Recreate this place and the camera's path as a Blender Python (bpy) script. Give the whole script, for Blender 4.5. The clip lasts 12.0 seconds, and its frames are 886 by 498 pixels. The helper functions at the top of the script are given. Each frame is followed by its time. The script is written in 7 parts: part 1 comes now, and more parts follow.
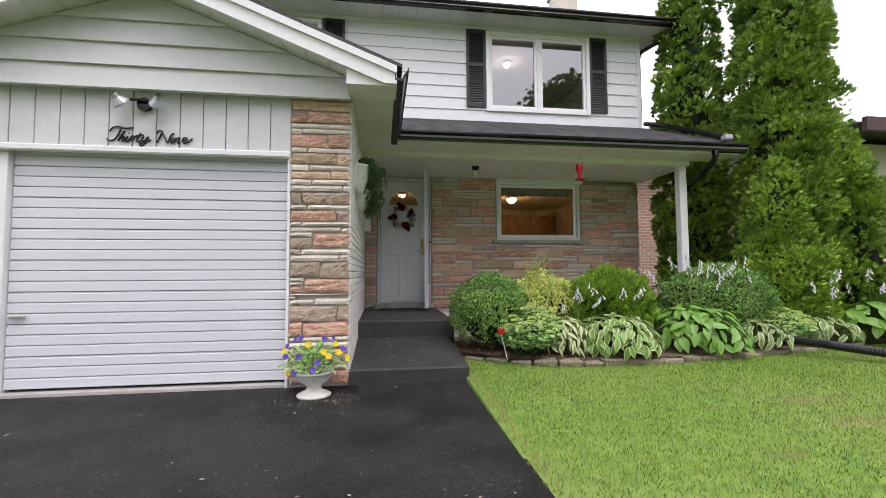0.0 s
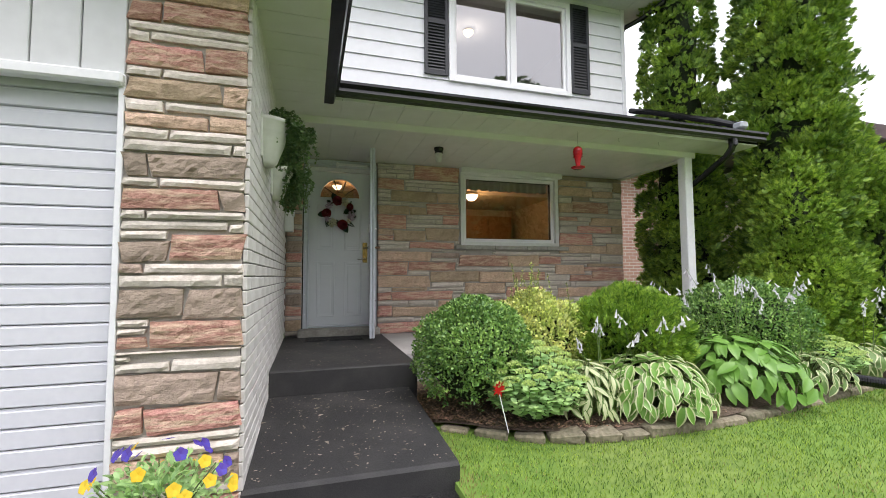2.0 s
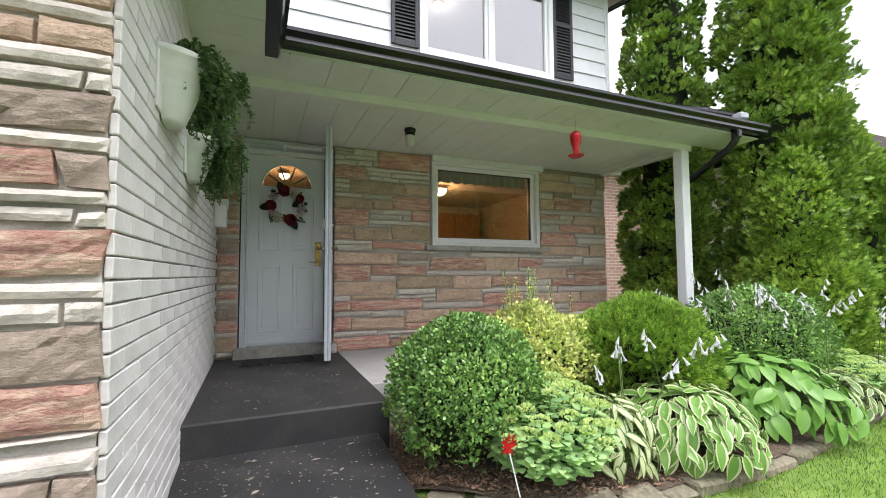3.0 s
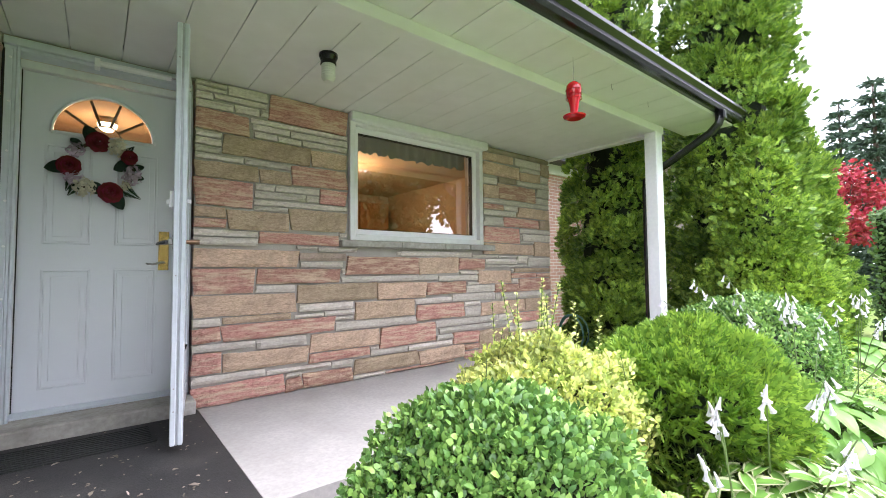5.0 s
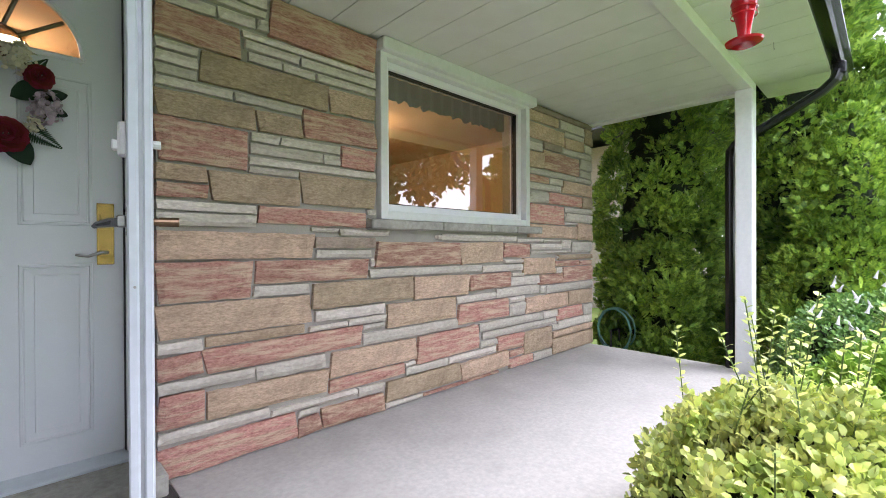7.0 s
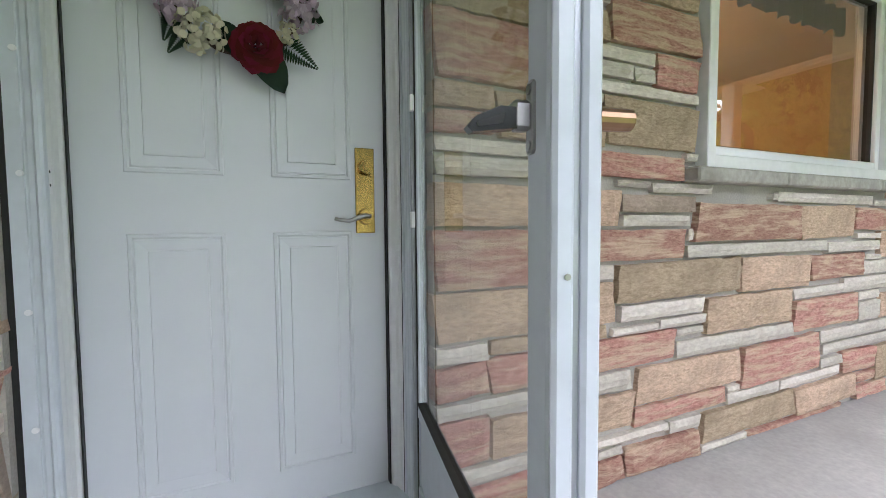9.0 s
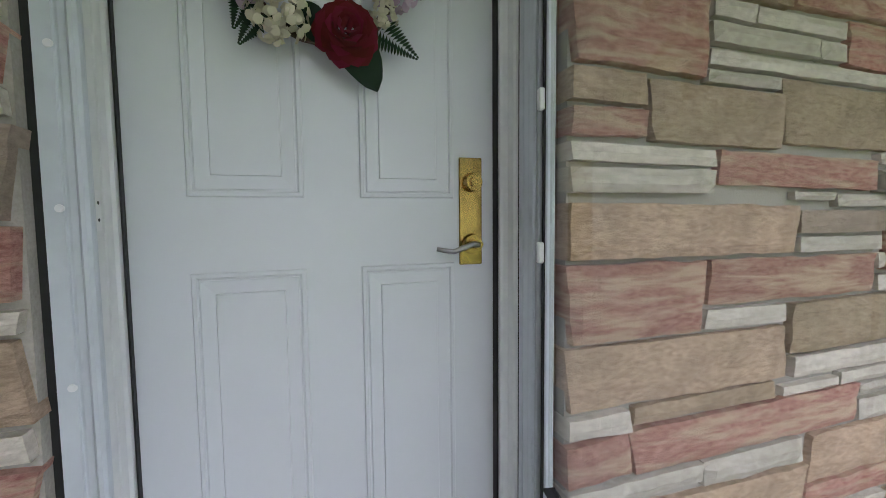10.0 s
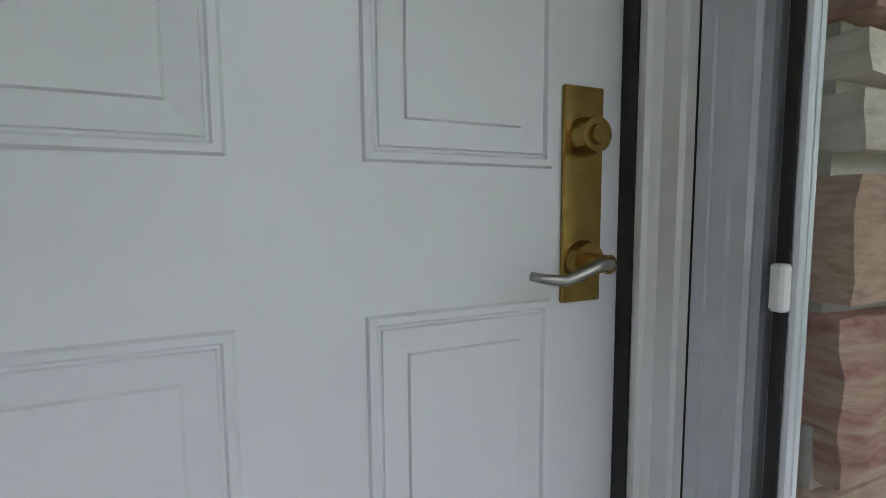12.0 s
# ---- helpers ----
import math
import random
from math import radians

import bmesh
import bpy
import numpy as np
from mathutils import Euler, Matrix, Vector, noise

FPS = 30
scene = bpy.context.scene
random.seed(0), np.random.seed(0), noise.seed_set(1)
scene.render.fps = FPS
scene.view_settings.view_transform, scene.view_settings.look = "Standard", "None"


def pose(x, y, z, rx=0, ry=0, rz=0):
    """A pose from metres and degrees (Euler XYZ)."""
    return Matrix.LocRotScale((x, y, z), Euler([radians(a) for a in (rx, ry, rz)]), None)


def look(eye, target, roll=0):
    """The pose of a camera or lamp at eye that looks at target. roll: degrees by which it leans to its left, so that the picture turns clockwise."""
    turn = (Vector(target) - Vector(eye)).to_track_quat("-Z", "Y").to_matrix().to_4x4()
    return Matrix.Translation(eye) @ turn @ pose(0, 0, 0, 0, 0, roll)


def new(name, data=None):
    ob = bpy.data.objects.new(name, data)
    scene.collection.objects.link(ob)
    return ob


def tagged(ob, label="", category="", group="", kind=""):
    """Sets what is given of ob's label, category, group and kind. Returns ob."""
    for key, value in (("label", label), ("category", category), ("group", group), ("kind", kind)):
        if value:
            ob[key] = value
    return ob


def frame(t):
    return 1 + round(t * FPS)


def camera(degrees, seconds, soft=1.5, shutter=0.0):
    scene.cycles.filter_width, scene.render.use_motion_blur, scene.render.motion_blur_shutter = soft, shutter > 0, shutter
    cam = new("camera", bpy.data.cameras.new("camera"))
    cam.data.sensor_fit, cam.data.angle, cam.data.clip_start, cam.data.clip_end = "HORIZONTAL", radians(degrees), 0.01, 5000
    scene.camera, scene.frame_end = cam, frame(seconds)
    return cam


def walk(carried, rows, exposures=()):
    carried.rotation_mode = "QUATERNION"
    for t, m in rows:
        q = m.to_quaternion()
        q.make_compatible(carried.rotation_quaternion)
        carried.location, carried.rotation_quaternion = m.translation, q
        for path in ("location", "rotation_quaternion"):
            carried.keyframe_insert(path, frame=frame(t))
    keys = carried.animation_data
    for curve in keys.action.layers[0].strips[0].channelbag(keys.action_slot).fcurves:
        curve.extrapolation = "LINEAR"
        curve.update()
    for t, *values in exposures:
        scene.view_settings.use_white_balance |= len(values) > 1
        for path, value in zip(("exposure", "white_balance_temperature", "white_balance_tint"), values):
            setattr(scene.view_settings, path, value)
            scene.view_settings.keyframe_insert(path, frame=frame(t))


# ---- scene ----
cam = camera(91.3, 12.0, soft=0.75)
METRES, EYE, TILT, LEAN, TURN = 7.8, 1.2, 0.0, 0.0, -8.0
ROWS = [
    (0.0, 0.0, 0.0, 0.0, 0.02, 3.22, 0.29),
    (0.5, -0.0069, 0.0578, 0.0035, -1.4, 3.25, 0.27),
    (1.0, -0.0175, 0.115, 0.0136, -3.27, 3.51, 0.2),
    (1.5, -0.0224, 0.1753, 0.0194, -6.11, 3.33, 0.34),
    (2.0, -0.0309, 0.2347, 0.022, -8.92, 3.51, 0.32),
    (2.5, -0.0381, 0.2923, 0.0302, -11.95, 3.46, 0.27),
    (3.0, -0.0374, 0.3519, 0.0329, -15.1, 3.29, 0.39),
    (5.0, -0.0311, 0.5586, 0.0453, -30.68, 2.64, 0.52),
    (5.5, -0.0314, 0.6052, 0.0553, -34.1, 1.93, 0.47),
    (6.0, -0.0324, 0.6422, 0.0608, -36.88, 1.26, 0.42),
    (6.5, -0.0319, 0.6829, 0.0595, -37.23, 0.35, 0.4),
    (8.5, -0.0658, 0.8211, 0.0479, -23.09, -2.59, 0.37),
    (9.0, -0.0713, 0.856, 0.0498, -16.79, -3.16, 0.47),
    (9.5, -0.0765, 0.8734, 0.0613, -12.79, -3.63, 0.52),
    (10.0, -0.0863, 0.9006, 0.0624, -10.83, -4.03, 0.57),
    (10.5, -0.0939, 0.9172, 0.0651, -10.62, -4.34, 0.45),
    (11.0, -0.0959, 0.9273, 0.0638, -10.51, -4.28, 0.45),
    (11.5, -0.0908, 0.9529, 0.0606, -11.03, -4.41, 0.45),
    (12.0, -0.0906, 0.9786, 0.0621, -14.61, -4.85, 0.4),
]
walk(cam, [(t, pose(0, 0, EYE, TILT, LEAN, TURN) @ pose(METRES * x, METRES * y, METRES * z, 90 + pitch, roll, yaw)) for t, x, y, z, yaw, pitch, roll in ROWS],
     exposures=[(0.0, 0.42, 6450, 20), (1.5, 0.6, 6430, 18), (2.5, 0.8, 6300, 15), (3.2, 1.08, 6200, 15), (5.0, 1.8, 6000, 19.5), (6.5, 1.73, 5900, 19.5),
                (8.5, 2.12, 5950, 16), (9.5, 2.0, 5950, 18), (10.5, 1.93, 5980, 20), (12.0, 1.84, 6000, 20)])

# ---- light ----
world = bpy.data.worlds.new("overcast_sky")
scene.world = world
world.use_nodes = True
_nt = world.node_tree
_bg = _nt.nodes["Background"]
_sky = _nt.nodes.new("ShaderNodeTexSky")
_sky.sky_type = "NISHITA"
_sky.sun_disc = False
_sky.sun_elevation, _sky.sun_rotation = radians(55), radians(150)
_sky.dust_density = 4.0
_mix = _nt.nodes.new("ShaderNodeMixRGB")
_mix.inputs[0].default_value = 0.9
_mix.inputs[2].default_value = (9.8, 10.0, 10.3, 1)
_nt.links.new(_sky.outputs[0], _mix.inputs[1])
_nt.links.new(_mix.outputs[0], _bg.inputs[0])
_bg.inputs[1].default_value = 0.15
sun_data = bpy.data.lights.new("sun", "SUN")
sun_data.energy, sun_data.angle, sun_data.color = 1.2, radians(25), (1.0, 0.97, 0.93)
sun = new("sun", sun_data)
sun.matrix_world = look((0, 0, 20), (-4.0, 8.0, 4.0))

# ---- materials ----


def material(name, color, color2=None, rough=0.6, scale=20.0, detail=4.0, bump=0.15, dist=0.004, metal=0.0, vary=0.0, island=0.0,
             grime=None, grime_scale=1.5, grime_amount=0.35, stretch=(1, 1, 1), coords="Object", spec=0.5, grain=0.5):
    """Principled surface: two colours mixed by fine noise, broad grime by coarse noise, bump, and a change from piece to piece."""
    m = bpy.data.materials.new(name)
    m.use_nodes = True
    nt = m.node_tree
    p = nt.nodes["Principled BSDF"]
    p.inputs["Roughness"].default_value = rough
    p.inputs["Metallic"].default_value = metal
    p.inputs["Specular IOR Level"].default_value = spec
    tc = nt.nodes.new("ShaderNodeTexCoord")
    mp = nt.nodes.new("ShaderNodeMapping")
    mp.inputs["Scale"].default_value = stretch
    nt.links.new(tc.outputs[coords], mp.inputs[0])
    n1 = nt.nodes.new("ShaderNodeTexNoise")
    n1.inputs["Scale"].default_value, n1.inputs["Detail"].default_value, n1.inputs["Roughness"].default_value = scale, detail, grain
    nt.links.new(mp.outputs[0], n1.inputs["Vector"])
    ramp = nt.nodes.new("ShaderNodeValToRGB")
    c2 = color2 or tuple(c * 0.8 for c in color)
    ramp.color_ramp.elements[0].position, ramp.color_ramp.elements[1].position = (0.3, 0.7) if grain <= 0.5 else (0.39, 0.63)
    ramp.color_ramp.elements[0].color, ramp.color_ramp.elements[1].color = (*color, 1), (*c2, 1)
    nt.links.new(n1.outputs["Fac"], ramp.inputs[0])
    out = ramp.outputs[0]
    if grime:
        n2 = nt.nodes.new("ShaderNodeTexNoise")
        n2.inputs["Scale"].default_value, n2.inputs["Detail"].default_value = grime_scale, 5
        nt.links.new(tc.outputs[coords], n2.inputs["Vector"])
        r2 = nt.nodes.new("ShaderNodeValToRGB")
        r2.color_ramp.elements[0].position, r2.color_ramp.elements[1].position = 0.45, 0.75
        r2.color_ramp.elements[1].color = (grime_amount,) * 3 + (1,)
        nt.links.new(n2.outputs["Fac"], r2.inputs[0])
        mx = nt.nodes.new("ShaderNodeMixRGB")
        mx.inputs[2].default_value = (*grime, 1)
        nt.links.new(r2.outputs[0], mx.inputs[0])
        nt.links.new(out, mx.inputs[1])
        out = mx.outputs[0]
    if vary or island:
        src = nt.nodes.new("ShaderNodeNewGeometry").outputs["Random Per Island"] if island else nt.nodes.new("ShaderNodeObjectInfo").outputs["Random"]
        rng = nt.nodes.new("ShaderNodeMapRange")
        amount = island or vary
        rng.inputs["To Min"].default_value, rng.inputs["To Max"].default_value = 1 - amount, 1 + amount
        nt.links.new(src, rng.inputs["Value"])
        hs = nt.nodes.new("ShaderNodeHueSaturation")
        nt.links.new(rng.outputs[0], hs.inputs["Value"])
        rng2 = nt.nodes.new("ShaderNodeMapRange")
        rng2.inputs["To Min"].default_value, rng2.inputs["To Max"].default_value = 0.5 + 0.04 * amount, 0.5 - 0.05 * amount
        nt.links.new(src, rng2.inputs["Value"])
        nt.links.new(rng2.outputs[0], hs.inputs["Hue"])
        nt.links.new(out, hs.inputs["Color"])
        out = hs.outputs[0]
    nt.links.new(out, p.inputs["Base Color"])
    if bump:
        b = nt.nodes.new("ShaderNodeBump")
        b.inputs["Strength"].default_value, b.inputs["Distance"].default_value = bump, dist
        nt.links.new(n1.outputs["Fac"], b.inputs["Height"])
        nt.links.new(b.outputs[0], p.inputs["Normal"])
    return m


def foliage(name, color, color2, island=0.35, rough=0.5, through_light=0.3, scale=3.0):
    m = material(name, color, color2, rough=rough, scale=scale, bump=0.0, island=island)
    nt = m.node_tree
    p = nt.nodes["Principled BSDF"]
    tr = nt.nodes.new("ShaderNodeBsdfTranslucent")
    link = p.inputs["Base Color"].links[0].from_socket
    nt.links.new(link, tr.inputs[0])
    mixer = nt.nodes.new("ShaderNodeMixShader")
    mixer.inputs[0].default_value = through_light
    nt.links.new(p.outputs[0], mixer.inputs[1])
    nt.links.new(tr.outputs[0], mixer.inputs[2])
    nt.links.new(mixer.outputs[0], nt.nodes["Material Output"].inputs[0])
    return m


def red_stone(name):
    """Rose and rust sandstone with wavy cream veins along the bed."""
    m = material(name, (0.62, 0.36, 0.28), (0.38, 0.16, 0.125), rough=0.85, scale=40, detail=12, bump=1.0, dist=0.014, vary=0.2, stretch=(1, 1, 2.8), grain=0.72)
    nt = m.node_tree
    p = nt.nodes["Principled BSDF"]
    src = p.inputs["Base Color"].links[0].from_socket
    tc = nt.nodes.new("ShaderNodeTexCoord")
    info = nt.nodes.new("ShaderNodeObjectInfo")
    add = nt.nodes.new("ShaderNodeVectorMath")
    add.operation = "ADD"
    mul = nt.nodes.new("ShaderNodeVectorMath")
    mul.operation = "SCALE"
    mul.inputs[0].default_value = (7, 3, 11)
    nt.links.new(info.outputs["Random"], mul.inputs["Scale"])
    nt.links.new(tc.outputs["Object"], add.inputs[0])
    nt.links.new(mul.outputs[0], add.inputs[1])
    mp = nt.nodes.new("ShaderNodeMapping")
    mp.inputs["Scale"].default_value = (2.2, 2.2, 17)
    nt.links.new(add.outputs[0], mp.inputs[0])
    n = nt.nodes.new("ShaderNodeTexNoise")
    n.inputs["Scale"].default_value, n.inputs["Detail"].default_value, n.inputs["Distortion"].default_value, n.inputs["Roughness"].default_value = 2.2, 12, 0.35, 0.66
    nt.links.new(mp.outputs[0], n.inputs["Vector"])
    r = nt.nodes.new("ShaderNodeValToRGB")
    r.color_ramp.elements[0].position, r.color_ramp.elements[1].position = 0.46, 0.6
    r.color_ramp.elements[1].color = (0.8, 0.8, 0.8, 1)
    nt.links.new(n.outputs["Fac"], r.inputs[0])
    mx = nt.nodes.new("ShaderNodeMixRGB")
    mx.inputs[2].default_value = (0.7, 0.54, 0.38, 1)
    nt.links.new(r.outputs[0], mx.inputs[0])
    nt.links.new(src, mx.inputs[1])
    nt.links.new(mx.outputs[0], p.inputs["Base Color"])
    return m


def far_brick(name):
    """Pink brickwork with pale joints for walls that stay far off."""
    m = material(name, (0.5, 0.3, 0.25), (0.42, 0.24, 0.2), rough=0.9, scale=20, bump=0.2)
    nt = m.node_tree
    p = nt.nodes["Principled BSDF"]
    br = nt.nodes.new("ShaderNodeTexBrick")
    tc = nt.nodes.new("ShaderNodeTexCoord")
    mp = nt.nodes.new("ShaderNodeMapping")
    mp.inputs["Rotation"].default_value = (radians(90), 0, 0)
    nt.links.new(tc.outputs["Object"], mp.inputs[0])
    nt.links.new(mp.outputs[0], br.inputs["Vector"])
    br.inputs["Scale"].default_value = 1.0
    br.inputs["Brick Width"].default_value, br.inputs["Row Height"].default_value, br.inputs["Mortar Size"].default_value = 0.24, 0.085, 0.009
    br.inputs["Color1"].default_value, br.inputs["Color2"].default_value, br.inputs["Mortar"].default_value = (0.5, 0.3, 0.25, 1), (0.42, 0.23, 0.19, 1), (0.6, 0.55, 0.5, 1)
    nt.links.new(br.outputs[0], p.inputs["Base Color"])
    return m


def glass_pane(name, tint=(1, 1, 1), gloss=0.5):
    """Thin clear pane: mirror by Fresnel over see-through."""
    m = bpy.data.materials.new(name)
    m.use_nodes = True
    nt = m.node_tree
    nt.nodes.remove(nt.nodes["Principled BSDF"])
    t = nt.nodes.new("ShaderNodeBsdfTransparent")
    t.inputs[0].default_value = (*tint, 1)
    g = nt.nodes.new("ShaderNodeBsdfGlossy")
    g.inputs["Roughness"].default_value = 0.01
    f = nt.nodes.new("ShaderNodeFresnel")
    f.inputs[0].default_value = 1.5 + gloss
    mx = nt.nodes.new("ShaderNodeMixShader")
    nt.links.new(f.outputs[0], mx.inputs[0])
    nt.links.new(t.outputs[0], mx.inputs[1])
    nt.links.new(g.outputs[0], mx.inputs[2])
    nt.links.new(mx.outputs[0], nt.nodes["Material Output"].inputs[0])
    return m


def glow(name, color, strength):
    m = bpy.data.materials.new(name)
    m.use_nodes = True
    p = m.node_tree.nodes["Principled BSDF"]
    p.inputs["Base Color"].default_value = (*color, 1)
    p.inputs["Emission Color"].default_value = (*color, 1)
    p.inputs["Emission Strength"].default_value = strength
    return m


def clear_glass(name, tint):
    """The see-through inner side of a pane."""
    m = bpy.data.materials.new(name)
    m.use_nodes = True
    nt = m.node_tree
    nt.nodes.remove(nt.nodes["Principled BSDF"])
    t = nt.nodes.new("ShaderNodeBsdfTransparent")
    t.inputs[0].default_value = (*tint, 1)
    nt.links.new(t.outputs[0], nt.nodes["Material Output"].inputs[0])
    return m


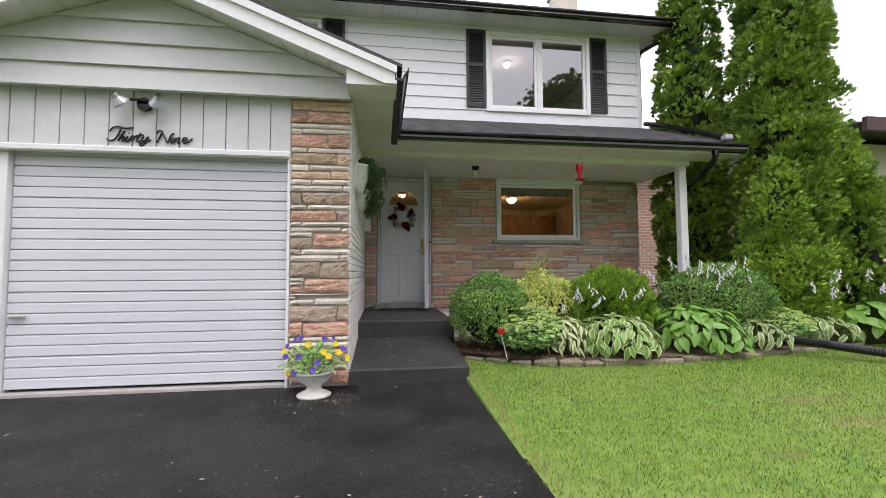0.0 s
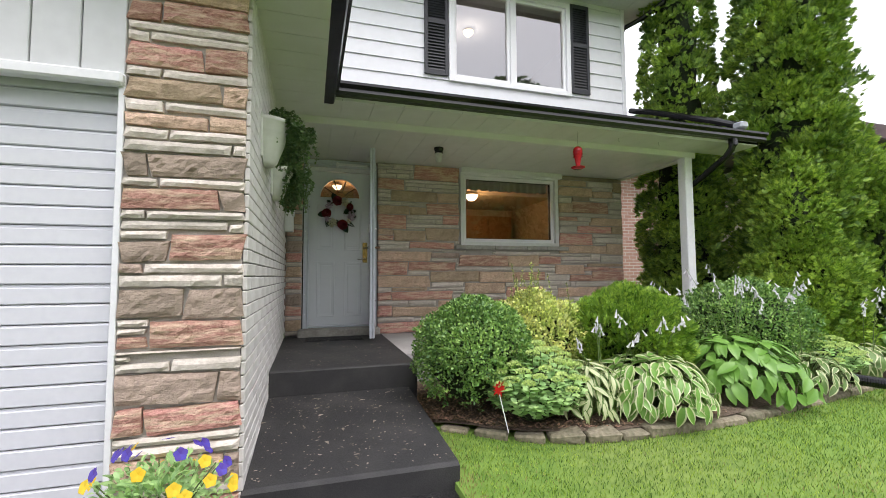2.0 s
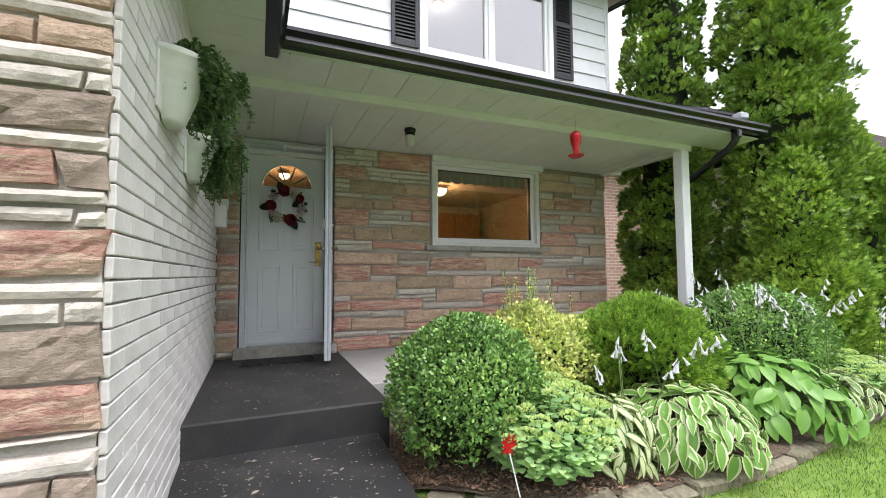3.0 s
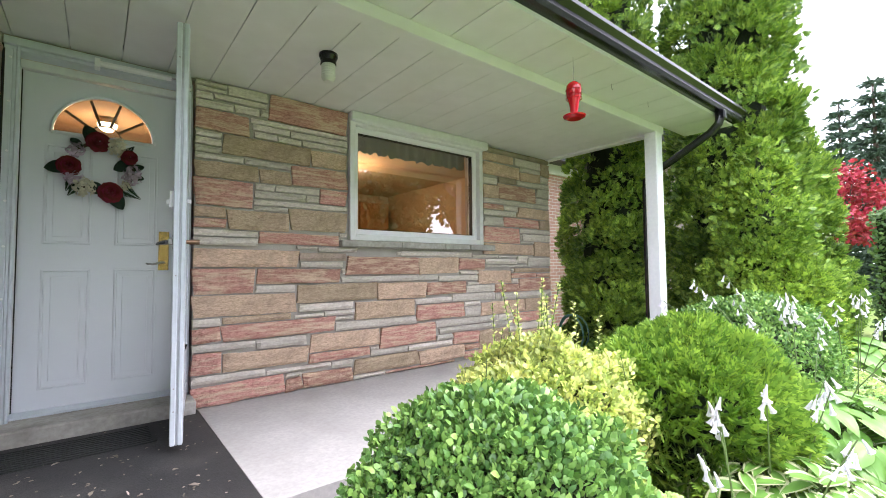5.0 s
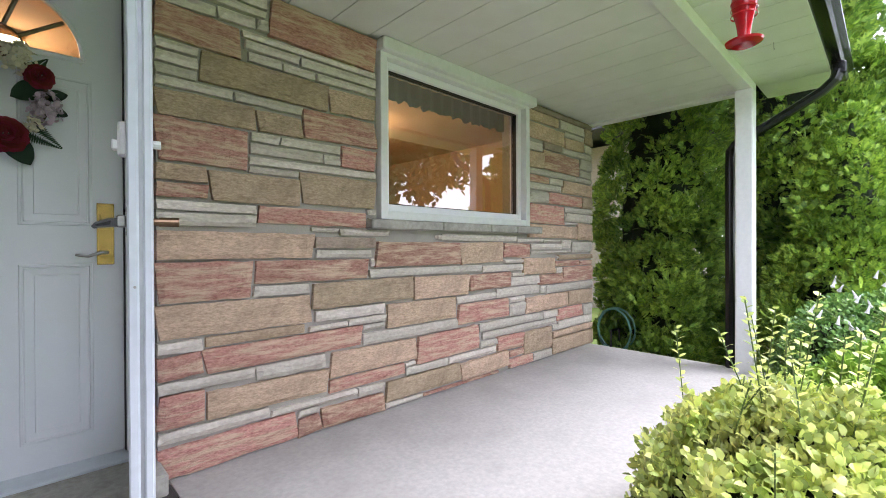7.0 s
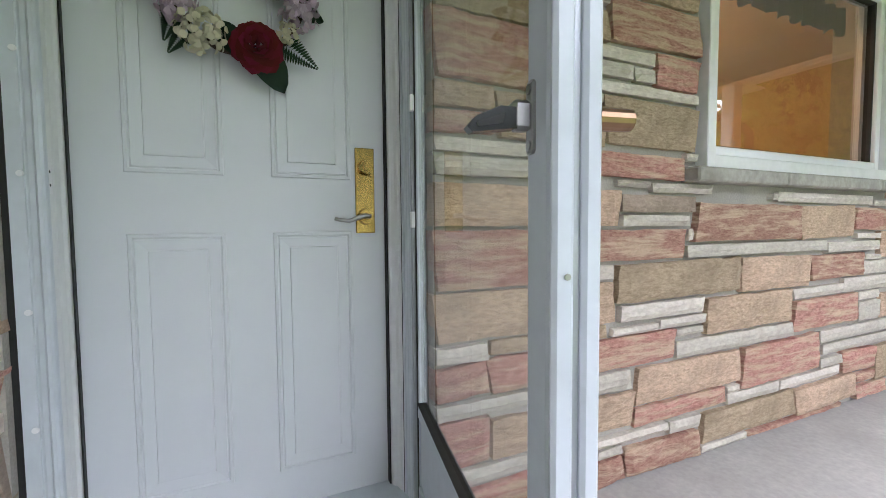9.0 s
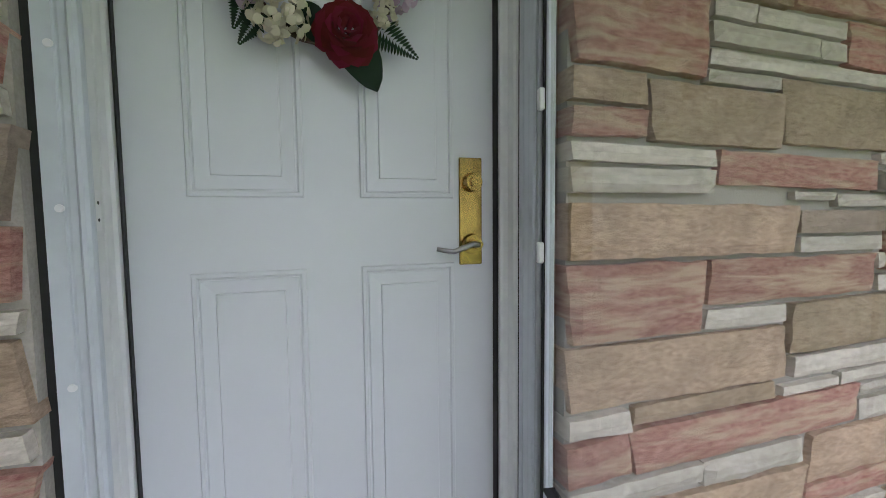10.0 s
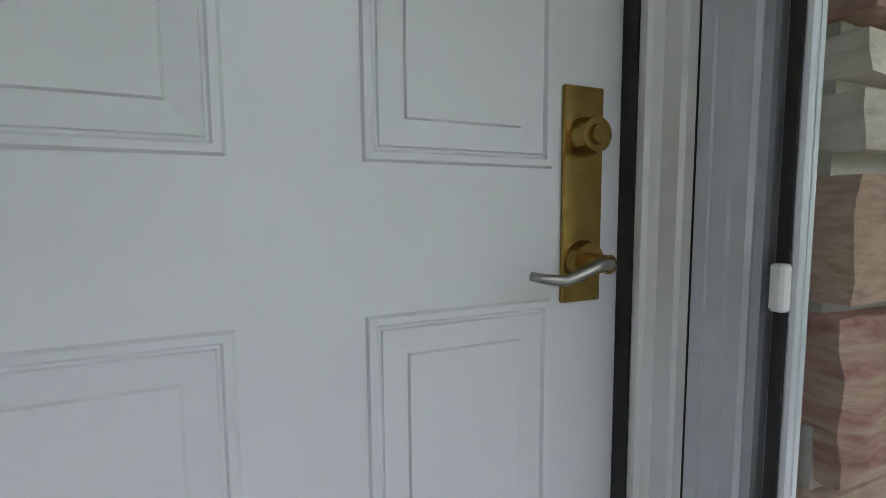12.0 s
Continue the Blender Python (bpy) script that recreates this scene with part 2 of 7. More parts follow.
M = dict(
    clear=clear_glass("clear_glass", (0.97, 0.98, 0.98)),
    siding=material("white_siding", (0.7, 0.71, 0.73), (0.66, 0.67, 0.69), rough=0.45, scale=9, bump=0.03, grime=(0.55, 0.55, 0.53), grime_amount=0.12),
    gable=material("gable_siding", (0.6, 0.61, 0.61), (0.56, 0.57, 0.57), rough=0.5, scale=14, bump=0.04, grime=(0.45, 0.45, 0.42), grime_amount=0.2),
    white=material("white_paint", (0.78, 0.79, 0.79), (0.72, 0.73, 0.74), rough=0.4, scale=30, bump=0.04, grime=(0.5, 0.49, 0.45), grime_amount=0.12),
    garage=material("garage_paint", (0.64, 0.65, 0.68), (0.6, 0.61, 0.645), rough=0.42, scale=26, bump=0.05, grime=(0.5, 0.5, 0.5), grime_amount=0.15),
    soffit=material("soffit_paint", (0.74, 0.74, 0.715), (0.69, 0.69, 0.66), rough=0.45, scale=6, bump=0.02, grime=(0.5, 0.51, 0.42), grime_amount=0.3, grime_scale=0.9),
    trim=material("window_trim", (0.75, 0.75, 0.74), (0.69, 0.69, 0.68), rough=0.4, scale=24, bump=0.04, grime=(0.42, 0.42, 0.36), grime_amount=0.2, grime_scale=4),
    upvc=material("white_vinyl", (0.8, 0.8, 0.81), (0.77, 0.77, 0.79), rough=0.3, scale=30, bump=0.0),
    black=material("black_metal", (0.004, 0.004, 0.005), (0.007, 0.007, 0.008), rough=0.22, scale=40, bump=0.03),
    shutter=material("shutter_black", (0.018, 0.02, 0.025), (0.026, 0.028, 0.033), rough=0.5, scale=30, bump=0.05),
    shingle=material("shingle", (0.055, 0.056, 0.06), (0.1, 0.1, 0.105), rough=0.95, scale=260, bump=0.6, dist=0.004, grime=(0.16, 0.15, 0.14), grime_amount=0.3, vary=0.2),
    mortar=material("mortar", (0.47, 0.44, 0.39), (0.38, 0.355, 0.315), rough=0.95, scale=120, bump=0.6, dist=0.004, grime=(0.2, 0.185, 0.165), grime_amount=0.4, grime_scale=5),
    tan=material("tan_stone", (0.67, 0.51, 0.36), (0.42, 0.3, 0.2), rough=0.88, scale=42, detail=12, bump=1.0, dist=0.012, vary=0.22, stretch=(1, 1, 2.6), grain=0.72, grime=(0.3, 0.22, 0.15), grime_amount=0.5, grime_scale=9),
    brown=material("brown_stone", (0.44, 0.35, 0.27), (0.32, 0.255, 0.2), rough=0.9, scale=36, detail=12, bump=1.0, dist=0.012, vary=0.25, stretch=(1, 1, 2.4), grain=0.72, grime=(0.16, 0.13, 0.1), grime_amount=0.45, grime_scale=8),
    pale=material("pale_stone", (0.68, 0.63, 0.55), (0.5, 0.45, 0.385), rough=0.85, scale=30, detail=12, bump=0.8, dist=0.008, vary=0.15, stretch=(1, 1, 2), grain=0.68, grime=(0.4, 0.34, 0.28), grime_scale=10),
    red=red_stone("red_stone"),
    brick=material("painted_brick", (0.7, 0.68, 0.65), (0.62, 0.6, 0.575), rough=0.7, scale=35, bump=0.4, dist=0.004, vary=0.05, grime=(0.42, 0.39, 0.35), grime_amount=0.4, grime_scale=3),
    # darker than the brick paint: shadow under the bricks put into the joint colour
    joint=material("brick_joint_shade", (0.25, 0.24, 0.225), (0.17, 0.163, 0.155), rough=0.9, scale=60, bump=0.4),
    farbrick=far_brick("neighbour_brick"),
    pinkbrick=material("pink_brick", (0.42, 0.25, 0.2), (0.33, 0.19, 0.155), rough=0.9, scale=20, bump=0.3, vary=0.2),
    asphalt=material("asphalt", (0.014, 0.014, 0.015), (0.1, 0.098, 0.095), rough=0.46, scale=75, detail=12, bump=1.0, dist=0.015, grain=0.65, grime=(0.005, 0.005, 0.006), grime_amount=1.0, grime_scale=1.6),
    carpet=material("black_step", (0.014, 0.014, 0.015), (0.033, 0.032, 0.032), rough=0.66, scale=160, detail=6, bump=0.7, dist=0.004, grime=(0.065, 0.062, 0.058), grime_amount=0.6, grime_scale=3),
    concrete=material("concrete", (0.45, 0.43, 0.41), (0.37, 0.355, 0.34), rough=0.9, scale=45, bump=0.25, dist=0.003, grime=(0.28, 0.265, 0.245), grime_amount=0.5, grime_scale=2.5),
    sill=material("stone_sill", (0.44, 0.42, 0.375), (0.33, 0.315, 0.28), rough=0.9, scale=40, bump=0.5, dist=0.004, grime=(0.14, 0.13, 0.11), grime_amount=0.6, grime_scale=6),
    edging=material("edging_stone", (0.29, 0.25, 0.175), (0.14, 0.125, 0.08), rough=0.95, scale=30, bump=0.8, dist=0.01, vary=0.25, grime=(0.1, 0.11, 0.06), grime_scale=8),
    soil=material("garden_soil", (0.07, 0.05, 0.034), (0.16, 0.115, 0.078), rough=1.0, scale=50, bump=1.0, dist=0.02, coords="Object"),
    turf=material("turf", (0.1, 0.19, 0.025), (0.17, 0.27, 0.045), rough=0.95, scale=9, bump=0.5, dist=0.02, grime=(0.32, 0.27, 0.12), grime_amount=0.35, grime_scale=0.55),
    brass=material("brass", (0.4, 0.27, 0.085), (0.3, 0.2, 0.06), rough=0.26, scale=40, bump=0.02, metal=1.0),
    bronze=material("dull_bronze", (0.3, 0.19, 0.12), (0.22, 0.14, 0.09), rough=0.32, scale=40, bump=0.02, metal=1.0),
    steel=material("satin_steel", (0.42, 0.41, 0.4), (0.34, 0.33, 0.32), rough=0.35, scale=50, bump=0.02, metal=1.0),
    alu=material("white_aluminium", (0.6, 0.64, 0.69), (0.55, 0.59, 0.635), rough=0.3, scale=20, bump=0.02, grime=(0.4, 0.4, 0.4), grime_amount=0.15, grime_scale=5),
    greyalu=material("grey_aluminium", (0.45, 0.47, 0.5), (0.38, 0.4, 0.43), rough=0.35, scale=20, bump=0.02, metal=0.4),
    rubber=material("black_rubber", (0.01, 0.01, 0.01), (0.016, 0.016, 0.016), rough=0.6, scale=50, bump=0.05),
    doorpaint=material("door_paint", (0.66, 0.68, 0.71), (0.64, 0.66, 0.695), rough=0.32, scale=7, bump=0.015, grime=(0.6, 0.6, 0.6), grime_amount=0.15),
    redplastic=material("red_plastic", (0.45, 0.006, 0.012), (0.36, 0.005, 0.01), rough=0.12, scale=10, bump=0.0),
    pot=material("cream_pot", (0.7, 0.7, 0.66), (0.62, 0.62, 0.57), rough=0.45, scale=18, bump=0.05, grime=(0.4, 0.4, 0.34), grime_amount=0.3, grime_scale=5),
    bark=material("bark", (0.1, 0.07, 0.05), (0.06, 0.042, 0.03), rough=0.95, scale=20, bump=0.9, dist=0.02, stretch=(1, 1, 0.2)),
    # near-black colour standing in for the shade deep between leaves and sprays
    core=material("foliage_shade", (0.007, 0.013, 0.004), (0.016, 0.027, 0.007), rough=1.0, scale=30, bump=0.6, dist=0.02),
    oak=material("oak_cabinet", (0.42, 0.2, 0.06), (0.32, 0.14, 0.04), rough=0.4, scale=14, bump=0.05, stretch=(6, 6, 0.6)),
    roomwall=material("cream_wall", (0.6, 0.44, 0.26), (0.57, 0.41, 0.24), rough=0.8, scale=8, bump=0.02),
    roomfloor=material("room_floor", (0.3, 0.18, 0.09), (0.24, 0.14, 0.07), rough=0.4, scale=8, bump=0.02),
    palewall=material("bedroom_wall", (0.66, 0.68, 0.72), (0.62, 0.64, 0.68), rough=0.85, scale=8, bump=0.02),
    lace=material("lace_valance", (0.1, 0.1, 0.09), (0.16, 0.16, 0.15), rough=0.9, scale=60, bump=0.5),
    pane=glass_pane("window_pane", (0.72, 0.74, 0.74), 1.35),
    pane_up=glass_pane("upper_pane", (0.75, 0.77, 0.8), 1.6),
    lampglass=glass_pane("lamp_glass", (0.85, 0.86, 0.82), 0.0),
    warm=glow("lit_globe", (1.0, 0.8, 0.5), 4.0),
    lead=material("lead_came", (0.2, 0.16, 0.11), (0.14, 0.115, 0.085), rough=0.4, scale=40, bump=0.0, metal=0.6),
    box_leaf=foliage("boxwood_leaf", (0.1, 0.23, 0.045), (0.24, 0.42, 0.1), 0.5, 0.36, 0.2),
    yellow_leaf=foliage("golden_leaf", (0.72, 0.73, 0.28), (0.4, 0.54, 0.1), 0.4, 0.45, 0.3, 9.0),
    globe_leaf=foliage("globe_cedar_leaf", (0.14, 0.29, 0.028), (0.32, 0.5, 0.07), 0.45, 0.5, 0.2),
    cedar_leaf=foliage("cedar_leaf", (0.07, 0.155, 0.018), (0.27, 0.43, 0.052), 0.5, 0.55, 0.15, 1.6),
    # brighter copy of cedar_leaf: light on the small cone put into its colour
    lit_cedar=foliage("lit_cedar_leaf", (0.12, 0.24, 0.024), (0.32, 0.49, 0.06), 0.5, 0.55, 0.18, 1.6),
    sedum_leaf=foliage("sedum_leaf", (0.32, 0.53, 0.19), (0.46, 0.65, 0.28), 0.3, 0.42),
    sedum_head=foliage("sedum_head", (0.56, 0.7, 0.24), (0.66, 0.77, 0.34), 0.25, 0.7),
    hosta=foliage("hosta_green", (0.14, 0.31, 0.05), (0.22, 0.41, 0.075), 0.0, 0.38, 0.25, 6),
    hosta_edge=foliage("hosta_cream", (0.62, 0.64, 0.38), (0.52, 0.57, 0.3), 0.0, 0.45, 0.3, 6),
    hosta_sage=foliage("hosta_sage", (0.13, 0.23, 0.055), (0.18, 0.29, 0.08), 0.0, 0.42, 0.25, 6),
    stem=foliage("flower_stem", (0.14, 0.2, 0.06), (0.1, 0.15, 0.05), 0.0, 0.6, 0.1),
    lilac=foliage("lilac_bell", (0.72, 0.69, 0.76), (0.86, 0.84, 0.88), 0.1, 0.6, 0.35),
    ivy=foliage("trailing_leaf", (0.07, 0.145, 0.045), (0.11, 0.2, 0.07), 0.4, 0.45),
    blade=foliage("grass_blade", (0.125, 0.25, 0.028), (0.22, 0.35, 0.05), 0.7, 0.6),
    drygrass=foliage("dry_blade", (0.34, 0.27, 0.11), (0.27, 0.23, 0.09), 0.3, 0.7),
    spruce=foliage("spruce_needles", (0.04, 0.075, 0.045), (0.06, 0.1, 0.06), 0.4, 0.7),
    broad=foliage("broad_leaf", (0.06, 0.12, 0.03), (0.1, 0.17, 0.05), 0.4, 0.6),
    maple=foliage("red_maple_leaf", (0.3, 0.02, 0.03), (0.4, 0.05, 0.05), 0.3, 0.6),
    crimson=foliage("crimson_petal", (0.1, 0.002, 0.008), (0.15, 0.005, 0.012), 0.35, 0.9, 0.15),
    ivory=foliage("ivory_petal", (0.68, 0.64, 0.48), (0.6, 0.57, 0.42), 0.15, 0.7, 0.2),
    mauve=foliage("mauve_petal", (0.42, 0.31, 0.42), (0.55, 0.45, 0.52), 0.25, 0.7, 0.2),
    darkleaf=foliage("dark_silk_leaf", (0.008, 0.026, 0.012), (0.014, 0.04, 0.018), 0.3, 0.85, 0.1),
    purple=foliage("purple_petal", (0.07, 0.035, 0.3), (0.12, 0.07, 0.42), 0.3, 0.6, 0.2),
    yellow=foliage("yellow_petal", (0.75, 0.48, 0.01), (0.82, 0.6, 0.03), 0.15, 0.6, 0.2),
    hedge=foliage("hedge_leaf", (0.05, 0.11, 0.02), (0.08, 0.16, 0.03), 0.4, 0.6),
    debris=material("dry_debris", (0.34, 0.3, 0.24), (0.2, 0.165, 0.125), rough=0.9, scale=30, bump=0.2, island=0.4),
    mulch=material("bark_mulch", (0.3, 0.2, 0.12), (0.16, 0.1, 0.06), rough=0.95, scale=40, bump=0.3, island=0.5),
    hose=material("green_hose", (0.05, 0.14, 0.11), (0.08, 0.2, 0.16), rough=0.4, scale=30, bump=0.1),
    letter=material("black_lettering", (0.008, 0.008, 0.009), (0.012, 0.012, 0.013), rough=0.4, scale=40, bump=0.0),
    roofred=material("dark_fascia", (0.06, 0.02, 0.02), (0.04, 0.015, 0.015), rough=0.5, scale=20, bump=0.0),
    road=material("road", (0.06, 0.06, 0.06), (0.045, 0.045, 0.045), rough=0.95, scale=80, bump=0.3),
)

# ---- mesh helpers ----


def thing(name, at, label, category, group="", kind=""):
    ob = new(name)
    ob.location = at
    ob.empty_display_size = 0.1
    return tagged(ob, label, category, group, kind)


def link_mesh(name, me, mat, parent=None, label=""):
    for one in (mat if isinstance(mat, (list, tuple)) else [mat]):
        me.materials.append(one)
    ob = new(name, me)
    if parent:
        ob.parent = parent
    if label:
        ob["label"] = label
    return ob


def part(name, bm, mat, parent=None, label="", smooth=False):
    me = bpy.data.meshes.new(name)
    bmesh.ops.recalc_face_normals(bm, faces=bm.faces)
    bm.to_mesh(me)
    bm.free()
    if smooth:
        me.polygons.foreach_set("use_smooth", [True] * len(me.polygons))
    return link_mesh(name, me, mat, parent, label)


def structure(name, bm, mat, label, category):
    return tagged(part(name, bm, mat), label, category, kind="structure")


def box(bm, x0, x1, y0, y1, z0, z1, bevel=0.0, turn=None):
    made = bmesh.ops.create_cube(bm, size=1.0, matrix=Matrix.Translation(((x0 + x1) / 2, (y0 + y1) / 2, (z0 + z1) / 2)) @ Matrix.Diagonal((x1 - x0, y1 - y0, z1 - z0, 1)))
    vs = made["verts"]
    if bevel:
        es = list({e for v in vs for e in v.link_edges})
        out = bmesh.ops.bevel(bm, geom=es, offset=bevel, segments=1, affect="EDGES", profile=0.5)
        vs = list({v for f in out["faces"] for v in f.verts} | {v for v in vs if v.is_valid})
    if turn:
        bmesh.ops.transform(bm, matrix=turn, verts=vs)
    return vs


def boxed(*args, **kw):
    bm = bmesh.new()
    box(bm, *args, **kw)
    return bm


def tube(bm, pts, r, seg=10, r_end=None):
    """A round bar along a line of points, capped."""
    pts = [Vector(p) for p in pts]
    rings = []
    for i, p in enumerate(pts):
        a, b = pts[max(i - 1, 0)], pts[min(i + 1, len(pts) - 1)]
        q = (b - a).to_track_quat("Z", "Y")
        rr = r if r_end is None else r + (r_end - r) * i / max(len(pts) - 1, 1)
        rings.append([bm.verts.new(p + q @ Vector((rr * math.cos(6.28318 * k / seg), rr * math.sin(6.28318 * k / seg), 0))) for k in range(seg)])
    for u, v in zip(rings, rings[1:]):
        for k in range(seg):
            bm.faces.new((u[k], u[(k + 1) % seg], v[(k + 1) % seg], v[k]))
    bm.faces.new(rings[0][::-1])
    bm.faces.new(rings[-1])


def lathe(bm, profile, seg=24, sweep=360.0, start=0.0, at=(0, 0, 0)):
    """Turns (radius, height) points about the upright axis."""
    n = seg if sweep >= 360 else seg + 1
    rings = []
    for r, z in profile:
        rings.append([bm.verts.new((at[0] + r * math.cos(radians(start + sweep * k / seg)), at[1] + r * math.sin(radians(start + sweep * k / seg)), at[2] + z)) for k in range(n)])
    for u, v in zip(rings, rings[1:]):
        for k in range(seg):
            bm.faces.new((u[k], u[(k + 1) % n], v[(k + 1) % n], v[k]))
    bmesh.ops.remove_doubles(bm, verts=bm.verts, dist=1e-5)


def prism(bm, outline, axis, a, b):
    """An outline of 2D points drawn out along an axis from a to b."""
    def at(p, s):
        return {"x": (s, p[0], p[1]), "y": (p[0], s, p[1]), "z": (p[0], p[1], s)}[axis]
    lo = [bm.verts.new(at(p, a)) for p in outline]
    hi = [bm.verts.new(at(p, b)) for p in outline]
    n = len(outline)
    for k in range(n):
        bm.faces.new((lo[k], lo[(k + 1) % n], hi[(k + 1) % n], hi[k]))
    bm.faces.new(lo[::-1])
    bm.faces.new(hi)


def prismed(outline, axis, a, b):
    bm = bmesh.new()
    prism(bm, outline, axis, a, b)
    return bm


def leaves(name, pos, along, up, length, width, mat, parent=None, label="", curl=0.15, plain=False):
    """Many small leaves in one mesh: six corners each (four where plain), pointing along, faced up."""
    pos, along, up = (np.asarray(v, float) for v in (pos, along, up))
    n = len(pos)
    along = along / (np.linalg.norm(along, axis=1, keepdims=True) + 1e-9)
    side = np.cross(along, up)
    side /= np.linalg.norm(side, axis=1, keepdims=True) + 1e-9
    nor = np.cross(side, along)
    L = (np.ones(n) * length)[:, None]
    W = (np.ones(n) * width)[:, None]
    corners = 4 if plain else 6
    v = np.stack([pos, pos + along * L * 0.45 + side * W * 0.5, pos + along * L, pos + along * L * 0.45 - side * W * 0.5] if plain else [pos,
                  pos + along * L * 0.35 + side * W * 0.5 + nor * L * curl * 0.5, pos + along * L * 0.35 - side * W * 0.5 + nor * L * curl * 0.5,
                  pos + along * L * 0.75 + side * W * 0.38 + nor * L * curl * 0.3, pos + along * L * 0.75 - side * W * 0.38 + nor * L * curl * 0.3,
                  pos + along * L - nor * L * curl * 0.4], axis=1).reshape(-1, 3)
    base = np.arange(n)[:, None] * corners
    tri1 = base + np.array([[0, 2, 1]])
    quad = base + np.array([[1, 2, 4, 3]])
    tri2 = base + np.array([[3, 4, 5]])
    loops = np.concatenate([tri1, quad, tri2], axis=1).ravel()
    starts = (np.arange(n)[:, None] * 10 + np.array([[0, 3, 7]])).ravel()
    if plain:
        loops, starts = (base + np.array([[0, 1, 2, 3]])).ravel(), np.arange(n) * 4
    me = bpy.data.meshes.new(name)
    me.vertices.add(len(v))
    me.vertices.foreach_set("co", v.ravel())
    me.loops.add(len(loops))
    me.loops.foreach_set("vertex_index", loops.astype(np.int32))
    me.polygons.add(len(starts))
    me.polygons.foreach_set("loop_start", starts.astype(np.int32))
    me.update(calc_edges=True)
    ob = link_mesh(name, me, mat, parent, label)
    if n > 40:
        ob["kind"] = "stuff"
    return ob


RNG = np.random.default_rng(39)


def unit(n):
    v = RNG.normal(size=(n, 3))
    return v / np.linalg.norm(v, axis=1, keepdims=True)


def lump(p, f):
    """Smooth noise at an array of points."""
    return np.array([noise.noise(Vector(q) * f) for q in p])

# ---- ground ----


def lawn_z(x, y):
    base = -0.02 + 0.042 * max(min(y, 5.2), -6) if y < 5.2 else 0.2
    return base + 0.012 * noise.noise(Vector((x * 0.9, y * 0.9, 0)))


def drive_z(y):
    return 0.04 + 0.019 * max(min(y, 4.6), -8.0)


def grid_sheet(bm, xs, ys, height):
    rows = [[bm.verts.new((x, y, height(x, y))) for x in xs] for y in ys]
    for a, b in zip(rows, rows[1:]):
        for k in range(len(xs) - 1):
            bm.faces.new((a[k], a[k + 1], b[k + 1], b[k]))


def spaced(a, b, step):
    return [a + (b - a) * k / max(1, round((b - a) / step)) for k in range(max(1, round((b - a) / step)) + 1)]


bm = bmesh.new()
xs = [-400, -60, -12, 0.6, 0.79] + spaced(0.84, 8.0, 0.25) + [14, 60, 400]
ys = [-400, -60, -12] + spaced(-3.0, 8.0, 0.3) + [14, 60, 400]
grid_sheet(bm, xs, ys, lambda x, y: (lawn_z(x, y) if 0.8 < x < 9 and -4 < y < 9 else -0.12) - (0.18 if x < 0.8 else 0.0))
structure("ground", bm, M["turf"], "green lawn with a few dry patches", "lawn")

bm = bmesh.new()
grid_sheet(bm, spaced(-5.2, 0.86, 0.3), [-9.0] + spaced(-6.0, 4.5, 0.3), lambda x, y: drive_z(y) + 0.004 * noise.noise(Vector((x, y, 3))))
for v in list(bm.verts):
    if v.co.x > 0.8:
        v.co.x += 0.03 * noise.noise(Vector((v.co.y * 2.2, 1, 0)))
bmesh.ops.solidify(bm, geom=bm.faces[:], thickness=0.06)
structure("driveway", bm, M["asphalt"], "black sealed asphalt driveway with pale specks", "driveway")
structure("road", boxed(-60, 60, -17, -9.2, -0.3, -0.1), M["road"], "grey asphalt road beyond the drive", "road")

# raised walk beside the garage, with a low front step
bm = bmesh.new()
prism(bm, [(4.33, -0.05), (4.33, 0.255), (4.36, 0.272), (5.8, 0.385), (5.8, -0.05)], "x", -0.315, 0.87)
bmesh.ops.subdivide_edges(bm, edges=[e for e in bm.edges if abs(e.verts[0].co.x - e.verts[1].co.x) > 0.5], cuts=8)
for v in bm.verts:
    if v.co.x > 0.8:
        v.co.x += 0.02 * noise.noise(Vector((v.co.y * 3, v.co.z * 4, 7)))
structure("lower_walk", bm, M["carpet"], "black coated concrete walk with a low front step", "walkway")
structure("porch_step", boxed(-0.315, 0.95, 5.72, 7.86, 0.1, 0.585, bevel=0.012), M["carpet"], "black coated concrete porch step at the front door", "step")
structure("porch_floor", boxed(0.95, 4.98, 6.3, 7.94, 0.05, 0.565, bevel=0.008), M["concrete"], "grey bare concrete porch slab", "porch floor")
structure("door_sill", boxed(-0.14, 0.92, 7.74, 8.2, 0.5, 0.675, bevel=0.01), M["sill"], "worn grey stone threshold under the front door", "threshold")

mat_ob = thing("door_mat", (0.3, 7.5, 0.585), "flat black ribbed rubber mat before the threshold", "doormat")
part("base", boxed(-0.36, 0.36, -0.16, 0.16, 0.0, 0.008), M["rubber"], mat_ob)
for k in range(9):
    part("rib", boxed(-0.34, 0.34, -0.145 + k * 0.034, -0.13 + k * 0.034, 0.008, 0.014), M["rubber"], mat_ob)

# soil of the planting bed, with its edging stones
def bed_front(x):
    return float(np.interp(x, (0.88, 1.06, 1.3, 1.74, 2.1, 2.6, 3.3, 4.0, 5.0, 6.5, 8.6), (5.2, 5.1, 4.9, 4.68, 4.6, 4.59, 4.6, 4.7, 4.85, 5.1, 5.3)))


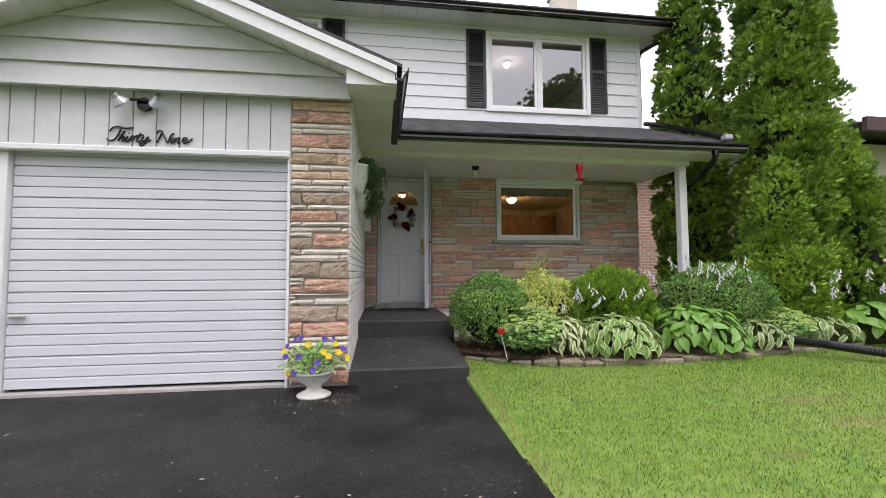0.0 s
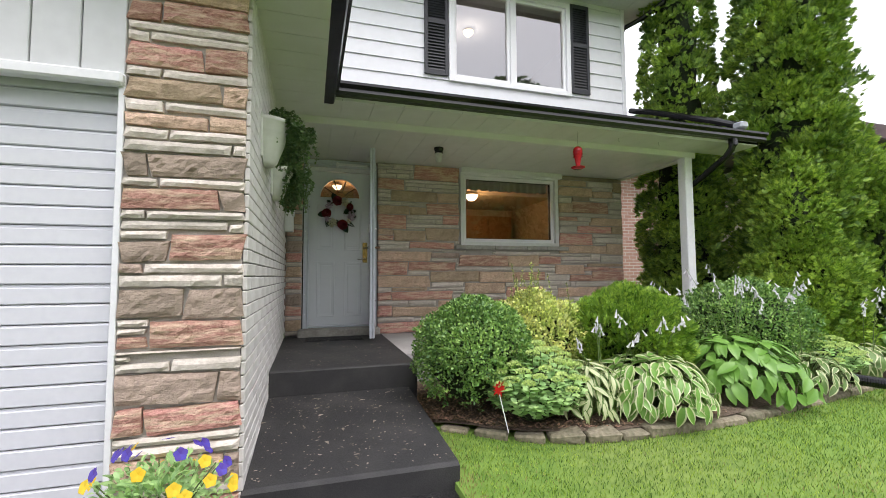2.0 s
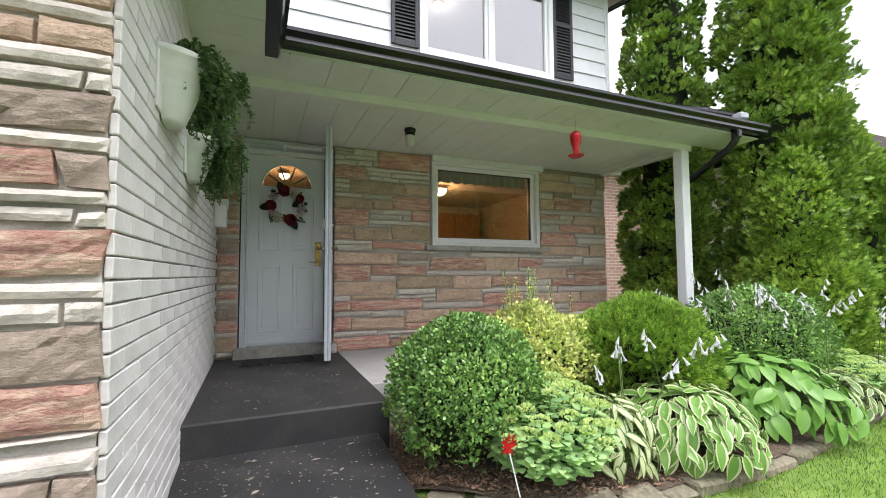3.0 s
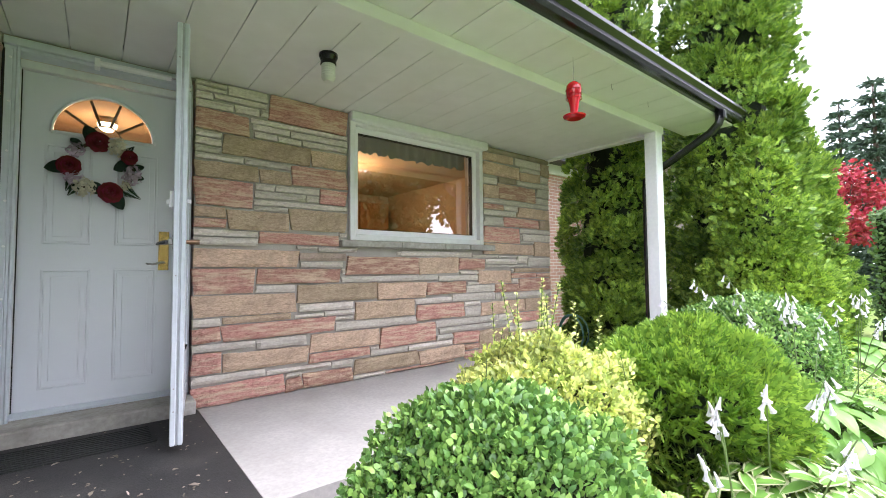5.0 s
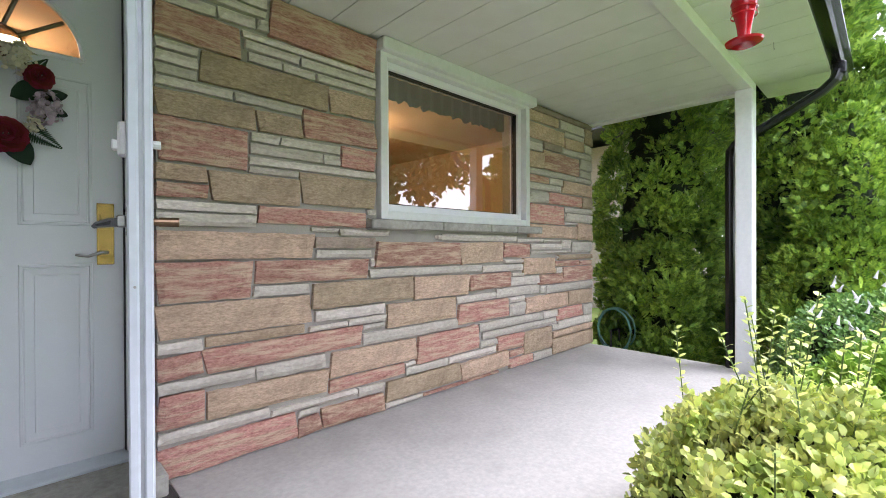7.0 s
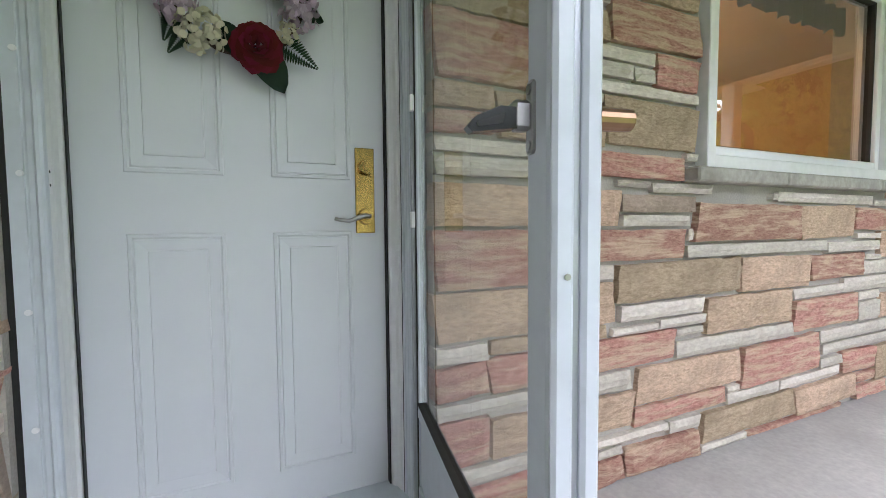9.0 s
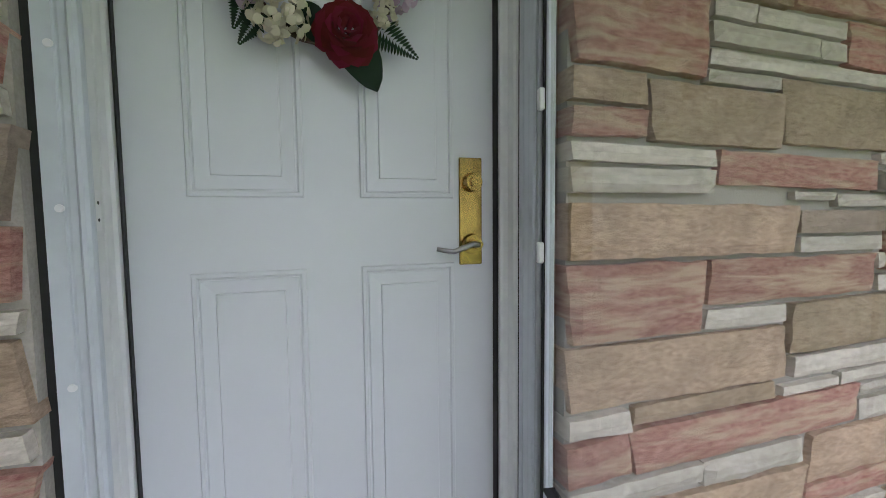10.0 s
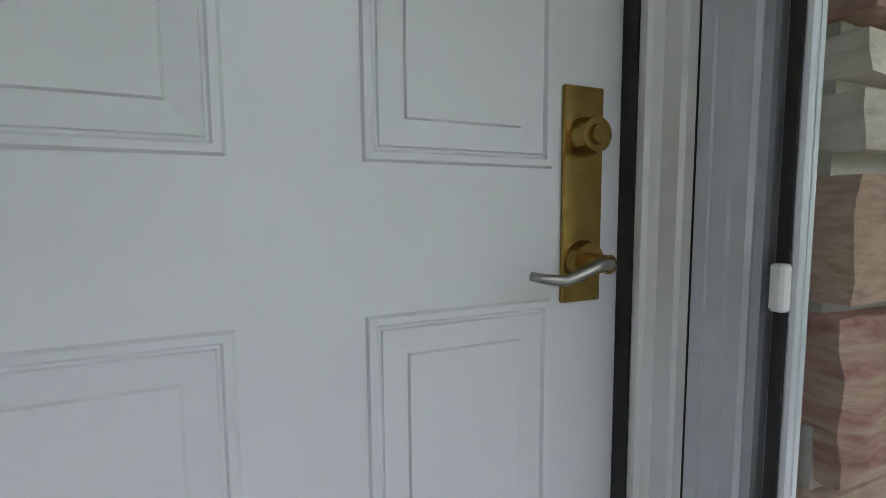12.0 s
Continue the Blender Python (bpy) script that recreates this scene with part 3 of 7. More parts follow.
bm = bmesh.new()
for x0, x1 in zip(spaced(0.88, 8.6, 0.15), spaced(0.88, 8.6, 0.15)[1:]):
    ring = []
    for x in (x0, x1):
        ring.append([bm.verts.new((x, bed_front(x) + (6.5 - bed_front(x)) * f, 0.235 + 0.05 * f + 0.02 * noise.noise(Vector((x * 3, f * 5, 2))))) for f in (0, 0.2, 0.4, 0.6, 0.8, 1.0)])
    for k in range(5):
        bm.faces.new((ring[0][k], ring[1][k], ring[1][k + 1], ring[0][k + 1]))
bmesh.ops.remove_doubles(bm, verts=bm.verts, dist=0.001)
soil = structure("planting_bed", bm, M["soil"], "brown mulched soil of the planting bed", "flower bed")

# ---- stone walls ----


def stone_mesh(w, h, rough, seed, fine=False):
    """A split-faced block: face of w by h looking to -y, its outline a little uneven."""
    rnd = random.Random(seed)
    bm = bmesh.new()
    nx, nz = max(3, min(7, round(w / 0.07))), 3 if h > 0.09 else 2
    if fine:
        nx, nz = max(4, min(16, round(w / 0.028))), max(2, min(6, round(h / 0.022)))
    tilt = rnd.uniform(-0.012, 0.012) if h > 0.08 else rnd.uniform(-0.004, 0.004)
    slant = [rnd.uniform(-0.03, 0.03) if h > 0.08 else rnd.uniform(-0.01, 0.01) for _ in range(4)]
    front, rim = [], []
    bulge = rnd.uniform(0.0, 0.008)
    for j in range(nz + 1):
        row = []
        for i in range(nx + 1):
            u, v = i / nx, j / nz
            edge = i in (0, nx) or j in (0, nz)
            x = (u - 0.5) * w
            z = (v - 0.5) * h + tilt * (u - 0.5)
            if i == 0:
                x += slant[0] * (v - 0.5)
            if i == nx:
                x += slant[1] * (v - 0.5)
            z += min(0.06 * h, 0.006) * (noise.noise(Vector((x * 9, v * 3 + seed, 1))) + 0.6 * noise.noise(Vector((x * 30, v * 3 + seed, 2))))
            y = -0.024 if edge else -0.03 - bulge
            y += rough * noise.noise(Vector((x * 14 + seed * 3.7, z * 20, seed)))
            if fine and not edge:
                y += rough * 0.8 * noise.noise(Vector((x * 34 + seed * 1.7, z * 48, seed)))
            row.append(bm.verts.new((x, y, z)))
        front.append(row)
    for a, b in zip(front, front[1:]):
        for i in range(nx):
            bm.faces.new((a[i], a[i + 1], b[i + 1], b[i]))
    ring = front[0] + [r[-1] for r in front[1:]] + front[-1][-2::-1] + [r[0] for r in front[-2:0:-1]]
    back = [bm.verts.new((v.co.x * 1.0, 0.045, v.co.z)) for v in ring]
    n = len(ring)
    for k in range(n):
        bm.faces.new((ring[k], back[k], back[(k + 1) % n], ring[(k + 1) % n]))
    bmesh.ops.recalc_face_normals(bm, faces=bm.faces)
    me = bpy.data.meshes.new("stone")
    bm.to_mesh(me)
    bm.free()
    return me


# stones of the front wall by stretches: kind, left, right, foot, top
WALL_HIGH = (
    ("P", 0.935, 1.11, 2.893, 2.929), ("P", 1.13, 1.41, 2.895, 2.939), ("P", 0.935, 1.01, 2.845, 2.881), ("P", 1.04, 1.4, 2.852, 2.888), ("P", 0.935, 1.16, 2.768, 2.809),
    ("P", 1.18, 1.35, 2.783, 2.819), ("P", 1.37, 1.43, 2.796, 2.832), ("R", 0.935, 1.28, 2.605, 2.758), ("R", 1.43, 2.115, 2.764, 2.945), ("P", 1.29, 2.115, 2.723, 2.753),
    ("P", 1.32, 1.59, 2.667, 2.702), ("P", 1.61, 2.115, 2.659, 2.696), ("P", 1.35, 1.49, 2.604, 2.645), ("P", 1.51, 1.69, 2.6, 2.638), ("P", 1.71, 2.115, 2.604, 2.639),
    ("P", 0.935, 1.08, 2.56, 2.593), ("P", 0.935, 1.08, 2.498, 2.533),
)
WALL_EYE = (
    ("P", 0.935, 1.07, 2.44, 2.473), ("P", 0.935, 1.24, 2.388, 2.423), ("T", 1.1, 1.77, 2.447, 2.59), ("T", 1.79, 2.115, 2.466, 2.57), ("P", 1.25, 1.61, 2.38, 2.412),
    ("T", 0.935, 1.35, 2.26, 2.371), ("T", 1.37, 1.61, 2.26, 2.348), ("R", 1.62, 2.115, 2.287, 2.414), ("R", 0.935, 1.31, 2.054, 2.229), ("P", 1.34, 1.47, 2.194, 2.23),
    ("P", 1.5, 1.85, 2.2, 2.233), ("P", 1.33, 1.73, 2.14, 2.179), ("P", 1.75, 1.85, 2.14, 2.172), ("R", 1.87, 2.115, 2.128, 2.226), ("P", 1.32, 2.115, 2.072, 2.107),
    ("P", 1.32, 1.58, 2.027, 2.062), ("Y", 0.935, 1.11, 1.959, 2.015), ("R", 0.935, 1.12, 1.884, 1.937), ("T", 1.14, 1.59, 1.87, 2.018), ("T", 1.61, 2.115, 1.891, 2.059),
    ("P", 0.935, 1.35, 1.818, 1.858), ("P", 0.935, 1.35, 1.754, 1.802),
)
WALL_WAIST = (
    ("R", 1.37, 2.03, 1.763, 1.854), ("P", 2.05, 2.115, 1.837, 1.868), ("T", 0.935, 1.68, 1.576, 1.727), ("P", 1.66, 1.81, 1.72, 1.756), ("P", 1.88, 2.22, 1.71, 1.746),
    ("B", 1.68, 2.12, 1.629, 1.701), ("P", 1.7, 2.05, 1.572, 1.625), ("R", 0.935, 1.32, 1.374, 1.577), ("R", 1.37, 2.04, 1.44, 1.571), ("P", 1.35, 1.64, 1.373, 1.439),
    ("T", 1.67, 2.42, 1.261, 1.439), ("T", 0.935, 1.66, 1.209, 1.379), ("P", 1.7, 2.14, 1.194, 1.292), ("P", 1.9, 2.18, 1.121, 1.212), ("R", 1.11, 1.99, 1.006, 1.203),
    ("P", 0.935, 1.09, 1.138, 1.205), ("R", 0.935, 1.09, 1.028, 1.147), ("P", 0.935, 1.33, 0.962, 1.036), ("P", 1.36, 1.72, 0.947, 1.021), ("R", 0.935, 1.09, 0.8, 0.962),
    ("T", 1.13, 1.77, 0.776, 0.922), ("P", 0.935, 1.41, 0.738, 0.814),
)
WALL_UNDER_WINDOW = (
    ("P", 1.44, 1.96, 0.713, 0.784), ("R", 0.935, 1.57, 0.586, 0.728), ("P", 1.58, 1.7, 0.676, 0.727), ("R", 1.58, 1.71, 0.572, 0.683), ("R", 1.73, 2.17, 0.566, 0.704),
    ("T", 1.79, 2.45, 0.854, 1.004), ("R", 1.77, 2.34, 0.75, 0.853), ("P", 1.98, 2.15, 0.691, 0.758), ("P", 2.02, 2.86, 1.027, 1.093), ("R", 2.1, 2.88, 1.504, 1.672),
    ("T", 2.92, 3.42, 1.5, 1.676), ("R", 3.45, 3.81, 1.55, 1.673), ("P", 2.7, 3.62, 1.683, 1.729), ("P", 3.64, 4.05, 1.67, 1.717), ("P", 2.07, 3.14, 1.437, 1.501),
    ("P", 3.16, 3.71, 1.422, 1.473), ("T", 3.73, 4.26, 1.365, 1.523), ("P", 3.84, 4.37, 1.605, 1.665), ("P", 3.84, 4.56, 1.538, 1.601), ("R", 4.26, 4.72, 1.435, 1.52),
    ("T", 2.43, 2.99, 1.254, 1.426), ("R", 3, 3.55, 1.269, 1.424),
)
WALL_FAR = (
    ("P", 3.52, 3.97, 1.292, 1.376), ("R", 4, 4.38, 1.271, 1.379), ("R", 4.41, 5.02, 1.264, 1.428), ("P", 2.85, 3.33, 1.195, 1.261), ("P", 3.34, 3.97, 1.191, 1.3),
    ("P", 4.2, 5.02, 1.167, 1.271), ("T", 2.21, 2.85, 1.101, 1.272), ("R", 2.88, 3.5, 1.048, 1.21), ("P", 3.52, 3.74, 1.141, 1.2), ("P", 3.52, 3.75, 1.026, 1.145),
    ("T", 3.77, 4.49, 1.01, 1.184), ("T", 4.52, 5.02, 1.016, 1.186), ("P", 3.1, 4.03, 0.954, 1.027), ("P", 4.03, 4.28, 0.945, 1.014), ("R", 4.31, 4.8, 0.846, 1.028),
    ("P", 3.2, 4.25, 0.849, 0.936), ("R", 2.46, 3.12, 0.814, 1), ("P", 3.13, 3.34, 0.812, 0.884), ("R", 3.35, 3.71, 0.743, 0.884), ("T", 3.73, 4.17, 0.647, 0.859),
    ("P", 2.36, 2.76, 0.748, 0.817), ("P", 2.77, 3.32, 0.751, 0.812),
)
WALL_CORNER = (
    ("T", 2.2, 2.89, 0.594, 0.761), ("T", 2.9, 3.5, 0.586, 0.742), ("R", 3.51, 3.87, 0.545, 0.665), ("P", 2.18, 2.46, 0.578, 0.625), ("R", 2.56, 3.22, 0.497, 0.607),
    ("B", 3.84, 5.02, 2.899, 2.944), ("T", 3.84, 4.44, 2.658, 2.797), ("P", 4.44, 4.84, 2.775, 2.811), ("T", 4.46, 4.84, 2.644, 2.732), ("P", 4.39, 5.02, 2.594, 2.63),
    ("T", 3.83, 4.05, 2.405, 2.521), ("R", 4.08, 4.74, 2.411, 2.535), ("P", 3.82, 5.02, 2.304, 2.34), ("R", 3.82, 4.13, 2.26, 2.324), ("P", 4.18, 4.38, 2.262, 2.313),
    ("T", 4.43, 5.02, 2.188, 2.305), ("P", 3.82, 4.31, 2.181, 2.219), ("P", 3.82, 4.12, 2.077, 2.121), ("R", 4.16, 4.79, 2.067, 2.158), ("T", 4.8, 5.02, 2.048, 2.155),
    ("R", 3.82, 4.39, 1.864, 2.016), ("P", 4.45, 5.02, 1.999, 2.031),
)
WALL_EDGE = (
    ("P", 4.54, 5.02, 1.908, 1.964), ("T", 3.84, 4.68, 1.712, 1.834), ("T", 4.7, 5.02, 1.699, 1.864), ("T", 4.84, 5.02, 2.743, 2.951), ("P", 4.75, 5.02, 2.454, 2.553),
    ("T", 4.37, 5.02, 1.478, 1.655), ("T", 4.25, 5.02, 0.684, 0.855), ("T", 4.2, 5.02, 0.585, 0.782), ("P", 4.36, 5.02, 0.756, 0.936), ("P", 3.83, 4.04, 2.541, 2.576),
)
PIER_HIGH = (
    ("T", -0.885, -0.326, 2.845, 2.881), ("R", -0.885, -0.75, 2.689, 2.767), ("R", -0.72, -0.326, 2.707, 2.8), ("P", -0.885, -0.47, 2.636, 2.672), ("P", -0.885, -0.8, 2.585, 2.624),
    ("P", -0.77, -0.326, 2.598, 2.628), ("R", -0.885, -0.55, 2.453, 2.55), ("R", -0.52, -0.326, 2.453, 2.561), ("P", -0.885, -0.74, 2.394, 2.43), ("P", -0.71, -0.326, 2.394, 2.43),
    ("T", -0.885, -0.46, 2.286, 2.38), ("T", -0.43, -0.326, 2.269, 2.379), ("P", -0.885, -0.73, 2.221, 2.257), ("P", -0.69, -0.326, 2.228, 2.266), ("T", -0.885, -0.51, 2.144, 2.186),
    ("T", -0.5, -0.326, 2.142, 2.2), ("P", -0.885, -0.7, 2.074, 2.11), ("P", -0.67, -0.326, 2.077, 2.112), ("P", -0.885, -0.4, 2.021, 2.057), ("P", -0.38, -0.326, 2.024, 2.062),
    ("B", -0.885, -0.78, 1.881, 1.979), ("B", -0.77, -0.326, 1.886, 1.984),
)
PIER_MID = (
    ("P", -0.885, -0.73, 1.829, 1.865), ("P", -0.72, -0.326, 1.833, 1.869), ("R", -0.885, -0.46, 1.722, 1.814), ("B", -0.43, -0.326, 1.719, 1.81), ("P", -0.885, -0.78, 1.661, 1.697),
    ("P", -0.77, -0.326, 1.664, 1.7), ("P", -0.885, -0.41, 1.614, 1.656), ("P", -0.39, -0.326, 1.602, 1.635), ("P", -0.885, -0.69, 1.564, 1.6), ("B", -0.885, -0.68, 1.45, 1.55),
    ("R", -0.66, -0.326, 1.464, 1.588), ("B", -0.885, -0.79, 1.401, 1.437), ("P", -0.77, -0.326, 1.401, 1.439), ("P", -0.885, -0.43, 1.328, 1.372), ("P", -0.41, -0.326, 1.333, 1.375),
    ("B", -0.885, -0.6, 1.177, 1.309), ("B", -0.59, -0.326, 1.168, 1.304), ("P", -0.885, -0.75, 1.125, 1.161), ("P", -0.885, -0.77, 1.088, 1.125), ("R", -0.885, -0.76, 1.025, 1.082),
    ("R", -0.74, -0.326, 1.015, 1.143),
)
PIER_LOW = (
    ("P", -0.885, -0.82, 0.968, 1.008), ("P", -0.885, -0.326, 0.981, 1.013), ("P", -0.885, -0.66, 0.911, 0.946), ("P", -0.63, -0.326, 0.907, 0.944), ("B", -0.885, -0.44, 0.752, 0.893),
    ("B", -0.43, -0.326, 0.741, 0.881), ("R", -0.885, -0.77, 0.611, 0.732), ("R", -0.74, -0.326, 0.606, 0.729), ("P", -0.885, -0.326, 0.563, 0.593), ("P", -0.885, -0.326, 0.481, 0.537),
    ("T", -0.885, -0.4, 0.335, 0.498), ("B", -0.39, -0.326, 0.323, 0.468), ("P", -0.885, -0.326, 0.286, 0.358),
)


def fitted(courses, bounds, openings, joint):
    """Sets the listed stones close: each grows to the middle of the joint beside it, and thin slips fill what is left."""
    st = [list(q) for course in courses for q in course]
    left, right, foot, head = bounds
    for a in st:
        a[1], a[2] = (left if a[1] < left + 0.05 else a[1]), (right if a[2] > right - 0.05 else a[2])
        a[3], a[4] = max(a[3], foot), min(a[4], head)
    for n, a in enumerate(st):
        for b in st[:n]:
            w, h = min(a[2], b[2]) - max(a[1], b[1]), min(a[4], b[4]) - max(a[3], b[3])
            if w > 0 and h > 0:
                lo, hi = (1, 2) if w < h else (3, 4)
                p, q = (a, b) if a[lo] + a[hi] < b[lo] + b[hi] else (b, a)
                p[hi] = q[lo] = (max(q[lo], p[lo] + 0.02) + min(p[hi], q[hi] - 0.02)) / 2
    st = [a for a in st if a[2] - a[1] > 0.04 and a[4] - a[3] > 0.02]
    walls = [("O", *o) for o in openings] + [("O", left - 1, left, foot, head), ("O", right, right + 1, foot, head), ("O", left, right, foot - 1, foot), ("O", left, right, head, head + 1)]
    for lo, hi, c0, c1, most in ((1, 2, 3, 4, 0.16), (3, 4, 1, 2, 0.045)):
        grown = []
        for a in st:
            new_lo, new_hi = a[lo], a[hi]
            below, above = most, most
            for b in st + walls:
                if b is a or min(a[c1], b[c1]) - max(a[c0], b[c0]) < 0.006:
                    continue
                share = 1.0 if b[0] == "O" else 0.5
                if b[hi] <= a[lo] + 1e-6 and (a[lo] - b[hi]) * share < below:
                    below = (a[lo] - b[hi]) * share
                if b[lo] >= a[hi] - 1e-6 and (b[lo] - a[hi]) * share < above:
                    above = (b[lo] - a[hi]) * share
            grown.append((a[lo] - (below if below < most else 0.0), a[hi] + (above if above < most else 0.0)))
        for a, (p, q) in zip(st, grown):
            a[lo], a[hi] = p, q
    step = 0.02
    cols, rows = int((right - left) / step), int((head - foot) / step)
    free = np.ones((rows, cols), bool)
    gx, gz = left + (np.arange(cols) + 0.5) * step, foot + (np.arange(rows) + 0.5) * step
    for a in st + walls[:len(openings)]:
        free[np.ix_((gz > a[3] - 0.004) & (gz < a[4] + 0.004), (gx > a[1] - 0.004) & (gx < a[2] + 0.004))] = False
    k = 0
    for r in range(rows):
        c = 0
        while c < cols:
            if free[r, c]:
                e = c
                while e < cols and free[r, e] and e - c < 26:
                    e += 1
                top = r
                while top < rows and top - r < 7 and free[top, c:e].all():
                    top += 1
                free[r:top, c:e] = False
                if e - c > 1:
                    k += 1
                    st.append(["PTPRTPBP"[k % 8] if top - r > 2 else "P", left + c * step, left + e * step, foot + r * step, foot + top * step])
                c = e
            c += 1
    return [(a[0], a[1] + joint / 2, a[2] - joint / 2, a[3] + joint / 2, a[4] - joint / 2) for a in st if a[2] - a[1] > joint + 0.02 and a[4] - a[3] > joint + 0.008]


def lay_stones(parent, seed, plane_y, stones, rough, fine=False):
    """Sets the listed stones into the mortar."""
    rnd = random.Random(seed)
    kinds = {"P": M["pale"], "T": M["tan"], "R": M["red"], "B": M["brown"], "Y": M["tan"]}
    for k, (kind, x0, x1, z0, z1) in enumerate(stones):
        me = stone_mesh(x1 - x0, z1 - z0, rough * (0.6 if kind == "P" else 1.0), seed * 100 + k, fine)
        ob = link_mesh("stone", me, kinds[kind], parent)
        ob.location = ((x0 + x1) / 2, plane_y + rnd.uniform(-0.007, 0.004), (z0 + z1) / 2)


WALL_Y = 7.925
bm = bmesh.new()
for r in ((-0.31, -0.1, 0.0, 3.05), (0.915, 2.13, 0.0, 3.05), (2.13, 3.80, 0.0, 1.76), (2.13, 3.80, 2.99, 3.05), (3.80, 5.02, 0.0, 3.05)):
    box(bm, r[0], r[1], WALL_Y, 8.2, r[2], r[3])
box(bm, -0.1, 0.93, WALL_Y + 0.02, 8.2, 2.96, 3.05)
wall_front = structure("wall_front", bm, M["mortar"], "multicoloured ledge stone wall in rose, tan and pale grey", "stone wall")
bm = bmesh.new()
box(bm, 4.82, 5.02, 8.2, 14.0, 0.0, 5.9)
box(bm, -6.0, 4.82, 13.8, 14.0, 0.0, 5.9)
structure("wall_back", bm, M["pinkbrick"], "plain brick outer walls of the house", "wall")

# painted brick wall of the garage beside the walk
BRICK_X = -0.318
# backing shows between bricks, its dark colour painting the joint shadows
brick_wall = structure("wall_garage_side", boxed(-0.52, BRICK_X, 4.36, WALL_Y, 0.0, 2.96), M["joint"], "white painted brick wall with joint shade put into a dark joint colour", "brick wall")
bm = bmesh.new()
box(bm, -0.9, -0.335, 4.35, 4.55, 0.0, 2.93)
pier = structure("wall_pier", bm, M["mortar"], "rough ledge stone pier beside the garage door", "stone pier")
bm = bmesh.new()
box(bm, -4.1, -3.42, 4.35, 4.55, 0.0, 2.93)
box(bm, -4.1, -3.9, 4.55, 10.0, 0.0, 2.96)
box(bm, -3.9, -0.52, 9.8, 10.0, 0.0, 2.96)
structure("wall_garage", bm, M["mortar"], "far walls closing the garage", "wall")

# ---- garage front ----
g_door = thing("garage_door", (-2.13, 4.42, 0.15), "white ribbed overhead garage door, closed", "garage door")
part("backing", boxed(-1.21, 1.21, 0.03, 0.06, 0.03, 2.23), M["garage"], g_door)
z = 0.03
k = 0
while z < 2.2:
    h = min(0.0966, 2.225 - z)
    g = 0.016 if k % 3 == 2 else 0.009
    part("slat", prismed([(0.03, z), (0.006, z + 0.002), (0.0, z + 0.007), (0.0, z + h - g - 0.004), (g * 0.7, z + h - g), (g * 0.7, z + h - 0.003), (0.03, z + h - 0.001)], "x", -1.205, 1.205), M["garage"], g_door)
    z += h
    k += 1
hb = bmesh.new()
box(hb, -1.17, -1.04, -0.035, -0.015, 0.66, 0.685, bevel=0.005)
box(hb, -1.12, -1.09, -0.02, 0.01, 0.662, 0.683)
part("handle", hb, M["steel"], g_door, "small grey metal lift handle")
bm = bmesh.new()
box(bm, -3.42, -3.345, 4.36, 4.5, 0.1, 2.39, bevel=0.004)
box(bm, -0.915, -0.885, 4.33, 4.5, 0.1, 2.39, bevel=0.004)
structure("garage_jamb", bm, M["white"], "white painted garage door jambs", "door frame")
structure("garage_threshold", boxed(-3.42, -0.88, 4.36, 4.6, 0.0, 0.155, bevel=0.006), M["concrete"], "grey concrete strip under the garage door", "threshold")
header = structure("garage_header", boxed(-3.95, -0.885, 4.36, 4.5, 2.35, 2.95), M["white"], "white grooved panel above the garage door", "panel")
x = -3.95
while x < -0.9:
    x1 = min(x + 0.205, -0.887)
    part("board", boxed(x + 0.004, x1 - 0.004, 4.335, 4.36, 2.385, 2.95, bevel=0.004), M["gable"], header)
    x += 0.205
part("drip_cap", boxed(-3.95, -0.887, 4.29, 4.36, 2.325, 2.385, bevel=0.01), M["white"], header)

# gable above, with its rake boards
SLOPE = 0.39
GC, GH = -2.2, 2.33
def rake(x):
    return 2.91 + SLOPE * (GH - abs(x - GC))


gable = structure("gable", prismed([(GC - 1.9, 2.93), (GC + 1.9, 2.93), (GC + 1.9, rake(GC + 1.9) + 0.03), (GC, rake(GC) + 0.03), (GC - 1.9, rake(GC - 1.9) + 0.03)], "y", 4.27, 4.45), M["gable"], "white horizontal board siding on the garage gable", "siding")
z = 2.9
while z < 3.8:
    z1 = z + 0.215
    half0, half1 = GH - (z - 2.93) / SLOPE, GH - (z1 - 2.93) / SLOPE
    half0 = min(half0, 1.89)
    if half0 < 0.1:
        break
    half1 = min(max(half1, 0.02), 1.89)
    me = bmesh.new()
    lo = [me.verts.new((GC - half0, 4.215, z)), me.verts.new((GC + half0, 4.215, z)), me.verts.new((GC + half0, 4.268, z)), me.verts.new((GC - half0, 4.268, z))]
    hi = [me.verts.new((GC - half1, 4.245, z1)), me.verts.new((GC + half1, 4.245, z1)), me.verts.new((GC + half1, 4.268, z1)), me.verts.new((GC - half1, 4.268, z1))]
    for a in range(4):
        me.faces.new((lo[a], lo[(a + 1) % 4], hi[(a + 1) % 4], hi[a]))
    me.faces.new(lo[::-1])
    me.faces.new(hi)
    part("board", me, M["gable"], gable)
    z = z1
